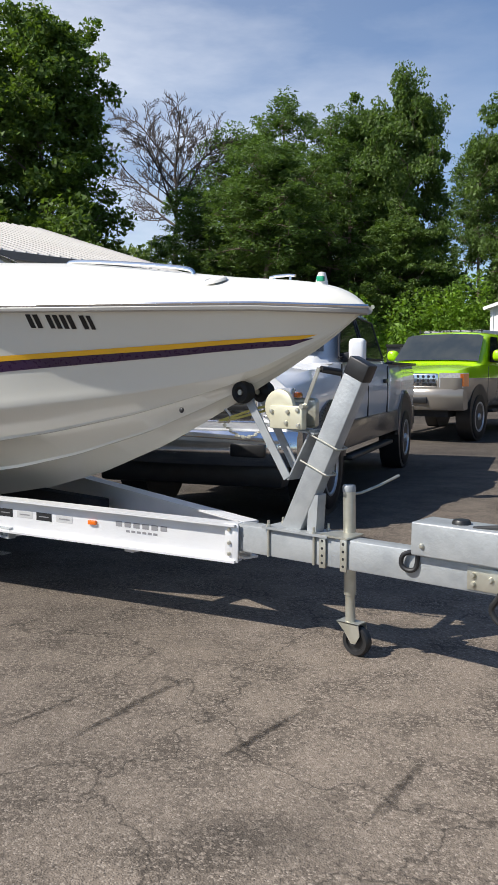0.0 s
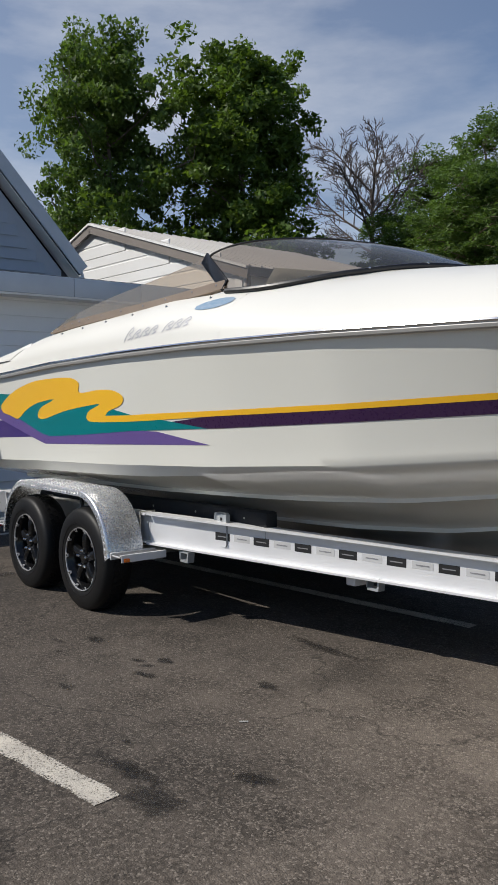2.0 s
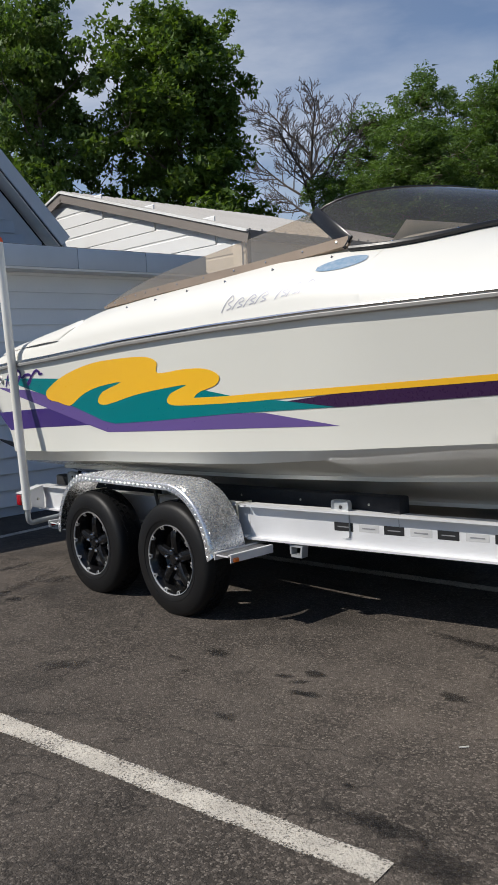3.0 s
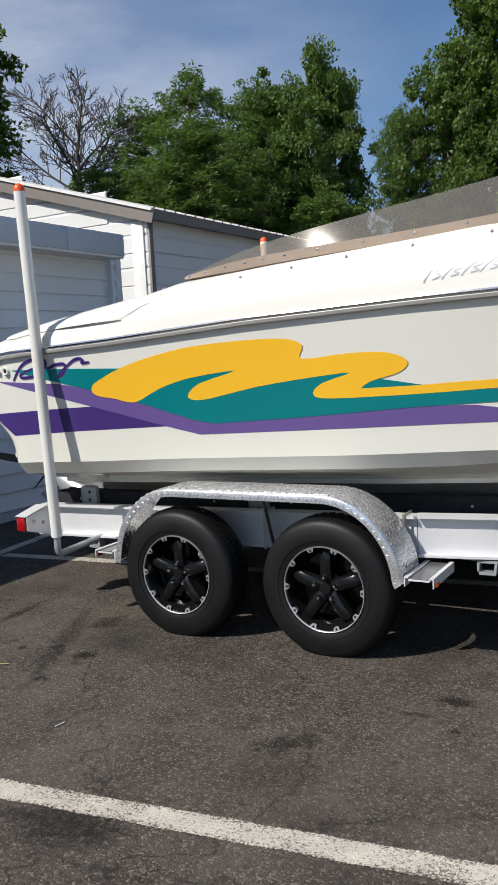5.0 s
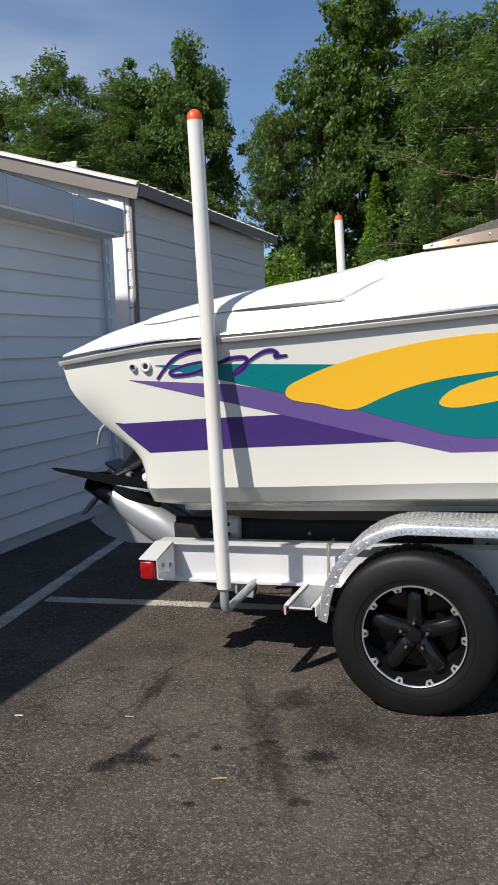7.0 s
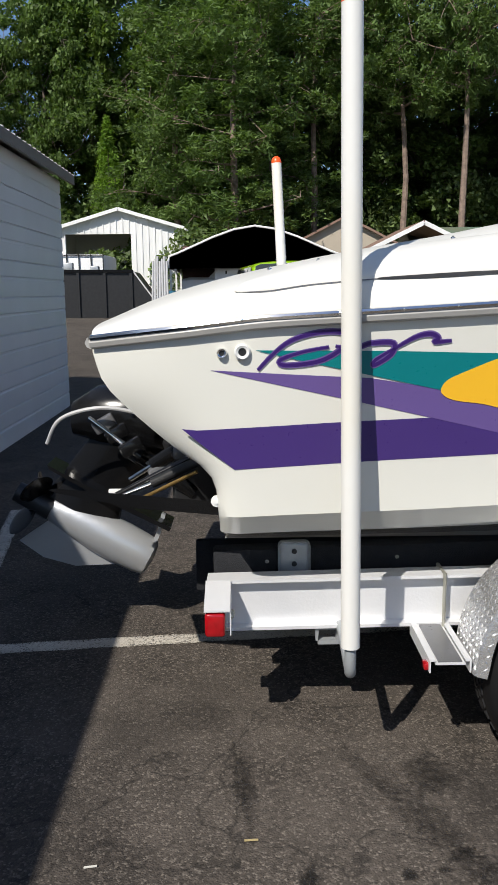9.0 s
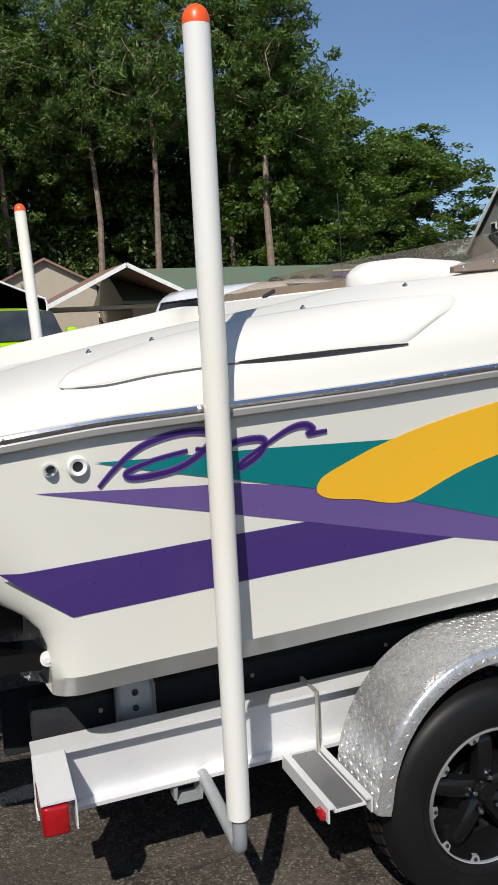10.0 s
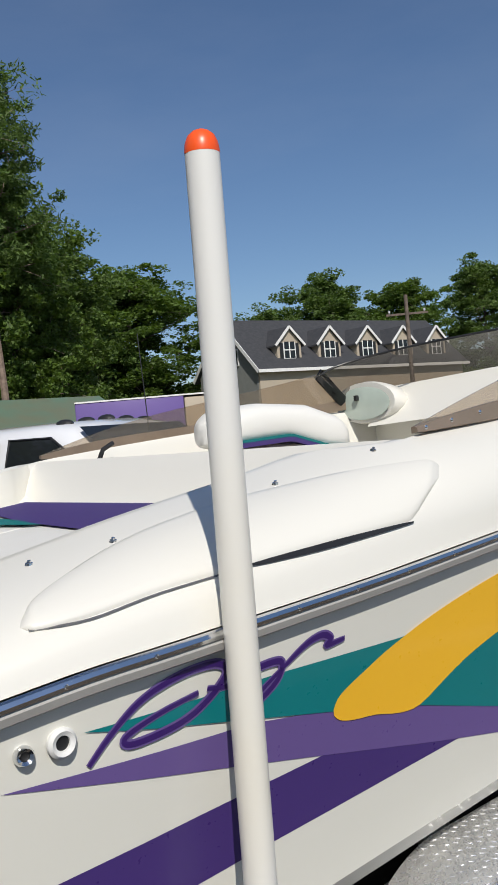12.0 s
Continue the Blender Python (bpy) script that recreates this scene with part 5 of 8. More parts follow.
# tail lamps: a sloping hood and a gusset carry each one outboard of the beam's end
for side in (-1, 1):
    def at(b, z):
        return YC + side * b, z

    bm = B()
    prism(bm, [at(1.05, 0.604), at(1.242, 0.561), at(1.242, 0.556), at(1.05, 0.599)], 0.092, lambda u, v, w: (-9.314 + w, u, v))
    prism(bm, [at(1.046, 0.597), at(1.240, 0.554), at(1.240, 0.470), at(1.046, 0.412)], 0.004, lambda u, v, w: (-9.224 + w, u, v))
    tp = part("lamp_bracket", bm, ALU, trailer, "aluminium lamp bracket")
    bm = B()
    box(bm, -9.312, -9.240, *sorted((YC + side * 1.075, YC + side * 1.243)), 0.462, 0.550, 0.012, 3)
    part("tail_lamp", bm, REDLENS, tp, "red tail lamp")
    for b, z in ((1.10, 0.50), (1.18, 0.52)):
        bm = B()
        lathe(bm, [(0, 0.012), (0.007, 0.011), (0.011, 0.006), (0.012, 0)], (-9.220, YC + side * b, z), (1, 0, 0), 10)
        part("bolt", bm, ZINC, tp)

# cross members
for x, b, z in ((-9.0, 0.985, 0.455), (-7.6, 1.0, 0.47), (-6.55, 0.98, 0.48), (-5.3, 0.70, 0.43), (-4.2, 0.43, 0.42), (-3.3, 0.20, 0.42)):
    bm = B()
    beam(bm, (x, YC - b, z), (x, YC + b, z), 0.07, 0.10, 0.004)
    part("cross_member", bm, ALU, trailer)
for x, b in ((-8.86, 1.02), (-6.45, 1.0), (-5.15, 0.66), (-4.15, 0.42)):
    for side in (-1, 1):
        y = YC + side * b
        bm = B()
        prism(bm, [(-0.05, 0), (0.05, 0), (0.04, -0.07), (-0.04, -0.07), (-0.04, -0.055), (0.028, -0.055), (0.036, -0.012), (-0.036, -0.012), (-0.04, -0.055), (-0.048, -0.055)], 0.05, lambda u, v, w: (x + u, y - 0.025 + w, (0.417 if x < -6.8 else 0.445) + v))
        part("tie_down", bm, GALV, trailer, "galvanised tie-down bracket")
# bunks under the hull
for side in (-1, 1):
    for x0, x1, b0, b1, z0, z1 in ((-9.29, -5.85, 0.84, 0.80, 0.665, 0.80), (-5.75, -4.0, 0.36, 0.22, 0.58, 0.66)):
        bm = B()
        beam(bm, (x0, YC + side * b0, z0 - 0.10), (x1, YC + side * b1, z1 - 0.16), 0.09, 0.20 if b0 > 0.5 else 0.12, 0.012)
        bunk = part("bunk_board", bm, CARPET, trailer, "black carpeted bunk board")
        for k in range(7):
            f = 0.06 + 0.88 * k / 6
            bm = B()
            ball(bm, (x0 + (x1 - x0) * f, YC + side * (b0 + (b1 - b0) * f + 0.046), z0 - 0.05 + (z1 - 0.06 - z0) * f), 0.008, (1, 0.5, 1), 8)
            part("staple", bm, ZINC, bunk)
    for x in (-8.98, -7.75, -6.2):
        bm = B()
        box(bm, x - 0.062, x + 0.062, YC + side * 0.905, YC + side * 0.915, 0.50, 0.71, 0.02, 3)
        pl = part("bunk_bracket", bm, GALV, trailer, "galvanised bunk bracket plate")
        for zz in (0.62, 0.67):
            bm = B()
            ball(bm, (x, YC + side * 0.918, zz), 0.011, (1, 0.5, 1), 10)
            part("bolt", bm, BLACKPL, pl)
    # black hull guard boards hanging behind the wheels
    bm = B()
    box(bm, -9.37, -6.1, YC + side * 0.655, YC + side * 0.685, 0.43, 0.65, 0.01)
    part("guard_board", bm, CARPET, trailer)

# ---- wheels ----
def wheel(x, side):
    y = YC + side * 1.385
    ax = (0, side, 0)
    hub = Vector((x, y, 0.336))
    w = part("wheel", lathe(B(), [(0.05, -0.12), (0.165, -0.12), (0.182, -0.10), (0.186, -0.045), (0.196, -0.030), (0.2, -0.012), (0.206, -0.002), (0.212, -0.002), (0.214, -0.02), (0.214, -0.17), (0.1, -0.17), (0.05, -0.15)], hub, ax, 48), BLACKGLOSS, trailer, "black five-spoke alloy wheel")
    prof = [(0.212, -0.008), (0.222, 0.006), (0.250, 0.014), (0.28, 0.011), (0.315, 0.006), (0.333, -0.004), (0.343, -0.018), (0.348, -0.05), (0.348, -0.15), (0.343, -0.18), (0.325, -0.2), (0.27, -0.212), (0.2, -0.2)]
    bm = lathe(B(), prof, hub, ax, 96)
    for v in bm.verts:
        v.co.z = max(v.co.z, 0.002)
    part("tyre", bm, RUBBER, w, "black rubber tyre")
    bm = B()
    for r in (0.2445, 0.318):
        lathe(bm, [(r - 0.003, 0.0), (r - 0.001, 0.0148 if r < 0.3 else 0.004), (r + 0.001, 0.0148 if r < 0.3 else 0.004), (r + 0.003, 0.0)], hub, ax, 56)
    part("tyre_rib", bm, RUBBER, w)
    for row, off in ((-0.07, 0.0), (-0.105, 0.5), (-0.14, 0.0)):
        bm = B()
        for k in range(48):
            a = 2 * math.pi * (k + off) / 48
            c = hub + Vector((math.cos(a) * 0.3495, side * row, math.sin(a) * 0.3495))
            m = Matrix.Translation(c) @ Matrix.Rotation(-a, 4, "Y") @ Matrix.Rotation(0.35, 4, "X") @ Matrix.Diagonal((0.008, 0.026, 0.030, 1))
            if c.z > 0.012:
                bmesh.ops.create_cube(bm, size=1, matrix=m)
        part("tread", bm, RUBBER, w, smooth=0)
    u, v = Vector((1, 0, 0)), Vector((0, 0, 1))
    rim = part("rim_lip", lathe(B(), [(0.2065, -0.012), (0.2085, 0.005), (0.2125, 0.007), (0.2145, -0.004)], hub, ax, 64), RIMALU, w, "machined bright rim lip")
    for k in range(10):
        a = 2 * math.pi * k / 10
        d = u * math.cos(a) + v * math.sin(a)
        t = -u * math.sin(a) + v * math.cos(a)
        bm = B()
        rings(bm, [[hub + d * r + t * s * wd + Vector((0, side * h, 0)) for s in (-1, 1)] for r, wd, h in ((0.188, 0.010, -0.010), (0.190, 0.012, 0.002), (0.209, 0.021, 0.0062))])
        pad_ob = part("rim_pad", bm, RIMALU, rim)
        bm = B()
        lathe(bm, [(0, 0.004), (0.005, 0.004), (0.0065, 0.0)], hub + d * 0.199 + Vector((0, side * 0.0042, 0)), ax, 8)
        part("rim_rivet", bm, BLACKPL, w)
    for k in range(5):
        a = math.pi / 2 + 2 * math.pi * k / 5
        d = u * math.cos(a) + v * math.sin(a)
        t = -u * math.sin(a) + v * math.cos(a)
        bm = B()
        rings(bm, [[hub + d * r + t * wd * c + Vector((0, side * (h + 0.018 * s), 0)) for c, s in ((-1, -0.8), (-0.75, 0.5), (-0.3, 1), (0.3, 1), (0.75, 0.5), (1, -0.8))] for r, wd, h in ((0.030, 0.036, -0.050), (0.06, 0.037, -0.040), (0.12, 0.035, -0.036), (0.160, 0.035, -0.040), (0.182, 0.036, -0.046), (0.192, 0.040, -0.058))])
        part("spoke", bm, BLACKGLOSS, w)
        bm = B()
        lathe(bm, [(0, 0.028), (0.006, 0.027), (0.011, 0.018), (0.012, 0.0)], hub + d * 0.057 + Vector((0, side * -0.026, 0)), ax, 12)
        part("lug_nut", bm, CHROME, w, "chrome lug nut")
    part("hub_cap", lathe(B(), [(0, -0.014), (0.028, -0.016), (0.034, -0.026), (0.038, -0.055)], hub, ax, 24), BLACKGLOSS, w)
    return w


AXLES = (-7.150, -8.015)
for side in (-1, 1):
    for x in AXLES:
        wheel(x, side)
for x in AXLES:
    bm = B()
    cyl(bm, (x, YC - 1.2, 0.336), (x, YC + 1.2, 0.336), 0.035, seg=16)
    part("axle", bm, GALV, trailer)

# ---- fenders: diamond plate ----
def fender(side):
    yo, yi = YC + side * 1.405, YC + side * 1.14
    line = [(-6.742, 0.405)]
    for k in range(0, 13):
        a = math.radians(6 + 84 * k / 12)
        line.append((AXLES[0] + 0.405 * math.cos(a), 0.372 + 0.436 * math.sin(a)))
    line += [(AXLES[0] - 0.865 * f, 0.808) for f in (0.25, 0.5, 0.75)]
    for k in range(0, 13):
        a = math.radians(90 + 84 * k / 12)
        line.append((AXLES[1] + 0.01 + 0.405 * math.cos(a), 0.372 + 0.436 * math.sin(a)))
    line.append((-8.415, 0.385))
    fine = [Vector((p.x, 0, p.y)) for p in smooth_line([(a, b, 0) for a, b in line], 3)]
    cen = Vector((-7.6, 0, 0.3))
    bm = B()
    loops = []
    for i, p in enumerate(fine):
        d = (fine[min(i + 1, len(fine) - 1)] - fine[max(i - 1, 0)]).normalized()
        nrm = Vector((-d.z, 0, d.x))
        if nrm.dot(p - cen) < 0:
            nrm = -nrm
        q = [Vector((0, yi, 0)) + p, Vector((0, yo - side * 0.02, 0)) + p, Vector((0, yo - side * 0.006, 0)) + p - nrm * 0.004, Vector((0, yo, 0)) + p - nrm * 0.014, Vector((0, yo + side * 0.002, 0)) + p - nrm * 0.045,
             Vector((0, yo - side * 0.002, 0)) + p - nrm * 0.045, Vector((0, yo - side * 0.006, 0)) + p - nrm * 0.014, Vector((0, yo - side * 0.022, 0)) + p - nrm * 0.005, Vector((0, yi, 0)) + p - nrm * 0.005]
        loops.append(q)
    rings(bm, loops, close=True)
    f = part("fender", bm, TREADALU, trailer, "bright aluminium diamond-plate fender", smooth=50)
    # raised lozenges, in alternate directions
    bm = B()
    length = [0.0]
    for a, b in zip(fine, fine[1:]):
        length.append(length[-1] + (b - a).length)
    step = 0.0225
    rows = int(length[-1] / step)
    for i in range(rows):
        s = (i + 0.5) * step
        k = max(j for j in range(len(length)) if length[j] <= s)
        k = min(k, len(fine) - 2)
        p = fine[k].lerp(fine[k + 1], (s - length[k]) / max(1e-6, length[k + 1] - length[k]))
        d = (fine[k + 1] - fine[k]).normalized()
        nrm = Vector((-d.z, 0, d.x))
        if nrm.dot(p - cen) < 0:
            nrm = -nrm
        for j in range(12):
            y = yi + (yo - yi) * (j + 0.5 + (0.5 if i % 2 else 0)) / 12.8
            ang = 0.75 if (i + j) % 2 else -0.75
            t = Vector((0, math.cos(ang), 0)) + d * math.sin(ang)
            w = nrm.cross(t)
            c = p + Vector((0, y, 0))
            base = [c + t * 0.0115, c + w * 0.0029, c - t * 0.0115, c - w * 0.0029]
            vs = [bm.verts.new(q - nrm * 0.001) for q in base]
            top = [bm.verts.new(c + t * 0.006 * e + nrm * 0.0018) for e in (1, -1)]
            for q in ((vs[0], vs[1], top[0]), (vs[1], top[1], top[0]), (vs[1], vs[2], top[1]), (vs[2], vs[3], top[1]), (vs[3], top[0], top[1]), (vs[3], vs[0], top[0])):
                bm.faces.new(q)
        # the same tread on the turned-down lip
        c = p + Vector((0, yo + side * 0.0015, 0)) - nrm * 0.030
        ang = 0.8 if i % 2 else -0.8
        t = d * math.cos(ang) + nrm * math.sin(ang)
        w = Vector((0, side, 0)).cross(t)
        vs = [bm.verts.new(q) for q in (c + t * 0.012, c + w * 0.003, c - t * 0.012, c - w * 0.003)]
        top = bm.verts.new(c + Vector((0, side * 0.0022, 0)))
        for e in range(4):
            bm.faces.new((vs[e], vs[(e + 1) % 4], top))
    lz = part("diamond_tread", bm, TREADALU, f, "raised diamond tread pattern", smooth=0)
    lz["kind"] = "stuff"
    # steps before and behind, with tread strip and lamp
    for x0, x1, lamp_m, lx in ((-6.74, -6.60, AMBER, -6.60), (-8.56, -8.42, REDLENS, -8.565)):
        bm = B()
        for xx in (x0, x1 - 0.02):
            box(bm, xx, xx + 0.02, YC + side * 1.06, YC + side * 1.39, 0.432, 0.438)
            box(bm, *((xx, xx + 0.005) if xx == x0 else (xx + 0.015, xx + 0.02)), YC + side * 1.06, YC + side * 1.39, 0.392, 0.432)
        box(bm, x0 + 0.02, x1 - 0.02, YC + side * 1.06, YC + side * 1.39, 0.420, 0.427)
        st = part("fender_step", bm, ALU, trailer, "aluminium fender step")
        bm = B()
        box(bm, x0 + 0.030, x1 - 0.030, YC + side * 1.07, YC + side * 1.385, 0.427, 0.432)
        part("grip_strip", bm, TRUCKGREY, st, "dark grip strip")
        bm = B()
        box(bm, lx - 0.010, lx + 0.012, YC + side * 1.335, YC + side * 1.375, 0.394, 0.418, 0.005)
        part("step_lamp", bm, lamp_m, st, "small lens")
    for x in (-6.83, -7.62, -8.44):
        bm = B()
        f = (x - TAIL[0]) / (BEND[0] - TAIL[0])
        zb, bb = TAIL[2] + (BEND[2] - TAIL[2]) * f, TAIL[1] + (BEND[1] - TAIL[1]) * f
        tube(bm, [(x, YC + side * (bb + 0.056), zb - 0.20), (x, YC + side * (bb + 0.056), zb + 0.008), (x, YC + side * (bb - 0.056), zb + 0.008), (x, YC + side * (bb - 0.056), zb - 0.20)], 0.007)
        part("u_bolt", bm, ZINC, trailer, "zinc U-bolt")
    bm = B()
    beam(bm, (-7.55, YC + side * 1.12, 0.45), (-7.60, YC + side * 1.16, 0.79), 0.04, 0.012)
    part("fender_strut", bm, BLACKPL, trailer)


for side in (-1, 1):
    fender(side)

# ---- guide posts ----
for side, foot, tip in ((-1, (-8.826, YC - 1.405, 0.497), (-8.85, YC - 1.467, 2.447)), (1, (-8.85, YC + 1.405, 0.497), (-8.94, YC + 1.52, 2.445))):
    post = part("guide_post", cyl(B(), foot, tip, 0.0315, seg=28), PVC, trailer, "white plastic guide post, yellowed low down")
    d = (Vector(tip) - Vector(foot)).normalized()
    bm = B()
    lathe(bm, [(0.0318, -0.003), (0.0318, 0.004), (0.030, 0.016), (0.0245, 0.029), (0.015, 0.037), (0.006, 0.0405), (0, 0.041)], tip, d, 24)
    part("post_cap", bm, ORANGE, post, "orange plastic cap")
    bm = B()
    y0 = YC + side * 1.06
    f = Vector(foot)
    tube(bm, smooth_line([(f.x + 0.012, y0 - side * 0.03, 0.418), (f.x + 0.012, y0 + side * 0.05, 0.412), (f.x + 0.006, f.y - side * 0.075, 0.398), (f.x + 0.003, f.y - side * 0.022, 0.396), (f.x, f.y, 0.425), (f.x, f.y, 0.51)], 5), 0.0195, 14)
    part("post_bracket", bm, GALV, post, "galvanised pipe bracket")

# ---- tongue ----
bm = B()
beam(bm, (-2.66, YC, 0.525), (-0.62, YC, 0.540), 0.105, 0.145, 0.008)
tongue = part("tongue", bm, GALV, trailer, "galvanised box-section tongue")
bm = B()
box(bm, -1.555, -0.80, YC - 0.095, YC + 0.095, 0.592, 0.742, 0.008, 3)
actuator = part("brake_actuator", bm, GALV, trailer, "galvanised surge-brake housing")
bm = B()
lathe(bm, [(0, 0.022), (0.035, 0.020), (0.04, 0.012), (0.042, 0)], (-1.36, YC, 0.741), (0, 0, 1), 20)
part("filler_cap", bm, BLACKPL, actuator, "black filler cap")
bm = B()
tube(bm, smooth_line([(-1.28, YC - 0.05, 0.735), (-1.15, YC - 0.03, 0.75), (-1.0, YC - 0.05, 0.745), (-0.82, YC - 0.04, 0.74)], 5), 0.014)
part("cable", bm, BLACKPL, actuator, "black cable")
bm = B()
tube(bm, smooth_line([(-1.55, YC - 0.05, 0.60), (-1.60, YC - 0.075, 0.585), (-1.61, YC - 0.075, 0.535), (-1.57, YC - 0.07, 0.515), (-1.54, YC - 0.06, 0.55), (-1.545, YC - 0.05, 0.73)], 5), 0.011)
part("hose", bm, BLACKPL, actuator, "black hose")
bm = B()
box(bm, -1.30, -1.10, YC - 0.06, YC - 0.053, 0.475, 0.575, 0.004)
pl = part("coupler_plate", bm, ZINC, tongue, "zinc coupler plate")
for x, z in ((-1.27, 0.54), (-1.27, 0.50), (-1.19, 0.53), (-1.13, 0.50), (-1.5, 0.64)):
    bm = B()
    lathe(bm, [(0, 0.014), (0.008, 0.013), (0.012, 0.007), (0.013, 0)], (x, YC - (0.06 if x != -1.5 else 0.095), z), (0, -1, 0), 10)
    part("bolt", bm, ZINC, pl)
bm = B()
tube(bm, smooth_line([(-1.13, YC - 0.10, 0.60), (-1.12, YC - 0.12, 0.50), (-1.16, YC - 0.12, 0.42), (-1.10, YC - 0.12, 0.36), (-1.05, YC - 0.11, 0.42)], 5), 0.013)
part("breakaway_cable", bm, BLACKPL, tongue, "black breakaway cable")
# jack
bm = B()
cyl(bm, (-1.985, YC + 0.085, 0.30), (-2.000, YC + 0.085, 0.835), 0.031, seg=20)
jack = part("tongue_jack", bm, ZINC, trailer, "zinc swivel jack with caster wheel")
bm = B()
lathe(bm, [(0.033, -0.02), (0.034, 0.0), (0.03, 0.012), (0, 0.014)], (-2.000, YC + 0.085, 0.835), (0, 0, 1), 20)
part("jack_cap", bm, GALV, jack)
bm = B()
tube(bm, [(-1.995, YC + 0.11, 0.80), (-1.985, YC + 0.17, 0.80), (-1.945, YC + 0.28, 0.83), (-1.915, YC + 0.42, 0.87)], 0.007)
part("crank", bm, ZINC, jack, "steel crank handle")
bm = B()
cyl(bm, (-1.980, YC + 0.085, 0.13), (-1.985, YC + 0.085, 0.32), 0.025, seg=18)
part("jack_tube", bm, ZINC, jack)
bm = B()
for s in (-1, 1):
    prism(bm, [(-2.040, 0.165), (-1.915, 0.165), (-1.905, 0.11), (-1.930, 0.065), (-1.955, 0.065), (-1.995, 0.12)], 0.005, lambda u, v, w: (u, YC + 0.085 + s * 0.035 + w, v))
box(bm, -2.040, -1.915, YC + 0.05, YC + 0.122, 0.16, 0.166)
part("caster_fork", bm, ZINC, jack)
bm = B()
lathe(bm, [(0, -0.022), (0.05, -0.024), (0.068, -0.026), (0.076, -0.015), (0.076, 0.015), (0.068, 0.026), (0.05, 0.024), (0.045, 0.012), (0, 0.014)], (-1.940, YC + 0.085, 0.076), (0, -1, 0), 30)
part("caster_wheel", bm, BLACKPL, jack, "black caster wheel")
bm = B()
for x in (-2.052, -1.930):
    box(bm, x - 0.018, x + 0.018, YC - 0.068, YC - 0.056, 0.450, 0.605, 0.002)
box(bm, -2.072, -1.910, YC - 0.07, YC + 0.09, 0.606, 0.614)
jb = part("jack_bracket", bm, ZINC, jack, "zinc jack bracket")
for x in (-2.052, -1.930):
    for k in range(4):
        bm = B()
        cyl(bm, (x, YC - 0.066, 0.475 + 0.036 * k), (x, YC - 0.0690, 0.475 + 0.036 * k), 0.007, seg=10)
        part("bracket_hole", bm, BLACKPL, jb)

# winch post
bm = B()
beam(bm, (-2.275, YC, 0.60), (-1.885, YC, 1.43), 0.076, 0.112, 0.006, up=(1, 0, 0))
winch_post = part("winch_post", bm, GALV, trailer, "galvanised winch post leaning forward")
bm = B()
box(bm, -2.42, -2.02, YC - 0.075, YC + 0.075, 0.600, 0.612)
beam(bm, (-2.14, YC, 0.612), (-2.13, YC, 0.80), 0.07, 0.055)
base = part("post_base", bm, GALV, winch_post)
for x in (-2.39, -2.105):
    for s in (-1, 1):
        bm = B()
        cyl(bm, (x, YC + s * 0.062, 0.455), (x, YC + s * 0.062, 0.645), 0.0065, seg=8)
        lathe(bm, [(0, 0.010), (0.009, 0.010), (0.0115, 0.006), (0.0115, 0)], (x, YC + s * 0.062, 0.612), (0, 0, 1), 6)
        part("bolt", bm, ZINC, base)
bm = B()
beam(bm, (-1.911, YC, 1.374), (-1.873, YC, 1.455), 0.082, 0.119, 0.008, up=(1, 0, 0))
part("post_top_cap", bm, BLACKPL, winch_post, "black rubber post cap")
for z in (0.93, 1.06):
    xc = -2.275 + (z - 0.6) * 0.47
    bm = B()
    tube(bm, [(xc - 0.085, YC - 0.044, z + 0.034), (xc + 0.068, YC - 0.044, z - 0.028), (xc + 0.074, YC - 0.034, z - 0.031), (xc + 0.074, YC + 0.034, z - 0.031), (xc + 0.068, YC + 0.044, z - 0.028), (xc - 0.085, YC + 0.044, z + 0.034)], 0.0048)
    part("u_bolt", bm, ZINC, winch_post)
for s in (-1, 1):
    bm = B()
    beam(bm, (-2.28, YC + s * 0.05, 0.87), (-2.53, YC + s * 0.06, 1.26), 0.008, 0.045)
    part("roller_arm", bm, GALV, winch_post, "galvanised roller arm")
bm = B()
beam(bm, (-2.44, YC, 1.135), (-2.12, YC, 1.10), 0.10, 0.008)
beam(bm, (-2.28, YC, 0.86), (-2.14, YC, 1.12), 0.10, 0.008)
part("winch_plate", bm, GALV, winch_post)
for s in (-1, 1):
    bm = B()
    lathe(bm, [(0, 0.022), (0.018, 0.02), (0.03, 0.03), (0.052, 0.028), (0.06, 0.01), (0.055, -0.03), (0.03, -0.05), (0, -0.05)], (-2.545, YC + s * 0.085, 1.295), (0, s, 0), 26)
    roller = part("bow_roller", bm, RUBBER, winch_post, "black rubber bow roller")
    bm = B()
    cyl(bm, (-2.545, YC + s * 0.03, 1.295), (-2.545, YC + s * 0.112, 1.295), 0.014, seg=14)
    part("roller_pin", bm, ZINC, roller)
winch = part("winch", box(B(), -2.36, -2.16, YC - 0.098, YC - 0.055, 1.12, 1.235, 0.006, 2), mat("cream_winch_steel", (0.62, 0.60, 0.47), 0.4, 0.3, (0.5, 0.46, 0.3), 12, 0.5), trailer, "cream zinc hand winch")
CREAM = bpy.data.materials["cream_winch_steel"]
bm = B()
lathe(bm, [(0, 0.012), (0.05, 0.012), (0.075, 0.010), (0.088, 0.004), (0.09, -0.01), (0.088, -0.02), (0, -0.02)], (-2.32, YC - 0.07, 1.225), (0, -1, 0), 36)
part("winch_gear", bm, CREAM, winch, "round cream gear cover")
bm = B()
box(bm, -2.36, -2.18, YC + 0.055, YC + 0.065, 1.12, 1.27, 0.02, 3)
cyl(bm, (-2.29, YC - 0.055, 1.2), (-2.29, YC + 0.055, 1.2), 0.05, seg=20)
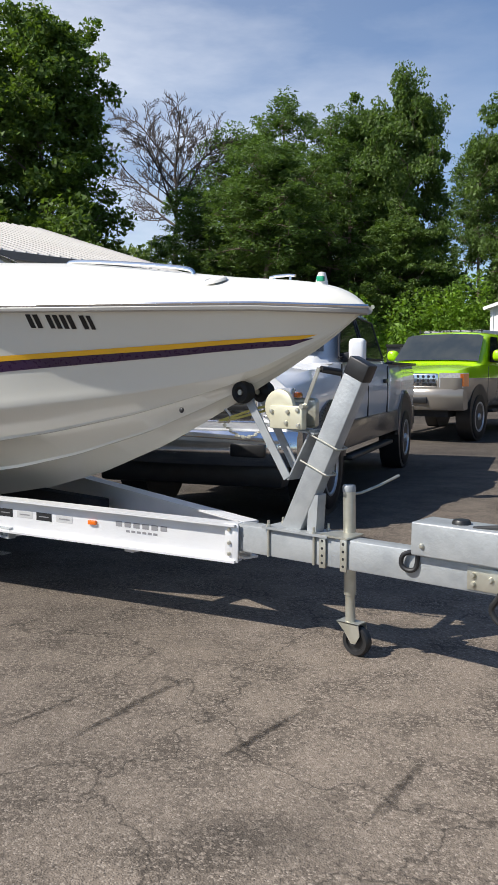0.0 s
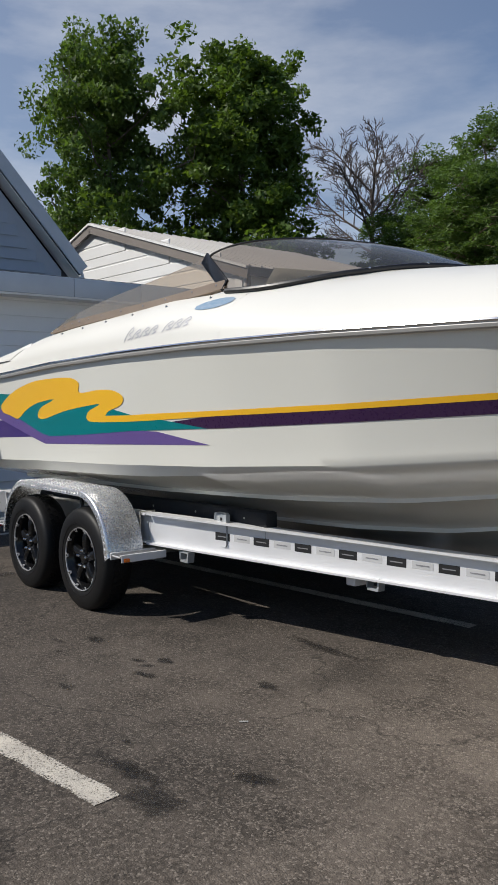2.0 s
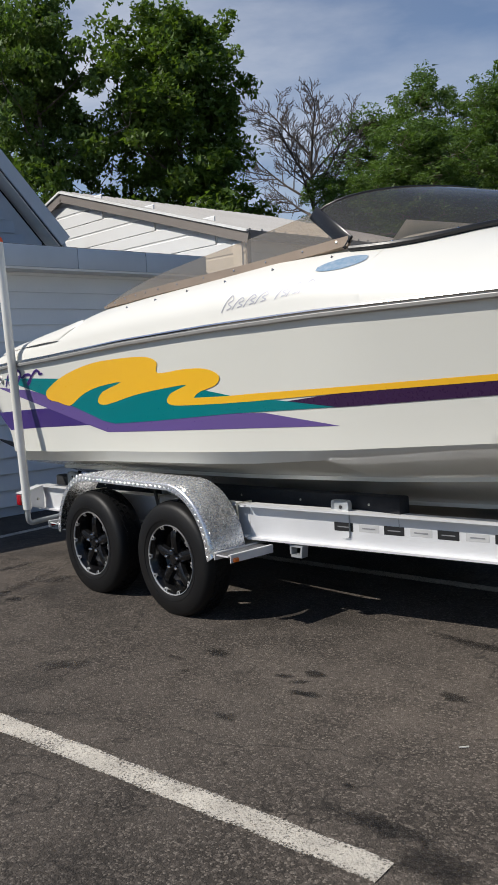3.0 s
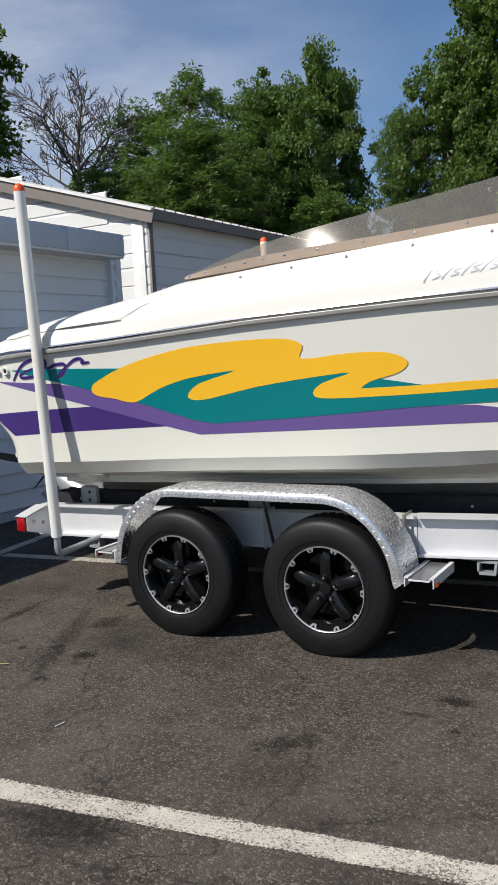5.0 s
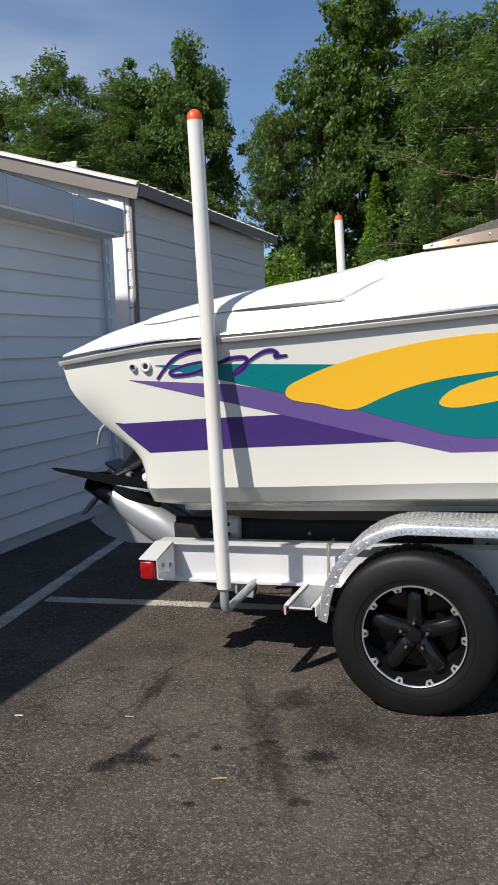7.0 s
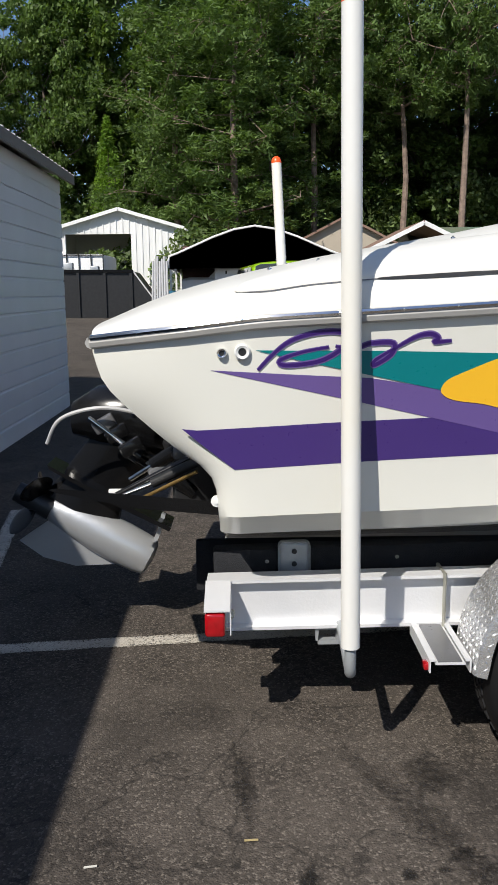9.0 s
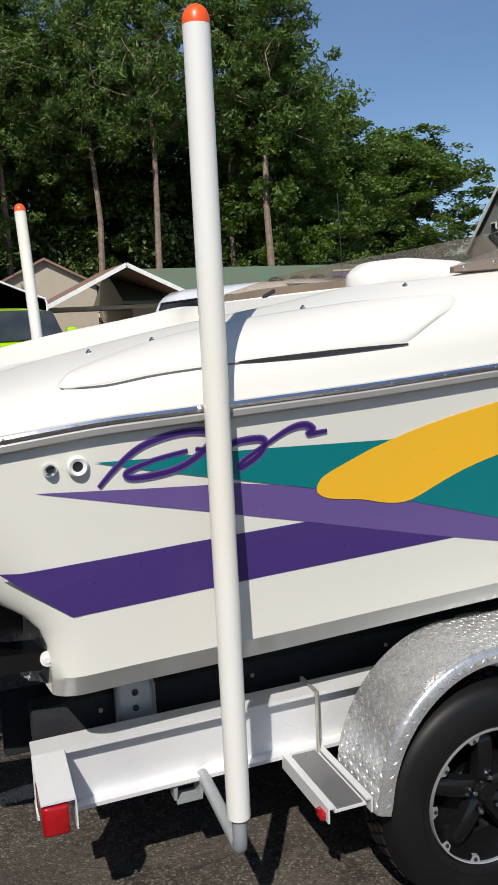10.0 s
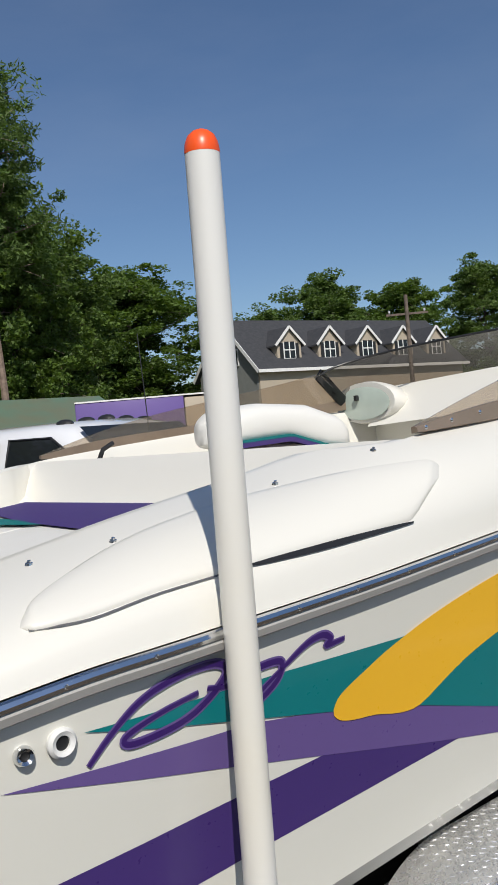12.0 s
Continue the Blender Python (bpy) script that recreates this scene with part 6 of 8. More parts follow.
part("winch_drum", bm, ZINC, winch)
for x, z in ((-2.345, 1.205), (-2.245, 1.205), (-2.255, 1.15), (-2.185, 1.215), (-2.18, 1.14)):
    bm = B()
    lathe(bm, [(0, 0.014), (0.009, 0.012), (0.014, 0.0)], (x, YC - 0.096, z), (0, -1, 0), 10)
    part("bolt", bm, ZINC, winch)
bm = B()
beam(bm, (-2.15, YC - 0.085, 1.24), (-2.06, YC - 0.10, 1.42), 0.007, 0.020)
cyl(bm, (-2.16, YC - 0.06, 1.235), (-2.16, YC - 0.105, 1.235), 0.013, seg=12)
crank = part("winch_crank", bm, ZINC, winch, "zinc winch crank")
part("crank_grip", cyl(B(), (-2.055, YC - 0.09, 1.415), (-2.02, YC + 0.02, 1.40), 0.016, 0.018, 12), BLACKPL, crank, "black crank grip")
STRAP = mat("yellow_strap", (0.50, 0.44, 0.12), 0.8)
bm = B()
tube(bm, [(-2.33, YC - 0.02, 1.24), (-2.5, YC - 0.01, 1.215), (-2.66, YC, 1.17), (-2.78, YC, 1.135)], 0.007)
tube(bm, [(-2.33, YC + 0.02, 1.23), (-2.52, YC + 0.02, 1.19), (-2.68, YC, 1.15), (-2.78, YC, 1.135)], 0.007)
part("winch_strap", bm, STRAP, winch, "yellow winch strap")
bm = B()
for k in range(16):
    f = k / 15
    c = Vector((-2.74 + 0.32 * f, YC - 0.03, 1.13 - 0.16 * math.sin(math.pi * f) * 0.45))
    ball(bm, c, 0.011, (1.3, 0.5 if k % 2 else 1, 1 if k % 2 else 0.5), 8)
part("safety_chain", bm, ZINC, winch, "zinc safety chain")


# ---- lap-sided building ----
WX, WY = -11.50, 7.03
bld = thing("shop_building", (WX, WY, 0.0), "white lap-sided shop building with a low grey eave", "building")
bm = B()
box(bm, -20.0, WX - 0.012, -14.0, WY - 0.012, 0.0, 2.72)
part("core_wall", bm, SIDING, bld)
bm = B()
box(bm, -20.0, WX + 0.0, -14.0, WY, 0.0, 0.10)
part("foundation", bm, TRIMGREY, bld, "grey foundation strip")
SIDE_EXP = 0.176


def lap_board(length, along_y=True):
    """One clapboard, thicker at its lower edge, with a shadow lip."""
    bm = B()
    prof = [(0.0, 0.006), (0.026, 0.0), (0.029, 0.006), (0.004, SIDE_EXP), (0.0, SIDE_EXP)]
    place = (lambda t, d, h: (d, t, h)) if along_y else (lambda t, d, h: (t, d, h))
    rings(bm, [[place(t, d, h) for d, h in prof] for t in (0.0, length)], close=True)
    return bm


wall_me = finish(lap_board(WY + 14.0 - 0.06), "board", SIDING, 0)
for i in range(15):
    ob = new("board", wall_me)
    ob.parent = bld
    ob.matrix_basis = Matrix.Translation((-0.010, -14.0 - WY, 0.10 + SIDE_EXP * i))
end_me = finish(lap_board(8.4, False), "board", SIDING, 0)
for i in range(15):
    ob = new("board", end_me)
    ob.parent = bld
    ob.matrix_basis = Matrix.Translation((-8.45, -0.010, 0.10 + SIDE_EXP * i))
bm = B()
box(bm, WX - 0.07, WX + 0.024, WY - 0.07, WY + 0.024, 0.0, 2.70, 0.004)
part("corner_board", bm, WHITETRIM, bld, "white corner board")
x0 = WX + 0.30
for k in range(12):
    y1 = 6.78 - 0.92 * k
    part("eave_fascia", box(B(), WX - 0.05, x0 - 0.003 * (k % 2), y1 - 0.914, y1, 2.625, 2.85, 0.006), TRIMGREY, bld, "grey metal eave fascia length")
bm = B()
box(bm, WX - 0.4, WX + 0.29, -14.2, 6.77, 2.60, 2.624)
part("soffit", bm, WHITETRIM, bld)
bm = B()
rings(bm, [[(x0 - 0.01, y, 2.855), (-14.4, y, 3.12), (-14.4, y, 3.05), (x0 - 0.01, y, 2.80)] for y in (-14.2, 6.77)], close=True)
part("low_roof", bm, SHINGLE, bld, "dark low-pitched roof")
# electric meter by the corner
bm = B()
box(bm, WX + 0.02, WX + 0.12, 6.72, 6.90, 1.32, 1.66, 0.02)
meter = part("meter_box", bm, TRIMGREY, bld, "grey meter box")
bm = B()
cyl(bm, (WX + 0.05, 6.81, 0.25), (WX + 0.05, 6.81, 1.34), 0.02, seg=12)
cyl(bm, (WX + 0.05, 6.81, 1.64), (WX + 0.05, 6.81, 2.60), 0.02, seg=12)
part("conduit", bm, TRIMGREY, meter)

# upper gable behind the low roof
gx, eave_y, eave_z, ridge_y, ridge_z = -14.30, 6.62, 3.55, 3.30, 7.25
gab = thing("gabled_house", (gx, eave_y, 3.0), "grey-blue lap-sided gable rising behind the low roof", "house")
bm = B()
sec = [(eave_y - 0.25, 2.9), (eave_y - 0.25, eave_z - 0.1), (ridge_y, ridge_z - 0.35), (2 * ridge_y - eave_y + 0.25, eave_z - 0.1), (2 * ridge_y - eave_y + 0.25, 2.9)]
rings(bm, [[(x, y, z) for y, z in sec] for x in (gx - 0.12, -22.0)], close=True)
part("gable_wall", bm, GABLESIDE, gab)
for i in range(25):
    z = 3.02 + SIDE_EXP * i
    half = (eave_y - 0.25 - ridge_y) * min(1.0, max(0.0, (ridge_z - 0.42 - z - SIDE_EXP * 0.6) / (ridge_z - eave_z)))
    if half > 0.1:
        bm = lap_board(2 * half)
        bm.transform(Matrix.Translation((gx - 0.12, ridge_y - half, z)))
        part("board", bm, GABLESIDE, gab, smooth=0)
for s in (-1, 1):
    ye = ridge_y + s * (eave_y - ridge_y)
    bm = B()
    rings(bm, [[(x, ye, eave_z), (x, ridge_y, ridge_z), (x, ridge_y, ridge_z - 0.16), (x, ye + s * 0.0, eave_z - 0.16)] for x in (gx + 0.12, -22.2)], close=True)
    roof = part("roof_slope", bm, SHINGLE, gab, "dark shingle roof slope")
    bm = B()
    beam(bm, (gx + 0.14, ye, eave_z - 0.10), (gx + 0.14, ridge_y, ridge_z - 0.10), 0.03, 0.19)
    part("rake_board", bm, TRIMGREY, gab, "grey rake board")
    bm = B()
    beam(bm, (gx - 0.05, ye - s * 0.02, eave_z - 0.24), (gx - 0.05, ridge_y, ridge_z - 0.24), 0.30, 0.02)
    part("rake_soffit", bm, WHITETRIM, gab)
bm = B()
tube(bm, [(gx + 0.1, eave_y - 0.03, eave_z - 0.1), (gx + 0.12, eave_y, eave_z - 0.2), (gx + 0.04, eave_y - 0.16, eave_z - 0.42), (gx + 0.04, eave_y - 0.16, 3.0)], 0.035)
part("downspout", bm, TRIMGREY, gab, "grey downspout")

# ---- metal shed ----
SX, SY0, SY1 = -11.72, 7.95, 12.75
PX, PZ, EZ = -16.30, 4.68, 3.36
shed = thing("metal_shed", (SX, SY0, 0.0), "white ribbed-metal shed with pale metal roof and taupe trim", "shed")
bm = B()
sec = [(SX - 0.04, 0.0), (SX - 0.04, EZ - 0.14), (PX, PZ - 0.14), (2 * PX - SX + 0.04, EZ - 0.14), (2 * PX - SX + 0.04, 0.0)]
rings(bm, [[(x, y, z) for x, z in sec] for y in (SY0 + 0.04, SY1 - 0.04)], close=True)
part("shed_body", bm, SHEDWALL, shed)


def metal_panel(length, height, along_y):
    """Wide metal cladding board with a rolled groove."""
    bm = B()
    prof = [(0, 0), (0.022, 0.0), (0.022, height * 0.46), (0.010, height * 0.49), (0.010, height * 0.53), (0.022, height * 0.56), (0.022, height - 0.022), (0.006, height - 0.008), (0, height)]
    place = (lambda t, d, h: (d, t, h)) if along_y else (lambda t, d, h: (t, -d, h))
    rings(bm, [[place(t, d, h) for d, h in prof] for t in (0.0, length)], close=True)
    return bm


PAN = 0.405
me = finish(metal_panel(SY1 - SY0 - 0.04, PAN, True), "panel", SHEDWALL, 0)
for i in range(8):
    ob = new("panel", me)
    ob.parent = shed
    ob.matrix_basis = Matrix.Translation((-0.04, 0.02, PAN * i))
for i in range(11):
    z = PAN * i
    full = PX + (SX - PX) * min(1.0, max(0.0, (PZ - 0.10 - z - PAN * 0.5) / (PZ - EZ)))
    half = min(SX - PX - 0.03, full - PX)
    if half > 0.1:
        bm = metal_panel(2 * half, PAN, False)
        bm.transform(Matrix.Translation((PX - half, SY0 + 0.04, z)))
        part("panel", bm, SHEDWALL, shed, smooth=0)
for s in (-1, 1):
    ex = PX + s * (SX - PX + 0.14)
    ez = EZ - 0.04
    bm = B()
    rings(bm, [[(ex, y, ez), (PX, y, PZ), (PX, y, PZ - 0.06), (ex, y, ez - 0.06)] for y in (SY0 - 0.04, SY1 + 0.16)], close=True)
    roof = part("roof_sheet", bm, ROOFMETAL, shed, "pale metal roof sheet")
    k = 22
    for i in range(k + 1):
        y = SY0 - 0.03 + (SY1 - SY0 + 0.28) * i / k
        bm = B()
        beam(bm, (ex - s * 0.0, y, ez + 0.012), (PX, y, PZ + 0.012), 0.035, 0.024)
        part("roof_rib", bm, ROOFMETAL, roof)
    bm = B()
    beam(bm, (ex, SY0 - 0.055, ez - 0.09), (PX, SY0 - 0.055, PZ - 0.09), 0.03, 0.17)
    part("rake_trim", bm, SHEDTRIM, shed, "taupe rake trim")
    bm = B()
    beam(bm, (ex, SY0 - 0.075, ez - 0.01), (PX, SY0 - 0.075, PZ - 0.01), 0.04, 0.035)
    part("drip_edge", bm, WHITETRIM, shed)
    bm = B()
    box(bm, ex - 0.02, ex + 0.02, SY0 - 0.04, SY1 + 0.16, ez - 0.13, ez - 0.005)
    part("eave_trim", bm, SHEDTRIM, shed, "taupe eave trim")
bm = B()
box(bm, SX - 0.07, SX + 0.012, SY0 + 0.02, SY0 + 0.10, 0.0, 3.26, 0.004)
part("corner_trim", bm, SHEDTRIM, shed, "taupe corner trim")
bm = B()
box(bm, SX - 0.25, SX - 0.07, SY0 - 0.005, SY0 + 0.05, 0.0, 3.2, 0.004)
part("corner_trim", bm, WHITETRIM, shed, "white corner trim")

# gabled storage building and a slatted box trailer beyond
bx = thing("storage_building", (-15.0, 42.0, 0.0), "pale board-sided storage building with a low gable", "shed")
gable = [(-18.1, 0), (-18.1, 4.75), (-15.0, 5.6), (-11.9, 4.75), (-11.9, 0)]
bm = B()
rings(bm, [[(x, y, z) for x, z in gable] for y in (46.6, 47.0)], close=True)
part("back_wall", bm, SHEDWALL, bx)
for poly, nm in (([(-18.1, 0), (-18.1, 4.75), (-17.6, 4.88), (-17.6, 0)], "pier"), ([(-14.45, 0), (-14.45, 5.44), (-11.9, 4.75), (-11.9, 0)], "pier"), ([(-17.6, 4.45), (-17.6, 4.88), (-15.0, 5.6), (-14.45, 5.44), (-14.45, 4.45)], "lintel")):
    bm = B()
    prism(bm, poly, 0.2, lambda u, v, w: (u, 42.0 + w, v))
    part(nm, bm, SHEDWALL, bx)
for x in (-18.1, -12.0):
    bm = B()
    box(bm, x, x + 0.1, 42.2, 46.6, 0, 4.72)
    part("side_wall", bm, SHEDWALL, bx)
for side_x in (-18.35, -11.65):
    bm = B()
    rings(bm, [[(side_x, y, 4.70), (-15.0, y, 5.66), (-15.0, y, 5.56), (side_x, y, 4.58)] for y in (41.7, 47.2)], close=True)
    part("roof_slope", bm, ROOFMETAL, bx, "pale metal roof slope")
    bm = B()
    beam(bm, (side_x, 41.68, 4.62), (-15.0, 41.68, 5.60), 0.04, 0.16)
    part("rake_board", bm, WHITETRIM, bx)
for i in range(20):
    x = -17.95 + 0.31 * i
    top = 4.70 + 0.85 * (1 - abs(x + 15.0) / 3.1)
    bm = B()
    box(bm, x - 0.03, x + 0.03, 41.96, 42.0, 4.45 if -17.6 < x < -14.45 else 0, top)
    part("batten", bm, SHEDWALL, bx)
crate = thing("stake_trailer", (-15.5, 33.0, 0.0), "pale panelled box trailer with thin dark upright stakes", "trailer")
bm = B()
box(bm, -17.0, -14.4, 33.0, 36.5, 0.95, 3.10, 0.03)
part("body", bm, SHEDWALL, crate)
for k in range(7):
    x = -17.15 + 0.46 * k
    bm = B()
    box(bm, x - 0.018, x + 0.018, 32.93, 32.96, 0.95, 3.12 + 0.05 * (k == 0))
    part("stake", bm, BLACKPL, crate, "thin dark stake")
bm = B()
box(bm, -17.2, -14.35, 32.93, 32.96, 3.05, 3.085)
part("top_rail", bm, BLACKPL, crate)
for x in (-16.6, -15.0):
    bm = B()
    lathe(bm, [(0, 0.02), (0.2, 0.02), (0.38, 0.0), (0.4, -0.05), (0.4, -0.2), (0, -0.2)], (x, 33.05, 1.22), (0, -1, 0), 20)
    part("wheel", bm, RUBBER, crate)

# ---- carports ----
def carport(x0, x1, y0, y1, eave, peak, roof_m, label):
    c = thing("carport", ((x0 + x1) / 2, y0, 0.0), label, "carport", "metal carports")
    xm = (x0 + x1) / 2
    prof = smooth_line([(x0, eave - 0.45, 0), (x0 + 0.02, eave - 0.1, 0), (x0 + 0.35, eave + 0.08, 0), (xm, peak, 0), (x1 - 0.35, eave + 0.08, 0), (x1 - 0.02, eave - 0.1, 0), (x1, eave - 0.45, 0)], 4)
    bm = B()
    rings(bm, [[(p.x, y, p.y) for p in prof] + [(p.x, y, p.y - 0.05) for p in reversed(prof)] for y in (y0, y1)], close=True)
    part("roof_shell", bm, roof_m, c)
    bm = B()
    tube(bm, [(p.x, y0 - 0.02, p.y - 0.03) for p in prof], 0.04, 6)
    part("roof_edge", bm, WHITETRIM, c, "pale roof edge")
    for k in range(1, 6):
        bm = B()
        tube(bm, [(p.x, y0 + (y1 - y0) * k / 6, p.y - 0.09) for p in prof], 0.035, 6)
        part("roof_rib", bm, LABELGREY, c, "pale steel roof bow")
    for x in (x0 + 0.06, x1 - 0.06):
        for y in (y0 + 0.1, (y0 + y1) / 2, y1 - 0.1):
            bm = B()
            beam(bm, (x, y, 0), (x, y, eave - 0.1), 0.07, 0.07, up=(1, 0, 0))
            part("post", bm, WHITETRIM, c)
    for x, s in ((x0 + 0.06, 1), (x1 - 0.06, -1)):
        bm = B()
        beam(bm, (x, y0 + 0.1, eave - 0.7), (x + s * 0.8, y0 + 0.1, eave + 0.1), 0.05, 0.05)
        part("brace", bm, WHITETRIM, c)
    return c


carport(-11.75, -5.55, 31.0, 36.5, 2.98, 3.98, ROOFMETAL, "pale arched metal carport over parked things")
shelter = thing("open_shelter", (-2.2, 33.0, 0.0), "open shelter with a brown shingled gable roof on posts", "shelter")
for x_e, z_e in ((-5.6, 2.60), (1.2, 2.60)):
    bm = B()
    rings(bm, [[(x_e, y, z_e), (-2.2, y, 4.25), (-2.2, y, 4.13), (x_e, y, z_e - 0.12)] for y in (33.0, 39.0)], close=True)
    part("roof_slope", bm, BROWNROOF, shelter, "brown shingled slope")
    bm = B()
    beam(bm, (x_e, 32.97, z_e - 0.08), (-2.2, 32.97, 4.16), 0.05, 0.16)
    part("rake_board", bm, WHITETRIM, shelter, "pale rake board")
    for y in (33.3, 36.0, 38.7):
        bm = B()
        beam(bm, (x_e * 0.97, y, 0), (x_e * 0.97, y, z_e), 0.12, 0.12, up=(1, 0, 0))
        part("post", bm, WHITETRIM, shelter)
for y in (34.5, 36.0, 37.5):
    bm = B()
    beam(bm, (-5.3, y, 2.62), (0.9, y, 2.62), 0.06, 0.14)
    part("tie_beam", bm, TAUPE, shelter)
p = thing("maroon_trailer", (-10.7, 34.5, 0.0), "dark maroon enclosed trailer parked under the carport", "trailer")
bm = B()
box(bm, -11.5, -9.0, 34.5, 38.5, 0.45, 3.45, 0.08)
part("body", bm, MAROON, p)
for k in range(3):
    bm = B()
    box(bm, -11.2, -10.45 + 0.25 * (k == 1), 34.46, 34.49, 2.95 + 0.13 * k, 3.02 + 0.13 * k)
    part("bright_mark", bm, ORANGE, p, "orange marking bar")
for x in (-11.3, -9.4):
    bm = B()
    cyl(bm, (x, 36.0, 0.38), (x + 0.22, 36.0, 0.38), 0.38, seg=20)
    part("wheel", bm, RUBBER, p)
for k in range(9):
    bm = B()
    box(bm, -11.45 + 0.29 * k, -11.43 + 0.29 * k, 34.475, 34.495, 0.5, 3.4)
    part("rib", bm, MAROON, p)
skip = thing("waste_container", (-14.0, 31.0, 0.0), "black steel roll-off container with a sloping end", "container")
bm = B()
prism(bm, [(-17.6, 0.25), (-12.1, 0.25), (-11.85, 0.75), (-13.05, 2.40), (-17.6, 2.45)], 2.3, lambda u, v, w: (u, 31.0 + w, v))
part("body", bm, BLACKPL, skip, "black painted steel body")
for k in range(5):
    bm = B()
    beam(bm, (-13.1 - 0.95 * k, 30.96, 0.3), (-13.1 - 0.95 * k, 30.96, 2.38), 0.10, 0.08, up=(0, 1, 0))
    part("rib", bm, BLACKPL, skip)
bm = B()
beam(bm, (-17.6, 30.97, 2.46), (-13.02, 30.97, 2.41), 0.12, 0.10)
part("top_rail", bm, BLACKGLOSS, skip)
bm = B()
beam(bm, (-13.02, 30.97, 2.41), (-11.82, 30.97, 0.76), 0.05, 0.05)
part("end_rail", bm, LABELGREY, skip, "pale worn edge rail")
for x in (-16.8, -15.2, -13.2):
    bm = B()
    cyl(bm, (x, 31.2, 0.14), (x, 31.5, 0.14), 0.14, seg=16)
    part("roller", bm, BLACKPL, skip)
for x, w, h in ((-16.9, 0.5, 0.22), (-15.6, 0.35, 0.30), (-14.6, 0.28, 0.18)):
    bm = B()
    box(bm, x, x + w, 31.3, 31.7, 2.40, 2.44 + h, 0.03)
    part("load", bm, GALV, skip, "grey scrap showing over the rim")
drum = thing("plastic_drum", (-11.78, 31.0, 0.79), "pale blue plastic drum standing on the asphalt", "drum")
bm = B()
lathe(bm, [(0, 0.92), (0.27, 0.92), (0.29, 0.90), (0.29, 0.62), (0.305, 0.60), (0.305, 0.57), (0.29, 0.55), (0.29, 0.33), (0.305, 0.31), (0.305, 0.28), (0.29, 0.26), (0.28, 0.0), (0, 0)], (-11.78, 31.0, 0.79), (0, 0, 1), 28)
part("body", bm, BLUEDRUM, drum)
for k in range(7):
    pole = thing("pipe_length", (-12.35 + 0.10 * k, 30.6, 0.0), "pale pipe leaning under the carport", "pipe", "leaning pipes")
    bm = B()
    cyl(bm, (-12.35 + 0.10 * k, 30.5, 0.0), (-12.28 + 0.08 * k, 30.8, 2.75 + 0.08 * (k % 3)), 0.04, seg=8)
    part("pipe", bm, LABELGREY, pole)

# low green-roofed building and gables beyond the carports
g = thing("outbuilding", (3.0, 36.0, 0.0), "long outbuilding with a rusty green metal roof", "building")
bm = B()
box(bm, -1.5, 10.0, 35.5, 41.0, 0, 2.9)
part("wall", bm, TAUPE, g)
bm = B()
rings(bm, [[(x, 34.9, 2.85), (x, 38.2, 4.35), (x, 41.6, 2.85), (x, 41.6, 2.75), (x, 34.9, 2.75)] for x in (-2.0, 10.6)], close=True)
part("roof", bm, GREENROOF, g, "green metal roof")
for x0, y0, w, z0, z1 in ((-8.9, 40.0, 4.6, 3.3, 4.35), (-4.0, 43.0, 5.0, 4.0, 5.3)):
    h = thing("cottage", (x0, y0, 0.0), "small pale cottage with a brown shingle roof", "house")
    bm = B()
    rings(bm, [[(x, y, z) for x, z in ((x0 - w / 2, 0), (x0 - w / 2, z0), (x0, z1 - 0.1), (x0 + w / 2, z0), (x0 + w / 2, 0))] for y in (y0, y0 + 6)], close=True)
    part("wall", bm, TAUPE, h)
    for s in (-1, 1):
        bm = B()
        rings(bm, [[(x0 + s * (w / 2 + 0.3), y, z0 - 0.12), (x0, y, z1), (x0, y, z1 - 0.12), (x0 + s * (w / 2 + 0.3), y, z0 - 0.24)] for y in (y0 - 0.3, y0 + 6.3)], close=True)
        part("roof_slope", bm, BROWNROOF, h)

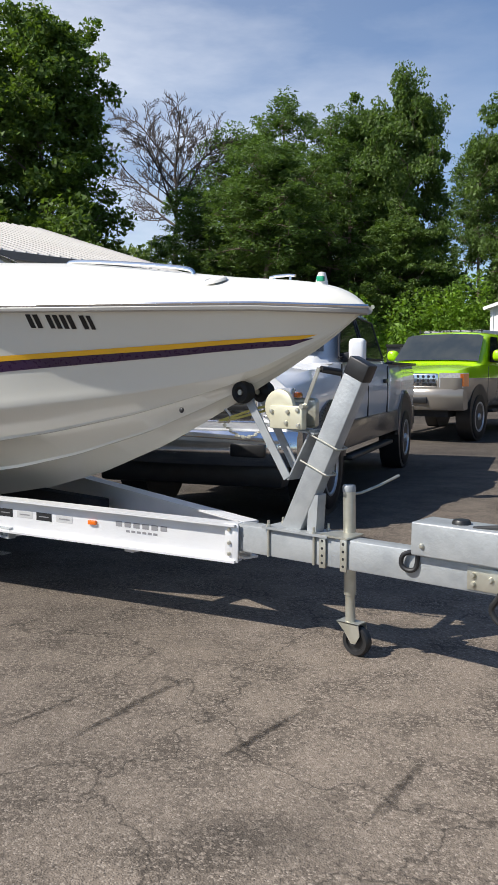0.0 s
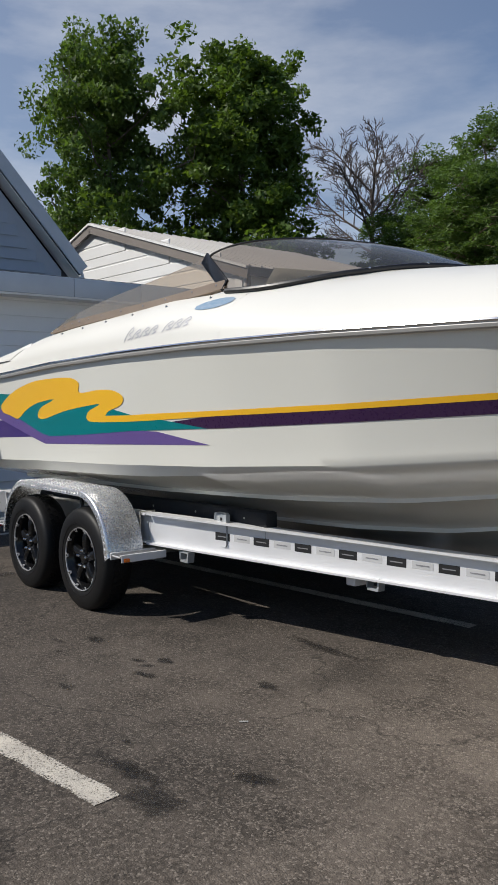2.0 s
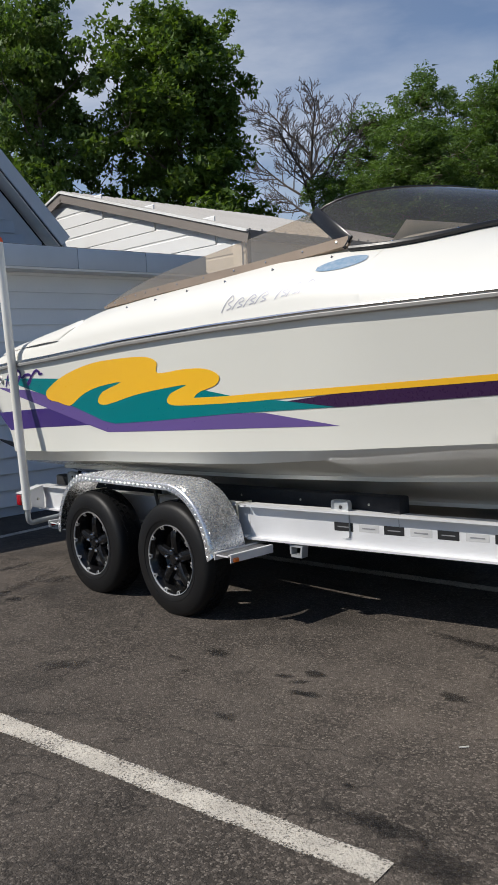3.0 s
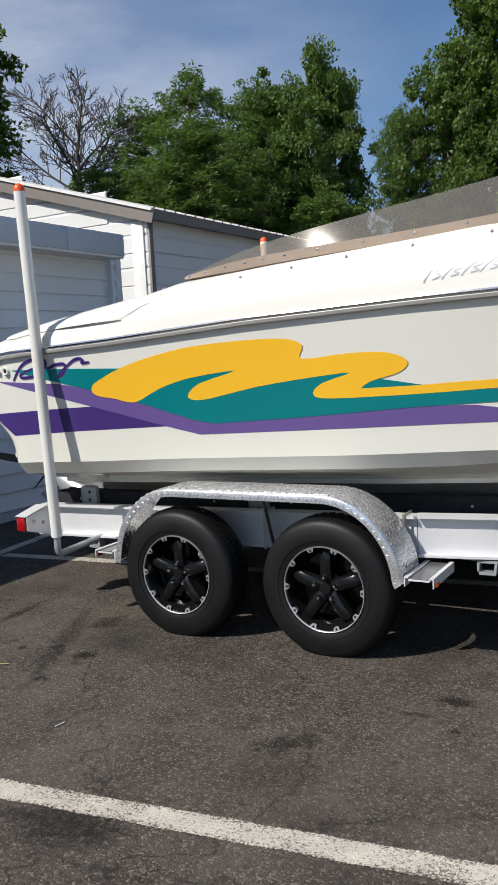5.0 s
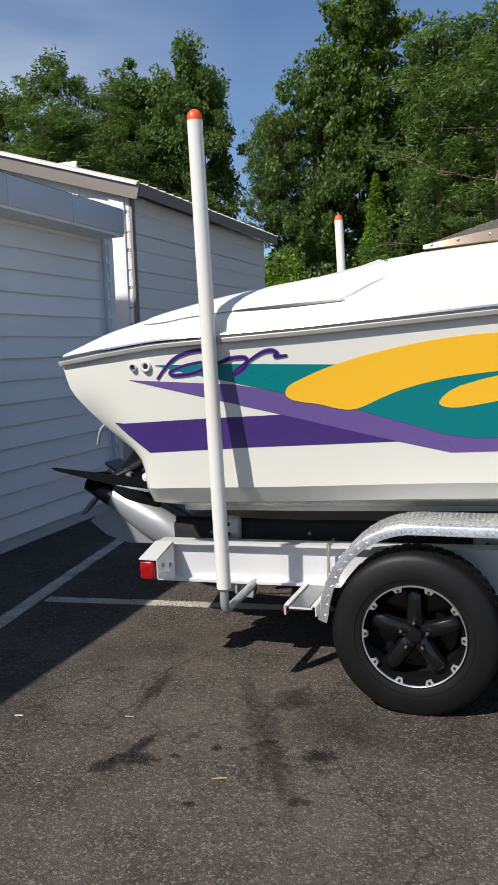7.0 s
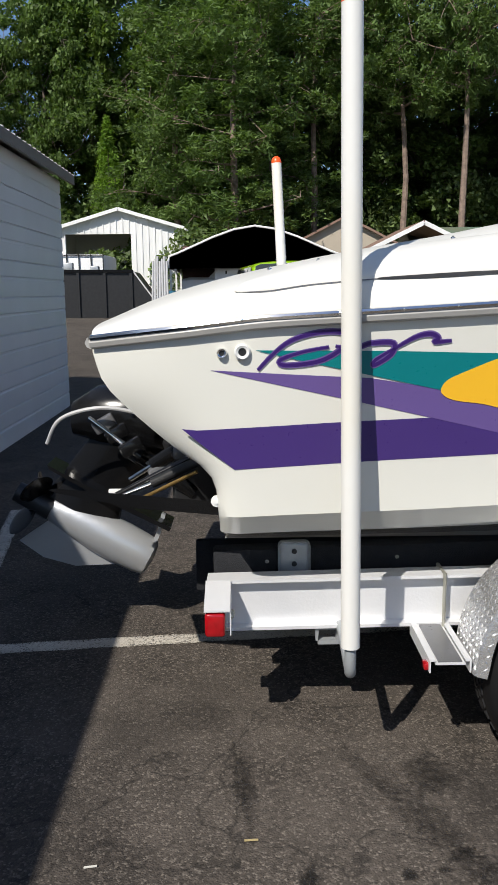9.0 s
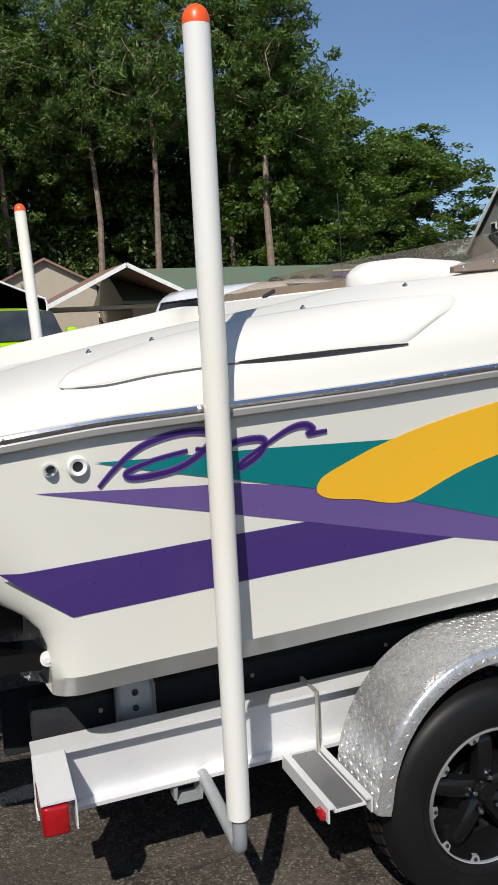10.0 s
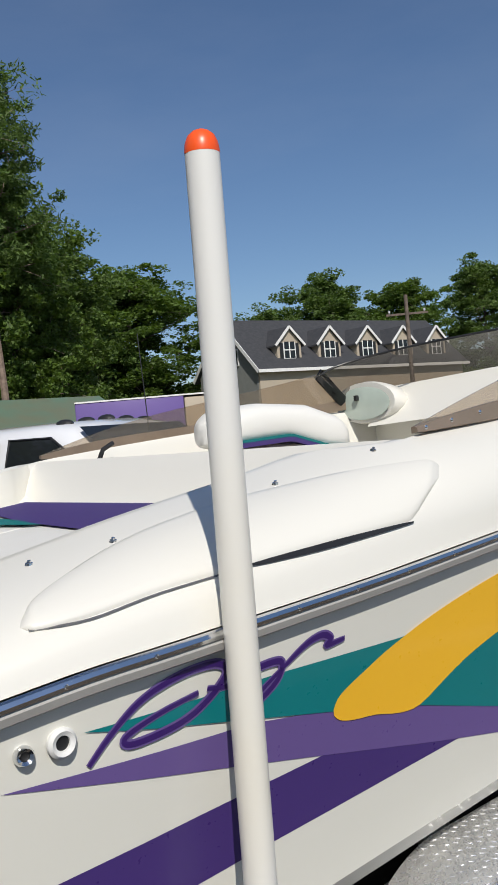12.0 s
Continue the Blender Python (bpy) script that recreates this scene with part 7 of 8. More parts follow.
# ---- far house with dormers ----
def far_house():
    a, b = Vector((32.7, 52.2, 0)), Vector((55.9, 50.18, 0))
    d = (b - a).normalized()
    n = Vector((-d.y, d.x, 0))
    if n.dot(Vector((-9.7, 1.6, 0)) - a) < 0:
        n = -n
    turn = math.degrees(math.atan2(d.y, d.x))
    h = thing("apartment_house", tuple(a), "large house with dark shingle roof and dormers beyond the lot", "house", turn=turn)
    s = 1 if Matrix.Rotation(radians(turn), 3, "Z") @ Vector((0, 1, 0)) @ n > 0 else -1
    L, D, E, R = (b - a).length, 9.0, 6.9, 11.3

    def pt(u, v, z):
        return (u, s * v, z)
    bm = B()
    rings(bm, [[pt(u, 0, 0), pt(u, 0, E), pt(u, -D / 2, R - 0.2), pt(u, -D, E), pt(u, -D, 0)] for u in (0.0, L)], close=True)
    part("wall", bm, TAUPE, h, "taupe siding", local=True)
    bm = B()
    rings(bm, [[pt(u, -0.15, 0.0), pt(u, -0.15, E), pt(u, -D / 2, R - 0.25), pt(u, -D + 0.15, E), pt(u, -D + 0.15, 0)] for u in (-0.06, -0.02)], close=True)
    part("gable_wall", bm, GREYHOUSE, h, "grey gable siding", local=True)
    for v0, v1 in ((0.5, -D / 2), (-D - 0.5, -D / 2)):
        bm = B()
        rings(bm, [[pt(u, v0, E - 0.25), pt(u, v1, R), pt(u, v1, R - 0.2), pt(u, v0, E - 0.45)] for u in (-0.4, L + 0.4)], close=True)
        part("roof_slope", bm, SHINGLE, h, "dark shingle slope", local=True)
    for k, v0 in enumerate((0.5, -D - 0.5)):
        bm = B()
        beam(bm, pt(-0.42, v0, E - 0.35), pt(-0.42, -D / 2, R - 0.1), 0.06, 0.3)
        part("rake_board", bm, WHITETRIM, h, local=True)
    bm = B()
    box(bm, -0.4, L + 0.4, *sorted((s * 0.5, s * 0.58)), E - 0.45, E - 0.2)
    part("gutter", bm, WHITETRIM, h, local=True)
    for u, z in ((-0.08, 8.2),):
        for v in (-2.6, -5.2):
            bm = B()
            box(bm, u - 0.06, u, *sorted((s * v, s * (v - 0.75))), z - 0.9, z + 0.5)
            w = part("window", bm, WHITETRIM, h, local=True)
            bm = B()
            box(bm, u - 0.08, u - 0.061, *sorted((s * (v - 0.1), s * (v - 0.65))), z - 0.8, z + 0.4)
            part("pane", bm, CARGLASS, w, local=True)
    for i in range(5):
        u = 3.55 + 4.25 * i
        w, z0, z1, pk = 1.22, 7.3, 8.95, 10.2
        v0, v1 = -0.55, -3.4
        bm = B()
        rings(bm, [[pt(u + x, v, z) for x, z in ((-w, z0), (-w, z1), (0, pk - 0.12), (w, z1), (w, z0))] for v in (v0, v1)], close=True)
        dm = part("dormer", bm, TAUPE, h, "taupe gabled dormer", local=True)
        for q in (-1, 1):
            bm = B()
            rings(bm, [[pt(u + q * (w + 0.28), v, z1 - 0.28), pt(u, v, pk), pt(u, v, pk - 0.14), pt(u + q * (w + 0.28), v, z1 - 0.42)] for v in (v0 + 0.22, v1)], close=True)
            part("dormer_roof", bm, SHINGLE, dm, local=True)
            bm = B()
            beam(bm, pt(u + q * (w + 0.28), v0 + 0.25, z1 - 0.33), pt(u, v0 + 0.25, pk - 0.05), 0.06, 0.2)
            part("dormer_trim", bm, WHITETRIM, dm, local=True)
            bm = B()
            box(bm, u + q * 0.80 - 0.16, u + q * 0.80 + 0.16, *sorted((s * (v0 + 0.01), s * (v0 + 0.06))), z0 + 0.25, z1 - 0.12)
            part("shutter", bm, BLACKPL, dm, "black shutter", local=True)
        bm = B()
        box(bm, u - 0.62, u + 0.62, *sorted((s * (v0 + 0.01), s * (v0 + 0.07))), z0 + 0.2, z1 - 0.05)
        wn_ = part("window", bm, WHITETRIM, dm, local=True)
        for px in (-0.29, 0.29):
            for pz in (0.0, 0.72):
                bm = B()
                box(bm, u + px - 0.23, u + px + 0.23, *sorted((s * (v0 + 0.072), s * (v0 + 0.085))), z0 + 0.30 + pz, z0 + 0.92 + pz)
                part("pane", bm, CARGLASS, dm, local=True)


far_house()
upole = thing("utility_pole", (28.3, 33.3, 0.0), "weathered wooden utility pole with crossarm", "utility pole")
bm = B()
cyl(bm, (28.3, 33.3, 0), (28.3, 33.3, 9.0), 0.15, 0.11, 14)
part("pole", bm, BARK, upole)
bm = B()
beam(bm, (27.4, 34.1, 7.9), (29.2, 32.5, 7.9), 0.1, 0.12)
part("crossarm", bm, BARK, upole)
for f in (0.08, 0.5, 0.92):
    bm = B()
    lathe(bm, [(0, 0.2), (0.05, 0.18), (0.07, 0.08), (0.03, 0.0)], (27.4 + 1.8 * f, 34.1 - 1.6 * f, 7.96), (0, 0, 1), 12)
    part("insulator", bm, LABELGREY, upole)
sign = thing("box_trailer", (8.6, 31.4, 0.0), "purple enclosed box trailer with a pale front panel", "trailer")
bm = B()
beam(bm, (6.4, 32.6, 2.3), (10.1, 30.4, 2.3), 2.3, 2.7, 0.06)
part("body", bm, LILAC, sign)
bm = B()
beam(bm, (10.1, 30.38, 2.3), (11.2, 29.74, 2.3), 2.28, 2.5, 0.06)
part("front_panel", bm, TAUPE, sign, "pale front panel")
bm = B()
beam(bm, (6.4, 32.6, 3.66), (11.2, 29.75, 3.66), 2.35, 0.06)
part("roof_edge", bm, WHITETRIM, sign)
for f in (0.25, 0.75):
    bm = B()
    c = Vector((6.4, 32.6, 0.4)).lerp(Vector((11.2, 29.74, 0.4)), f)
    cyl(bm, c + Vector((-0.6, -1.0, 0)), c + Vector((0.6, 1.0, 0)), 0.4, seg=20)
    part("wheel", bm, RUBBER, sign)
bm = B()
beam(bm, (6.9, 31.1, 3.0), (7.6, 30.7, 3.0), 0.02, 0.5)
part("white_mark", bm, WHITETRIM, sign, "white marking shape")


# ---- vehicles ----
def body_loft(sections):
    """Car body from cross-sections along its length: (x, [(half-width, height), ...])."""
    bm = B()
    loops = []
    for x, sec in sections:
        loops.append([(x, -b, z) for b, z in sec] + [(x, b, z) for b, z in reversed(sec)])
    rings(bm, loops, close=True)
    return bm


def car_wheel(parent, x, y, r, side, rim_m):
    c = (x, y, r)
    ax = (0, side, 0)
    w = part("wheel", lathe(B(), [(0.60 * r, -0.05), (0.63 * r, 0.0), (r * 0.8, 0.016), (r * 0.93, 0.0), (r, -0.05), (r, -0.20), (r * 0.92, -0.25), (r * 0.6, -0.25)], c, ax, 36), RUBBER, parent, "black off-road tyre", local=True)
    part("rim", lathe(B(), [(0, 0.02), (0.12 * r, 0.018), (0.16 * r, -0.02), (0.52 * r, -0.03), (0.58 * r, 0.008), (0.635 * r, 0.006), (0.635 * r, -0.15), (0, -0.15)], c, ax, 32), rim_m, w, "alloy rim", local=True)
    for k in range(8):
        a = 2 * math.pi * k / 8
        bm = B()
        d = Vector((math.cos(a), 0, math.sin(a)))
        t = Vector((-math.sin(a), 0, math.cos(a)))
        rings(bm, [[Vector(c) + d * q * r + t * s * wd * r + Vector((0, side * h, 0)) for s in (-1, 1)] for q, wd, h in ((0.24, 0.045, -0.019), (0.53, 0.085, -0.024))])
        part("rim_slot", bm, BLACKPL, w, local=True)
    bm = B()
    for k in range(26):
        a = 2 * math.pi * k / 26
        m = Matrix.Translation((x + math.cos(a) * r, y - side * 0.125, r + math.sin(a) * r)) @ Matrix.Rotation(-a, 4, "Y") @ Matrix.Diagonal((0.03, 0.20, 0.055, 1))
        bmesh.ops.create_cube(bm, size=1, matrix=m)
    part("tread", bm, RUBBER, w, local=True, smooth=0)
    return w


def quad(pts, off=(0, 0, 0)):
    bm = B()
    o = Vector(off)
    bm.faces.new([bm.verts.new(Vector(p) + o) for p in pts])
    return bm


def pickup(loc, turn):
    """x points to the nose; y to its left side."""
    v = thing("pickup_truck", loc, "white crew-cab pickup truck with chrome front and pewter lower body", "truck", turn=turn)
    nose = [(0.0, 0.70), (0.86, 0.70), (0.93, 0.82), (0.95, 1.05), (0.92, 1.22), (0.82, 1.30), (0.5, 1.33), (0.0, 1.34)]
    hood = [(0.0, 0.62), (0.93, 0.62), (1.0, 0.80), (1.02, 1.08), (1.0, 1.28), (0.90, 1.40), (0.5, 1.45), (0.0, 1.47)]
    cowl = [(0.0, 0.60), (0.95, 0.60), (1.01, 0.82), (1.03, 1.08), (1.02, 1.36), (0.98, 1.47), (0.5, 1.50), (0.0, 1.51)]
    side = [(0.0, 0.58), (0.95, 0.58), (1.01, 0.82), (1.03, 1.08), (1.02, 1.36), (0.99, 1.48), (0.5, 1.48), (0.0, 1.48)]
    part("body", body_loft([(0.0, [(b * 0.96, 0.02 + z) for b, z in nose]), (-0.05, nose), (-0.30, [(b * 0.5 + c * 0.5, z * 0.5 + y * 0.5) for (b, z), (c, y) in zip(nose, hood)]), (-0.75, hood), (-1.12, hood), (-1.30, cowl), (-1.65, side), (-4.12, side), (-4.13, [(b * 0.97, z) for b, z in side]), (-4.16, [(b * 0.97, z) for b, z in side]), (-4.17, side), (-6.20, side), (-6.30, [(b * 0.97, z) for b, z in side])]), TRUCKWHITE, v, "white body panels", local=True, smooth=40)
    cab = [(0.0, 1.46), (0.985, 1.46), (0.90, 1.72), (0.80, 2.00), (0.76, 2.08), (0.66, 2.135), (0.35, 2.165), (0.0, 2.17)]

    def cab_at(k, m=1.0):
        return [(b * m, 1.46 + (z - 1.46) * k) for b, z in cab]
    part("cab", body_loft([(-1.24, cab_at(0.02)), (-1.66, cab_at(0.50, 0.985)), (-2.06, cab_at(0.93, 0.98)), (-2.22, cab_at(0.985)), (-2.6, cab_at(1.0)), (-3.6, cab_at(1.0)), (-3.88, cab_at(0.97)), (-3.96, cab_at(0.90)), (-4.09, cab_at(0.02))]), TRUCKWHITE, v, "white crew cab", local=True, smooth=40)
    part("windscreen", quad([(-1.34, -0.87, 1.55), (-1.34, 0.87, 1.55), (-2.02, 0.72, 2.06), (-2.02, -0.72, 2.06)], (0.03, 0, 0.035)), CARGLASS, v, local=True)
    part("rear_window", quad([(-4.07, -0.80, 1.54), (-4.07, 0.80, 1.54), (-3.98, 0.68, 1.99), (-3.98, -0.68, 1.99)], (-0.03, 0, 0)), CARGLASS, v, local=True)
    for s in (-1, 1):
        for pts in ([(-1.50, 1.53), (-2.72, 1.53), (-2.72, 2.03), (-2.22, 2.02), (-1.78, 1.75)], [(-2.86, 1.53), (-3.88, 1.53), (-3.80, 2.0), (-2.86, 2.03)]):
            glass_at = [(x, s * (1.006 - 0.31 * (z - 1.46)), z) for x, z in pts]
            part("side_window", quad(glass_at), CARGLASS, v, local=True)
            bm = B()
            tube(bm, glass_at + glass_at[:1], 0.012, 6)
            part("window_seal", bm, BLACKPL, v, local=True)
        bm = B()
        box(bm, -1.74, -1.61, s * 1.05, s * 1.23, 1.46, 1.73, 0.05, 4)
        mirror = part("door_mirror", bm, TRUCKWHITE, v, "large white towing mirror", local=True)
        bm = B()
        beam(bm, (-1.67, s * 0.96, 1.52), (-1.67, s * 1.08, 1.54), 0.07, 0.10, 0.015)
        part("mirror_arm", bm, BLACKPL, mirror, "black mirror arm", local=True)
        bm = B()
        box(bm, -1.755, -1.738, s * 1.07, s * 1.21, 1.49, 1.70, 0.006)
        part("mirror_face", bm, CARGLASS, mirror, local=True)
        for x in (-1.46, -2.79, -4.00):
            bm = B()
            box(bm, x - 0.006, x + 0.006, s * 1.018, s * 1.034, 0.68, 1.46)
            part("door_gap", bm, BLACKPL, v, local=True)
        for x in (-2.60, -3.80):
            bm = B()
            box(bm, x - 0.09, x + 0.09, s * 1.02, s * 1.06, 1.24, 1.29, 0.012)
            part("door_handle", bm, BLACKPL, v, local=True)
        bm = B()
        for x0, x1 in ((-0.42, -0.10), (-4.84, -1.60), (-6.26, -6.0)):
            box(bm, x0, x1, s * 0.955, s * 1.036, 0.56, 0.86, 0.025)
        part("side_cladding", bm, PEWTER, v, "pewter two-tone lower body", local=True)
        bm = B()
        box(bm, -4.1, -1.7, s * 0.95, s * 1.10, 0.44, 0.49, 0.02)
        part("step_bar", bm, BLACKPL, v, "black step bar", local=True)
        bm = B()
        beam(bm, (-4.2, s * 1.0, 1.495), (-6.27, s * 1.0, 1.495), 0.10, 0.035, 0.01)
        part("bed_rail_cap", bm, BLACKPL, v, "black bed-rail cap", local=True)
        for x in (-1.02, -5.42):
            bm = B()
            loops = []
            for k in range(15):
                a = math.pi * k / 14
                loops.append([(x + q * math.cos(a), s * yy, 0.50 + q * math.sin(a)) for q, yy in ((0.53, 1.03), (0.57, 1.055), (0.61, 1.04), (0.61, 1.0), (0.53, 0.9))])
            rings(bm, loops, close=True)
            part("wheel_arch", bm, PEWTER, v, "pewter wheel-arch flare", local=True)
            bm = B()
            cyl(bm, (x, s * 0.75, 0.50), (x, s * 1.034, 0.50), 0.54, seg=32)
            part("arch_well", bm, BLACKPL, v, local=True)
            car_wheel(v, x, s * 1.045, 0.42, s, RIMALU)
        bm = B()
        box(bm, -0.12, 0.03, s * 0.66, s * 0.95, 0.98, 1.24, 0.03, 3)
        hl = part("headlamp", bm, HEADLAMP, v, "clear headlamp", local=True)
        bm = B()
        box(bm, -0.2, -0.03, s * 0.925, s * 0.985, 0.99, 1.20, 0.02)
        part("indicator", bm, AMBER, hl, local=True)
        bm = B()
        box(bm, -6.325, -6.27, s * 0.80, s * 1.005, 1.02, 1.40, 0.02)
        part("tail_lamp", bm, REDLENS, v, local=True)
    bm = B()
    box(bm, -0.06, 0.05, -0.64, 0.64, 0.92, 1.28, 0.03, 3)
    grille = part("grille", bm, CHROME, v, "chrome grille", local=True)
    for k in range(4):
        bm = B()
        box(bm, 0.05, 0.062, -0.58, 0.58, 0.955 + 0.08 * k, 1.005 + 0.08 * k, 0.008)
        part("grille_bar", bm, BLACKPL, grille, local=True)
    bm = B()
    loops = []
    for k in range(13):
        y = -1.02 + 2.04 * k / 12
        x = 0.22 - 0.16 * (abs(y) / 1.02) ** 3
        loops.append([(x, y, 0.56), (x + 0.04, y, 0.62), (x + 0.04, y, 0.80), (x, y, 0.86), (x - 0.2, y, 0.86), (x - 0.2, y, 0.56)])
    rings(bm, loops, close=True)
    bump = part("front_bumper", bm, CHROME, v, "chrome front bumper", local=True)
    for y in (-0.62, 0.62):
        bm = B()
        box(bm, 0.2, 0.262, y - 0.16, y + 0.16, 0.64, 0.76, 0.02)
        part("bumper_recess", bm, BLACKPL, bump, local=True)
    bm = B()
    box(bm, -0.1, 0.12, -0.9, 0.9, 0.36, 0.57, 0.04)
    part("air_dam", bm, BLACKPL, v, local=True)
    bm = B()
    box(bm, -6.18, -4.26, -0.84, 0.84, 1.40, 1.488)
    part("bed_well", bm, BLACKPL, v, local=True)
    bm = B()
    box(bm, -6.46, -6.26, -0.95, 0.95, 0.62, 0.80, 0.03)
    part("rear_bumper", bm, CHROME, v, local=True)
    bm = B()
    box(bm, -6.1, -0.3, -0.6, 0.6, 0.42, 0.64)
    part("chassis", bm, BLACKPL, v, local=True)
    for k in range(5):
        bm = B()
        ball(bm, (-2.30, -0.56 + 0.28 * k, 2.165 - 0.03 * abs(k - 2) / 2), 0.06, (1.6, 1, 0.7), 12)
        part("roof_marker", bm, BLACKPL, v, "smoked cab marker lamp", local=True)
    bm = B()
    tube(bm, [(-1.05, -0.95, 1.40), (-1.10, -0.96, 2.75)], 0.004, 6)
    part("aerial", bm, BLACKPL, v, local=True)
    return v


def suv(loc, turn):
    v = thing("sport_utility_vehicle", loc, "lime-green and champagne two-tone lifted sport utility vehicle", "car", turn=turn)
    lo = [(0.0, 0.62), (0.92, 0.62), (1.0, 0.78), (1.02, 1.0), (1.02, 1.16)]
    up = [(1.02, 1.16), (0.99, 1.30), (0.94, 1.40), (0.6, 1.43), (0.0, 1.44)]
    low = lo + [(0.0, 1.16)]
    hi = [(0.0, 1.15)] + up
    part("lower_body", body_loft([(0.03, [(b * 0.72, 0.72 + (z - 0.62) * 0.82) for b, z in low]), (-0.02, [(b * 0.86, 0.70 + (z - 0.62) * 0.86) for b, z in low]), (-0.12, [(b * 0.95, 0.66 + (z - 0.62) * 0.92) for b, z in low]), (-0.34, low), (-5.0, low), (-5.1, [(b * 0.97, z) for b, z in low])]), CHAMPAGNE, v, "champagne lower body", local=True)
    part("upper_body", body_loft([(0.0, [(b * 0.74, 1.15 + (z - 1.15) * 0.22) for b, z in hi]), (-0.07, [(b * 0.87, 1.15 + (z - 1.15) * 0.42) for b, z in hi]), (-0.20, [(b * 0.95, 1.15 + (z - 1.15) * 0.58) for b, z in hi]), (-0.55, [(b * 0.99, 1.15 + (z - 1.15) * 0.80) for b, z in hi]), (-1.35, hi), (-5.0, hi), (-5.1, [(b * 0.97, z) for b, z in hi])]), LIME, v, "lime-green bonnet and shoulders", local=True, smooth=40)
    cab = [(0.0, 1.40), (0.95, 1.40), (0.90, 1.68), (0.83, 1.94), (0.77, 2.01), (0.62, 2.05), (0.30, 2.075), (0.0, 2.08)]
    part("cabin", body_loft([(-1.30, [(b, 1.40 + (z - 1.40) * 0.03) for b, z in cab]), (-1.62, [(b * 0.985, 1.40 + (z - 1.40) * 0.46) for b, z in cab]), (-1.93, [(b * 0.975, 1.40 + (z - 1.40) * 0.87) for b, z in cab]), (-2.10, [(b * 0.985, 1.40 + (z - 1.40) * 0.97) for b, z in cab]), (-2.4, cab), (-4.7, cab), (-5.02, [(b * 0.97, 1.40 + (z - 1.40) * 0.95) for b, z in cab]), (-5.08, [(b, 1.40 + (z - 1.40) * 0.03) for b, z in cab])]), LIME, v, "lime-green cabin", local=True, smooth=40)
    part("windscreen", quad([(-1.37, -0.87, 1.445), (-1.37, -0.4, 1.465), (-1.37, 0.4, 1.465), (-1.37, 0.87, 1.445), (-1.90, 0.79, 1.93), (-1.93, 0.70, 1.965), (-1.95, 0.3, 1.985), (-1.95, -0.3, 1.985), (-1.93, -0.70, 1.965), (-1.90, -0.79, 1.93)], (0.04, 0, 0.035)), SCREENGLASS, v, local=True)
    for s in (-1, 1):
        for pts in ([(-1.75, 0.945, 1.46), (-2.55, 0.945, 1.46), (-2.55, 0.83, 1.96), (-2.12, 0.83, 1.96)], [(-2.66, 0.945, 1.46), (-3.45, 0.945, 1.46), (-3.45, 0.83, 1.96), (-2.66, 0.83, 1.96)], [(-3.56, 0.945, 1.46), (-4.75, 0.945, 1.46), (-4.65, 0.83, 1.96), (-3.56, 0.83, 1.96)]):
            part("side_window", quad([(x, s * (y + 0.014), z) for x, y, z in pts]), CARGLASS, v, local=True)
        bm = B()
        box(bm, -1.95, -1.72, s * 1.0, s * 1.22, 1.48, 1.70, 0.08, 4)
        part("door_mirror", bm, LIME, v, "lime-green door mirror", local=True)
        bm = B()
        rings(bm, [[(0.035, s * 0.60, z0), (-0.02, s * 0.82, z0), (-0.14, s * 0.975, z0), (-0.36, s * 1.015, z0), (-0.36, s * 0.6, z0)] for z0 in (0.99, 1.03, 1.21, 1.25)], close=True)
        hl = part("headlamp", bm, HEADLAMP, v, "large clear headlamp", local=True)
        bm = B()
        rings(bm, [[(-0.105, s * 0.945, z0), (-0.15, s * 0.992, z0), (-0.35, s * 1.022, z0), (-0.35, s * 0.9, z0)] for z0 in (1.01, 1.235)], close=True)
        part("indicator", bm, AMBER, hl, local=True)
        bm = B()
        cyl(bm, (-0.02, s * 0.70, 0.80), (0.045, s * 0.70, 0.80), 0.075, seg=18)
        part("fog_lamp", bm, HEADLAMP, v, local=True)
        for x in (-0.98, -3.95):
            bm = B()
            cyl(bm, (x, s * 0.75, 0.52), (x, s * 1.024, 0.52), 0.53, seg=32)
            part("arch_well", bm, BLACKPL, v, local=True)
            car_wheel(v, x, s * 1.035, 0.44, s, RIMALU)
        bm = B()
        box(bm, -3.3, -1.6, s * 0.95, s * 1.1, 0.5, 0.56, 0.02)
        part("step_bar", bm, BLACKPL, v, local=True)
        for x in (-1.5, -2.6, -3.5):
            bm = B()
            box(bm, x - 0.006, x + 0.006, s * 1.018, s * 1.024, 0.66, 1.38)
            part("door_gap", bm, BLACKPL, v, local=True)
    bm = B()
    box(bm, -0.05, 0.05, -0.58, 0.58, 0.98, 1.24, 0.04, 3)
    gr = part("grille", bm, CHROME, v, "honeycomb chrome grille", local=True)
    for k in range(11):
        for j in range(3):
            bm = B()
            cyl(bm, (0.045, -0.5 + 0.1 * k, 1.04 + 0.07 * j), (0.054, -0.5 + 0.1 * k, 1.04 + 0.07 * j), 0.03, seg=6)
            part("grille_cell", bm, BLACKPL, gr, local=True)
    bm = B()
    loops = []
    for k in range(13):
        y = -1.0 + 2.0 * k / 12
        x = 0.13 - 0.26 * abs(y) ** 4
        loops.append([(x - 0.06, y, 0.58), (x - 0.01, y, 0.64), (x + 0.01, y, 0.74), (x + 0.03, y, 0.80), (x + 0.03, y, 0.90), (x - 0.01, y, 0.96), (x - 0.25, y, 0.96), (x - 0.25, y, 0.60)])
    rings(bm, loops, close=True)
    bp = part("front_bumper", bm, CHAMPAGNE, v, "champagne bumper", local=True)
    bm = B()
    box(bm, 0.10, 0.18, -0.42, 0.42, 0.70, 0.82, 0.02)
    part("lower_intake", bm, BLACKPL, bp, local=True)
    bm = B()
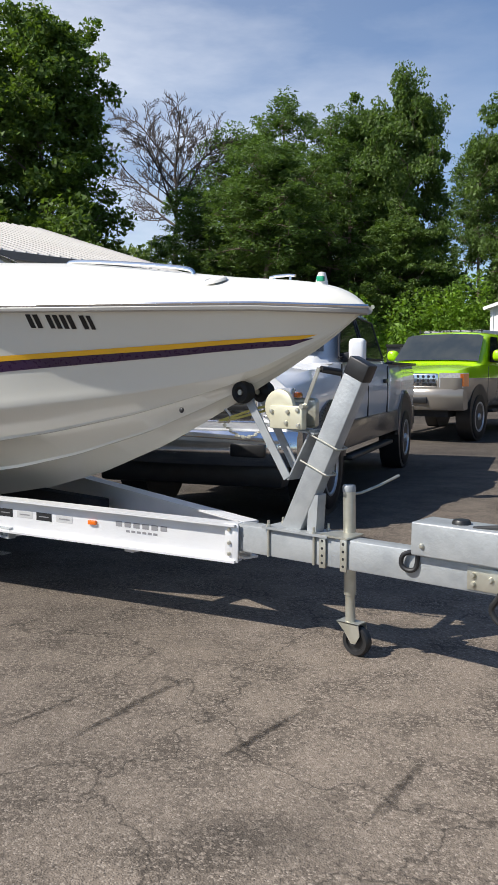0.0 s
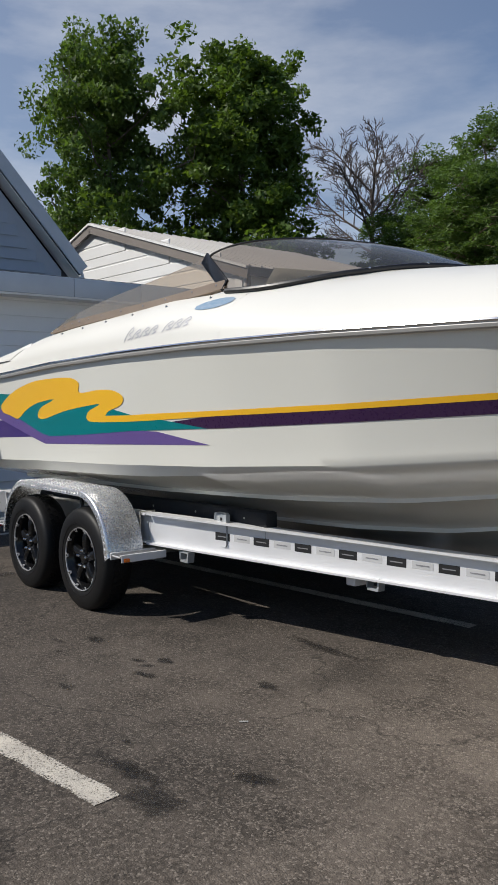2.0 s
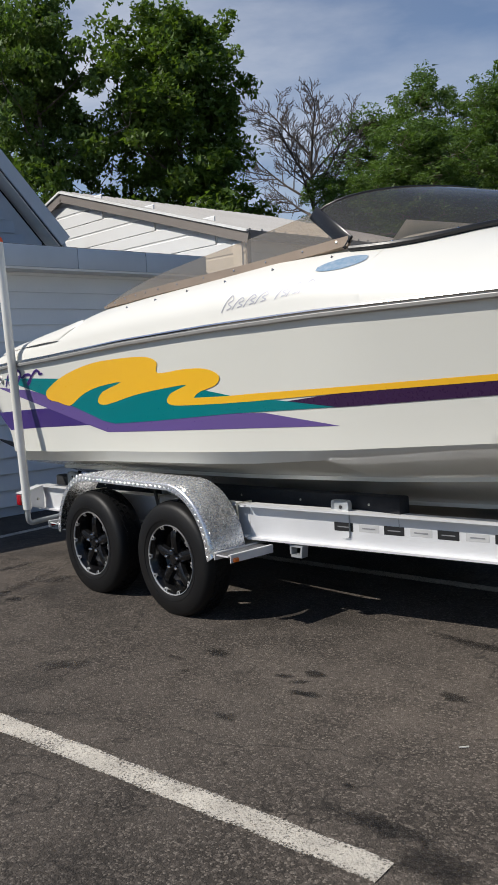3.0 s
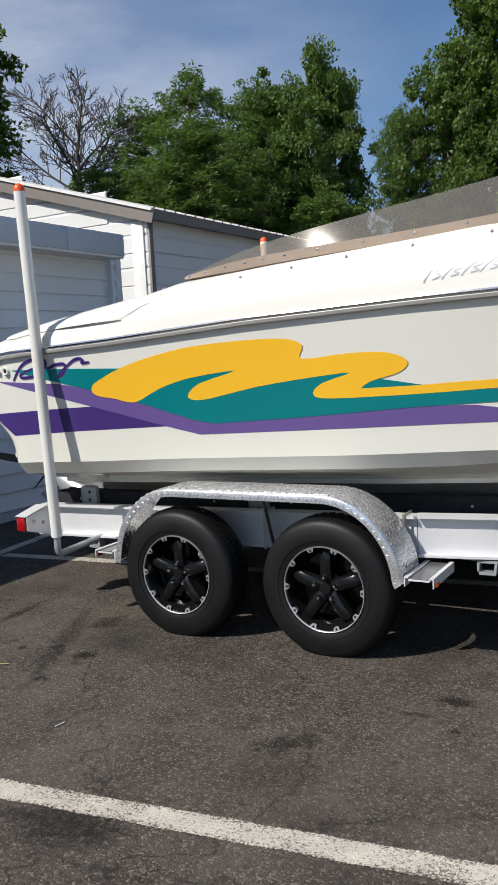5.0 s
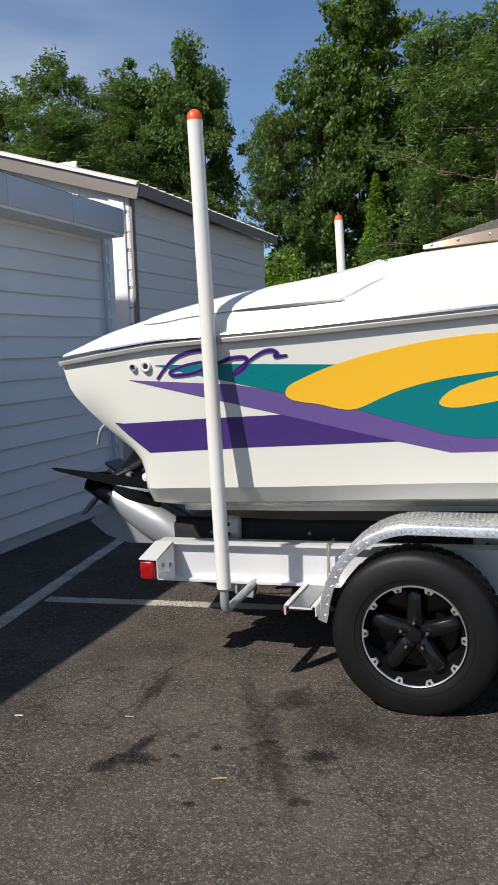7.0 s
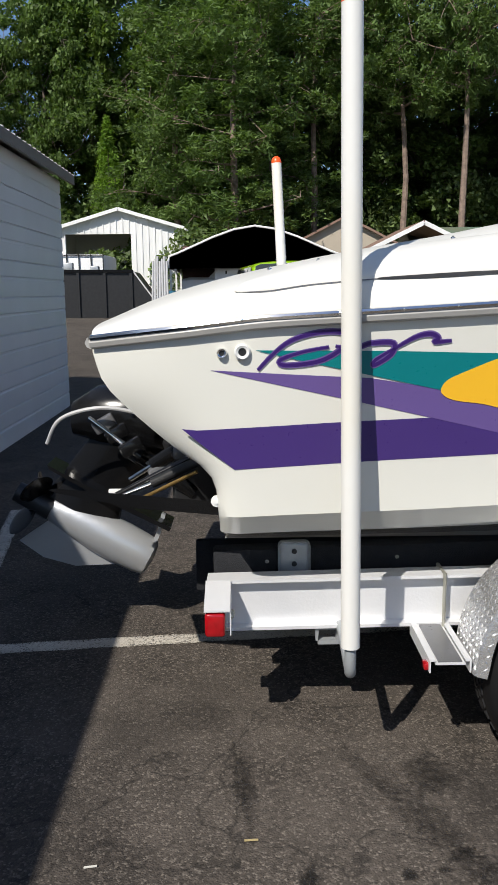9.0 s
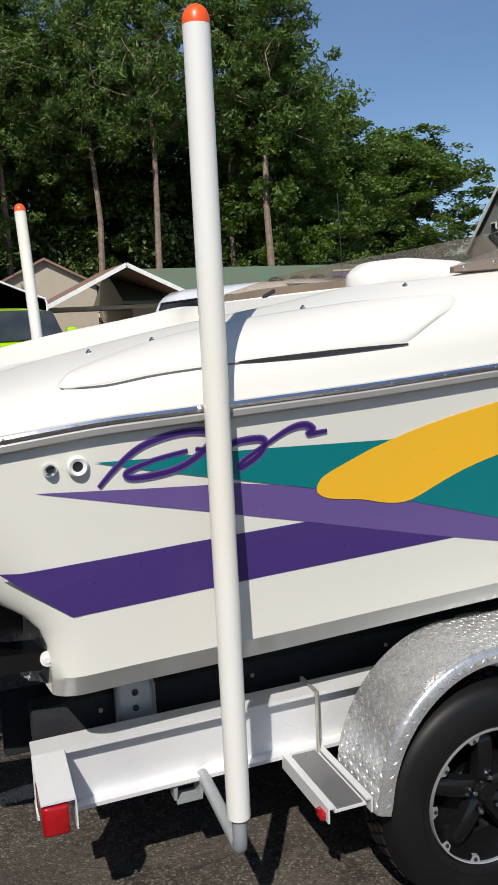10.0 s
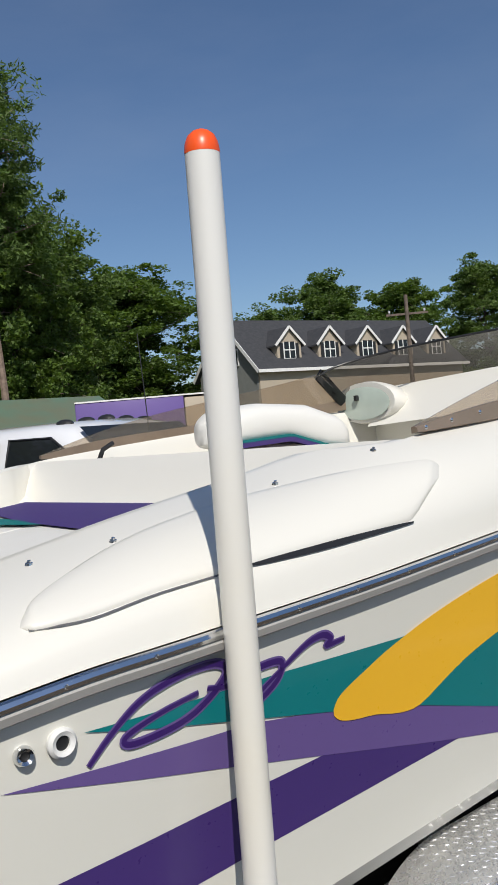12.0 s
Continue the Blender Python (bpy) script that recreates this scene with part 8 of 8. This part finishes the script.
    box(bm, -4.9, -0.2, -0.7, 0.7, 0.45, 0.65)
    part("chassis", bm, BLACKPL, v, local=True)
    return v


pickup((-5.04, 6.42, 0.02), -70.0)
suv((-7.86, 15.42, 0.06), -84.0).scale = (1.0, 1.05, 1.06)


def work_truck(loc, turn):
    v = thing("utility_truck", loc, "white utility pickup with toolbox body under the carport", "truck", turn=turn)
    sec = [(0.0, 0.45), (0.9, 0.45), (0.97, 0.7), (0.95, 1.15), (0.8, 1.22), (0.0, 1.25)]
    part("body", body_loft([(0, [(b * 0.9, z * 0.95) for b, z in sec]), (-0.3, sec), (-2.8, sec)]), TRUCKWHITE, v, local=True)
    cab = [(0.0, 1.2), (0.9, 1.2), (0.75, 1.75), (0.0, 1.82)]
    part("cab", body_loft([(-1.0, [(b, 1.2 + (z - 1.2) * 0.04) for b, z in cab]), (-1.6, cab), (-2.6, cab), (-2.75, [(b, 1.2 + (z - 1.2) * 0.1) for b, z in cab])]), TRUCKWHITE, v, local=True)
    bm = B()
    box(bm, -5.2, -2.85, -1.0, 1.0, 0.6, 1.95, 0.03)
    part("toolbox_body", bm, TRUCKWHITE, v, "white toolbox body", local=True)
    for s in (-1, 1):
        part("side_window", quad([(x, s * y, z) for x, y, z in ((-1.4, 0.895, 1.26), (-2.5, 0.895, 1.26), (-2.5, 0.80, 1.68), (-1.7, 0.80, 1.68))]), CARGLASS, v, local=True)
        for x in (-0.8, -4.2):
            car_wheel(v, x, s * 0.98, 0.38, s, LABELGREY)
        bm = B()
        box(bm, -4.0, -3.9, s * 1.0, s * 1.02, 1.2, 1.3)
        part("latch", bm, BLACKPL, v, local=True)
    return v


work_truck((-11.42, 32.9, 0.84), 184.0).scale = (1.0, 1.0, 1.10)
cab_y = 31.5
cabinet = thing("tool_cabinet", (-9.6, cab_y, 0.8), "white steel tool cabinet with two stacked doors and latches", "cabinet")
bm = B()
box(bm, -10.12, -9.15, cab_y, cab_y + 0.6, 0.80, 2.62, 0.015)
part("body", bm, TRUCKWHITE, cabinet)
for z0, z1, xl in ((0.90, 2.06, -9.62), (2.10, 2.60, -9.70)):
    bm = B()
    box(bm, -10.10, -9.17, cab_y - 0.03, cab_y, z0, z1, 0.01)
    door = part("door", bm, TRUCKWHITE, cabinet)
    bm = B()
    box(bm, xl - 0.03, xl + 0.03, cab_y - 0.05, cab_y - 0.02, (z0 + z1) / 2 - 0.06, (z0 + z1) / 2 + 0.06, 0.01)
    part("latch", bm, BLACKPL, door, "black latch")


# ---- trees ----
def leaf_mesh(name, centres, normals_up, size, material, rng, shape="leaf"):
    """Many small leaf blades, three corners each, about given centres."""
    n = len(centres)
    a = rng.normal(size=(n, 3))
    a[:, 2] += normals_up
    a /= np.linalg.norm(a, axis=1)[:, None]
    b = np.cross(a, rng.normal(size=(n, 3)))
    b /= np.linalg.norm(b, axis=1)[:, None]
    c = np.cross(a, b)
    s = size * rng.uniform(0.55, 1.35, (n, 1))
    w = 0.24 if shape == "needle" else 0.62
    v = np.stack([centres + b * s, centres - b * s * 0.55 + c * s * w, centres - b * s * 0.55 - c * s * w], 1).reshape(-1, 3)
    me = bpy.data.meshes.new(name)
    me.vertices.add(3 * n)
    me.vertices.foreach_set("co", v.ravel())
    me.loops.add(3 * n)
    me.loops.foreach_set("vertex_index", np.arange(3 * n))
    me.polygons.add(n)
    me.polygons.foreach_set("loop_start", np.arange(n) * 3)
    me.update(calc_edges=True)
    me.materials.append(material)
    return me


def clump_points(rng, tips, radius, per):
    """Leaf places gathered in ragged clumps about the twig tips."""
    out = []
    for t in tips:
        r = radius * rng.uniform(0.55, 1.25)
        k = int(per * rng.uniform(0.6, 1.3))
        d = rng.normal(size=(k, 3))
        d /= np.linalg.norm(d, axis=1)[:, None]
        out.append(np.array(t) + d * r * rng.uniform(0.25, 1.0, (k, 1)) ** 0.6 * np.array([1, 1, 0.75]))
    return np.concatenate(out)


def branch_tree(rng, height, radius, trunk_r, clear, levels, up=0.45):
    """Trunk and limbs as bent tubes; gives the wood and the twig tips. Height and radius in metres."""
    bm = B()
    tips = []
    lean = rng.uniform(-0.03, 0.03, 2)
    spine = [Vector((lean[0] * z + 0.12 * math.sin(z * 0.6), lean[1] * z + 0.12 * math.cos(z * 0.5) - 0.12, z)) for z in np.linspace(0, height * 0.93, 9)]
    tube(bm, spine, trunk_r, 8, [trunk_r * (1.25 if i == 0 else 1 - 0.1 * i) for i in range(9)])
    n = levels
    for i in range(n):
        f = (i + rng.uniform(0.1, 0.9)) / n
        z = height * (clear + (0.94 - clear) * f)
        k = min(7, int(z / (height * 0.93) * 8))
        p = spine[k].lerp(spine[k + 1], z / (height * 0.93) * 8 - k)
        a = i * 2.4 + rng.uniform(-0.5, 0.5)
        env = math.sin(math.pi * min(0.97, 0.16 + 0.80 * f)) ** 0.7
        reach = radius * env * rng.uniform(0.55, 1.15)
        d = Vector((math.cos(a), math.sin(a), 0))
        pts = [p]
        for s in (0.33, 0.66, 1.0):
            pts.append(p + d * reach * s + Vector((rng.normal() * 0.06 * reach, rng.normal() * 0.06 * reach, reach * up * s * (1 + 0.4 * s))))
        br = max(0.03, trunk_r * 0.42 * (1 - 0.6 * f))
        tube(bm, pts, br, 5, [br, br * 0.7, br * 0.45, br * 0.2])
        for q in (0.38, 0.56, 0.74, 0.88, 1.0):
            base = pts[0].lerp(pts[3], q) if q < 1 else pts[3]
            for _ in range(3):
                t = base + Vector(rng.normal(size=3)) * (0.35 + reach * 0.17)
                tips.append(t)
                if rng.uniform() < 0.4:
                    tube(bm, [base, base.lerp(t, 0.5) + Vector((0, 0, 0.1)), t], br * 0.25, 4, [br * 0.3, br * 0.2, br * 0.08])
    tips.append(spine[-1] + Vector((0, 0, height * 0.05)))
    tips.append(spine[-2])
    return bm, tips


def broadleaf(seed, material, height=20.0, radius=4.4):
    rng = np.random.default_rng(seed)
    bm, tips = branch_tree(rng, height, radius, 0.26, 0.16, 30)
    t = thing("broadleaf_tree", (0, 0, 0), "tall leafy broadleaf tree at the edge of the lot", "tree", "broadleaf trees")
    part("trunk", bm, BARK, t, local=True)
    pts = clump_points(rng, tips, 0.85, 125)
    crown = new("crown", leaf_mesh("crown", pts, 0.6, 0.165, material, rng))
    crown.parent = t
    return t


def pine(seed, height=21.0, radius=3.2, clear=0.50):
    rng = np.random.default_rng(seed)
    bm, tips = branch_tree(rng, height, radius, 0.22, clear, 30, 0.16)
    t = thing("pine_tree", (0, 0, 0), "tall pine with a bare reddish trunk below its crown", "tree", "pines")
    part("trunk", bm, PINEBARK, t, local=True)
    pts = clump_points(rng, tips, 0.60, 66)
    crown = new("crown", leaf_mesh("crown", pts, 0.9, 0.195, NEEDLE, rng, "needle"))
    crown.parent = t
    return t


def bare(seed, height=22.0, radius=5.0):
    """A dead tree: a straight trunk whose limbs spread into a broad fan of ever finer twigs."""
    rng = np.random.default_rng(seed)
    bm = B()
    limbs = []

    def grow(bm, p, d, length, r, level):
        pts, q, way = [p], p, d
        for _ in range(4):
            way = (way + Vector(rng.normal(size=3)) * 0.07 + Vector((0, 0, 0.05))).normalized()
            q = q + way * length / 4
            pts.append(q)
        tube(bm, pts, r, 5 if level < 2 else 3, [r * k for k in (1.0, 0.86, 0.72, 0.58, 0.40)])
        if level == 4:
            return
        for k in range((7, 6, 5, 4)[level - 1]):
            f = 0.30 + 0.70 * (k + rng.uniform(0.2, 1.0)) / (7, 6, 5, 4)[level - 1]
            i = min(3, int(f * 4))
            base = pts[i].lerp(pts[i + 1], min(1.0, f * 4 - i))
            out = Vector(rng.normal(size=3))
            out = (out - way * out.dot(way)).normalized()
            grow(bm, base, (way * 0.80 + out * 0.80 + Vector((0, 0, 0.08))).normalized(), length * rng.uniform(0.38, 0.58) * (1.15 - 0.4 * f), max(0.026, r * 0.50), level + 1)

    top = height * 0.79
    tube(bm, [(0.10 * math.sin(z), 0.08 * math.cos(z), z) for z in np.linspace(0, top, 9)], 0.24, 8, [0.26 - 0.022 * i for i in range(9)])
    for k in range(13):
        f = k / 12
        z = height * (0.56 + 0.22 * f)
        a = 2.4 * k + rng.uniform(-0.3, 0.3)
        d = Vector((math.cos(a), math.sin(a), 0.34 + 0.8 * f ** 1.2)).normalized()
        limb = B()
        grow(limb, Vector((0.10 * math.sin(z), 0.08 * math.cos(z), z)), d, radius * (1.0 - 0.12 * f), 0.125 - 0.04 * f, 1)
        limbs.append(limb)
    t = thing("bare_tree", (0, 0, 0), "leafless dead tree against the sky", "tree")
    part("trunk", bm, DEADBARK, t, local=True)
    for limb in limbs:
        part("limb", limb, DEADBARK, t, local=True)
    return t


def placed(proto, used, x, y, h, r, base_h, base_r, turn):
    """The prototype itself first, then copies that share its meshes."""
    m = pose(x, y, 0, 0, 0, turn)
    t = proto if not used else copy_thing(proto, m)
    t.matrix_basis = m
    t.scale = (r / base_r, r / base_r, 0.97 * h / base_h)
    return t


BROAD = [broadleaf(s, m) for s, m in ((3, LEAF_A), (5, LEAF_B), (8, LEAF_A), (13, LEAF_B))]
PINES = [pine(s) for s in (21, 22, 23)]
count = {}
for i, (x, y, h, r) in enumerate(((-50.1, 27.9, 25.0, 4.6), (-45.2, 35.0, 24.7, 5.7), (-53.5, 31.0, 12.0, 4.0), (-47.0, 40.0, 10.5, 4.0), (-41.0, 57.0, 17.5, 4.8),
                                   (-29.2, 52.5, 21.4, 3.4), (-20.2, 51.5, 19.0, 3.1), (-18.2, 53.5, 24.0, 4.0), (-33.6, 54.5, 21.0, 3.5), (-27.2, 49.0, 11.5, 3.0),
                                   (29.8, 64.9, 17.2, 6.2), (23.5, 66.0, 16.2, 5.4), (53.8, 65.3, 17.8, 5.8), (60.5, 61.5, 16.8, 5.4), (70.0, 57.0, 19.0, 5.4), (76.0, 52.5, 20.0, 6.2), (10.1, 47.5, 17.5, 4.0), (16.5, 56.0, 16.8, 5.0),
                                   (-13.8, 55.0, 18.5, 4.8), (-9.0, 54.0, 19.0, 5.0), (-3.0, 55.0, 19.5, 5.0), (4.0, 54.5, 18.5, 5.0), (11.0, 53.0, 15.5, 5.0), (47.5, 68.0, 14.2, 5.0))):
    k = (i * 7 + i // 3) % 4
    placed(BROAD[k], count.get(k), x, y, h, r, 20.0, 4.4, 47 * i + (110 if i == 1 else 0))
    count[k] = 1
count = {}
for i, (x, y, h, r) in enumerate(((-33.9, 43.2, 16.2, 3.6), (-5.35, 48.5, 21.5, 3.4), (-0.2, 47.9, 22.5, 3.2), (2.5, 45.0, 23.5, 3.2), (7.7, 47.6, 21.0, 2.7), (8.2, 44.2, 23.5, 3.6), (-10.9, 54.0, 20.5, 3.2), (-38.5, 44.5, 14.5, 3.4), (-23.4, 52.0, 17.0, 2.2))):
    k = i % 3
    placed(PINES[k], count.get(k), x, y, h, r, 21.0, 3.2, 71 * i)
    count[k] = 1
FIRS = [pine(s, clear=0.10) for s in (24, 25)]
for i, (x, y, h, r) in enumerate(((-41.3, 50.0, 20.3, 4.0), (-34.8, 51.8, 20.6, 3.8), (-36.5, 46.5, 14.0, 4.0), (-43.0, 45.2, 15.6, 3.0), (-31.9, 50.0, 17.5, 3.4), (-38.0, 52.0, 22.6, 3.9), (-12.6, 48.5, 19.5, 3.8), (-9.9, 44.6, 19.0, 3.9), (-7.6, 49.0, 18.0, 3.6))):
    placed(FIRS[i % 2], i > 1, x, y, h, r, 21.0, 3.2, 63 * i)
dead = bare(31)
dead.matrix_basis = pose(-45.05, 46.45, -0.6, 0, 0, 30)

# columnar cedar
rng = np.random.default_rng(41)
cedar = thing("cedar_tree", (-16.6, 50.0, 0.0), "narrow pointed cedar tree", "tree")
part("trunk", cyl(B(), (-16.6, 50.0, 0), (-16.6, 50.0, 9.5), 0.14, 0.04, 8), BARK, cedar)
z = rng.uniform(0.2, 11.4, 7000)
rad = 1.95 * (1 - z / 11.6) ** 0.75 * rng.uniform(0.45, 1.05, 7000)
a = rng.uniform(0, 2 * math.pi, 7000)
crown = new("crown", leaf_mesh("crown", np.stack([rad * np.cos(a), rad * np.sin(a), z], 1), 0.8, 0.17, LEAF_C, rng, "needle"))
crown.parent = cedar

# hedge and undergrowth
def thicket(name, label, spans, size, per_m2, material, seed):
    """A bank of leaves over a ragged outline; spans: (x0, y0, x1, y1, height, depth)."""
    rng = np.random.default_rng(seed)
    out = []
    for x0, y0, x1, y1, h, dep in spans:
        length = math.hypot(x1 - x0, y1 - y0)
        for _ in range(int(length * 2.2)):
            f = rng.uniform()
            c = np.array([x0 + (x1 - x0) * f + rng.normal() * 0.3, y0 + (y1 - y0) * f + rng.uniform(-dep, dep), h * rng.uniform(0.1, 0.86)])
            k = int(per_m2 * rng.uniform(0.6, 1.3))
            d = rng.normal(size=(k, 3))
            d /= np.linalg.norm(d, axis=1)[:, None]
            out.append(c + d * (0.16 * h + 0.35) * rng.uniform(0.3, 1.0, (k, 1)) ** 0.5)
    pts = np.concatenate(out)
    pts[:, 2] = np.abs(pts[:, 2])
    ob = new(name, leaf_mesh(name, pts, 0.7, size, material, rng))
    return tagged(ob, label, "bushes", kind="stuff")


thicket("hedge", "bright green hedge behind the parked vehicles", ((-24.0, 35.0, -18.3, 36.8, 5.2, 0.9), (-21.5, 31.5, -18.6, 32.0, 3.6, 0.7), (-30.0, 46.0, -20.0, 48.5, 6.8, 1.0), (-32.0, 34.0, -24.0, 35.0, 4.6, 1.0)), 0.13, 640, LEAF_C, 51)
thicket("undergrowth", "dense woodland undergrowth and young trees", ((-60.0, 44.0, -38.0, 54.0, 8.0, 2.5), (-38.0, 55.0, -20.0, 53.0, 7.5, 2.5), (-20.0, 51.0, 12.0, 52.0, 8.0, 2.5), (-16.0, 43.0, -11.0, 42.5, 4.5, 1.2), (4.0, 42.0, 11.0, 42.5, 5.0, 1.2), (12.0, 53.0, 27.0, 66.0, 8.0, 2.5), (-56.0, 26.0, -44.0, 40.0, 7.0, 2.0)), 0.17, 700, LEAF_W, 52)
thicket("woodland", "dark mass of woodland behind the nearer trees", ((-70.0, 30.0, -48.0, 60.0, 13.0, 3.0), (-48.0, 60.0, -31.0, 60.0, 12.0, 3.0), (-31.0, 60.0, -18.0, 60.0, 9.5, 3.0), (-18.0, 60.0, 16.0, 60.0, 15.0, 3.0), (16.0, 62.0, 34.0, 74.0, 10.5, 3.0), (34.0, 74.0, 70.0, 66.0, 8.0, 3.0), (64.0, 60.0, 84.0, 30.0, 8.0, 3.0)), 0.34, 380, LEAF_W, 53)
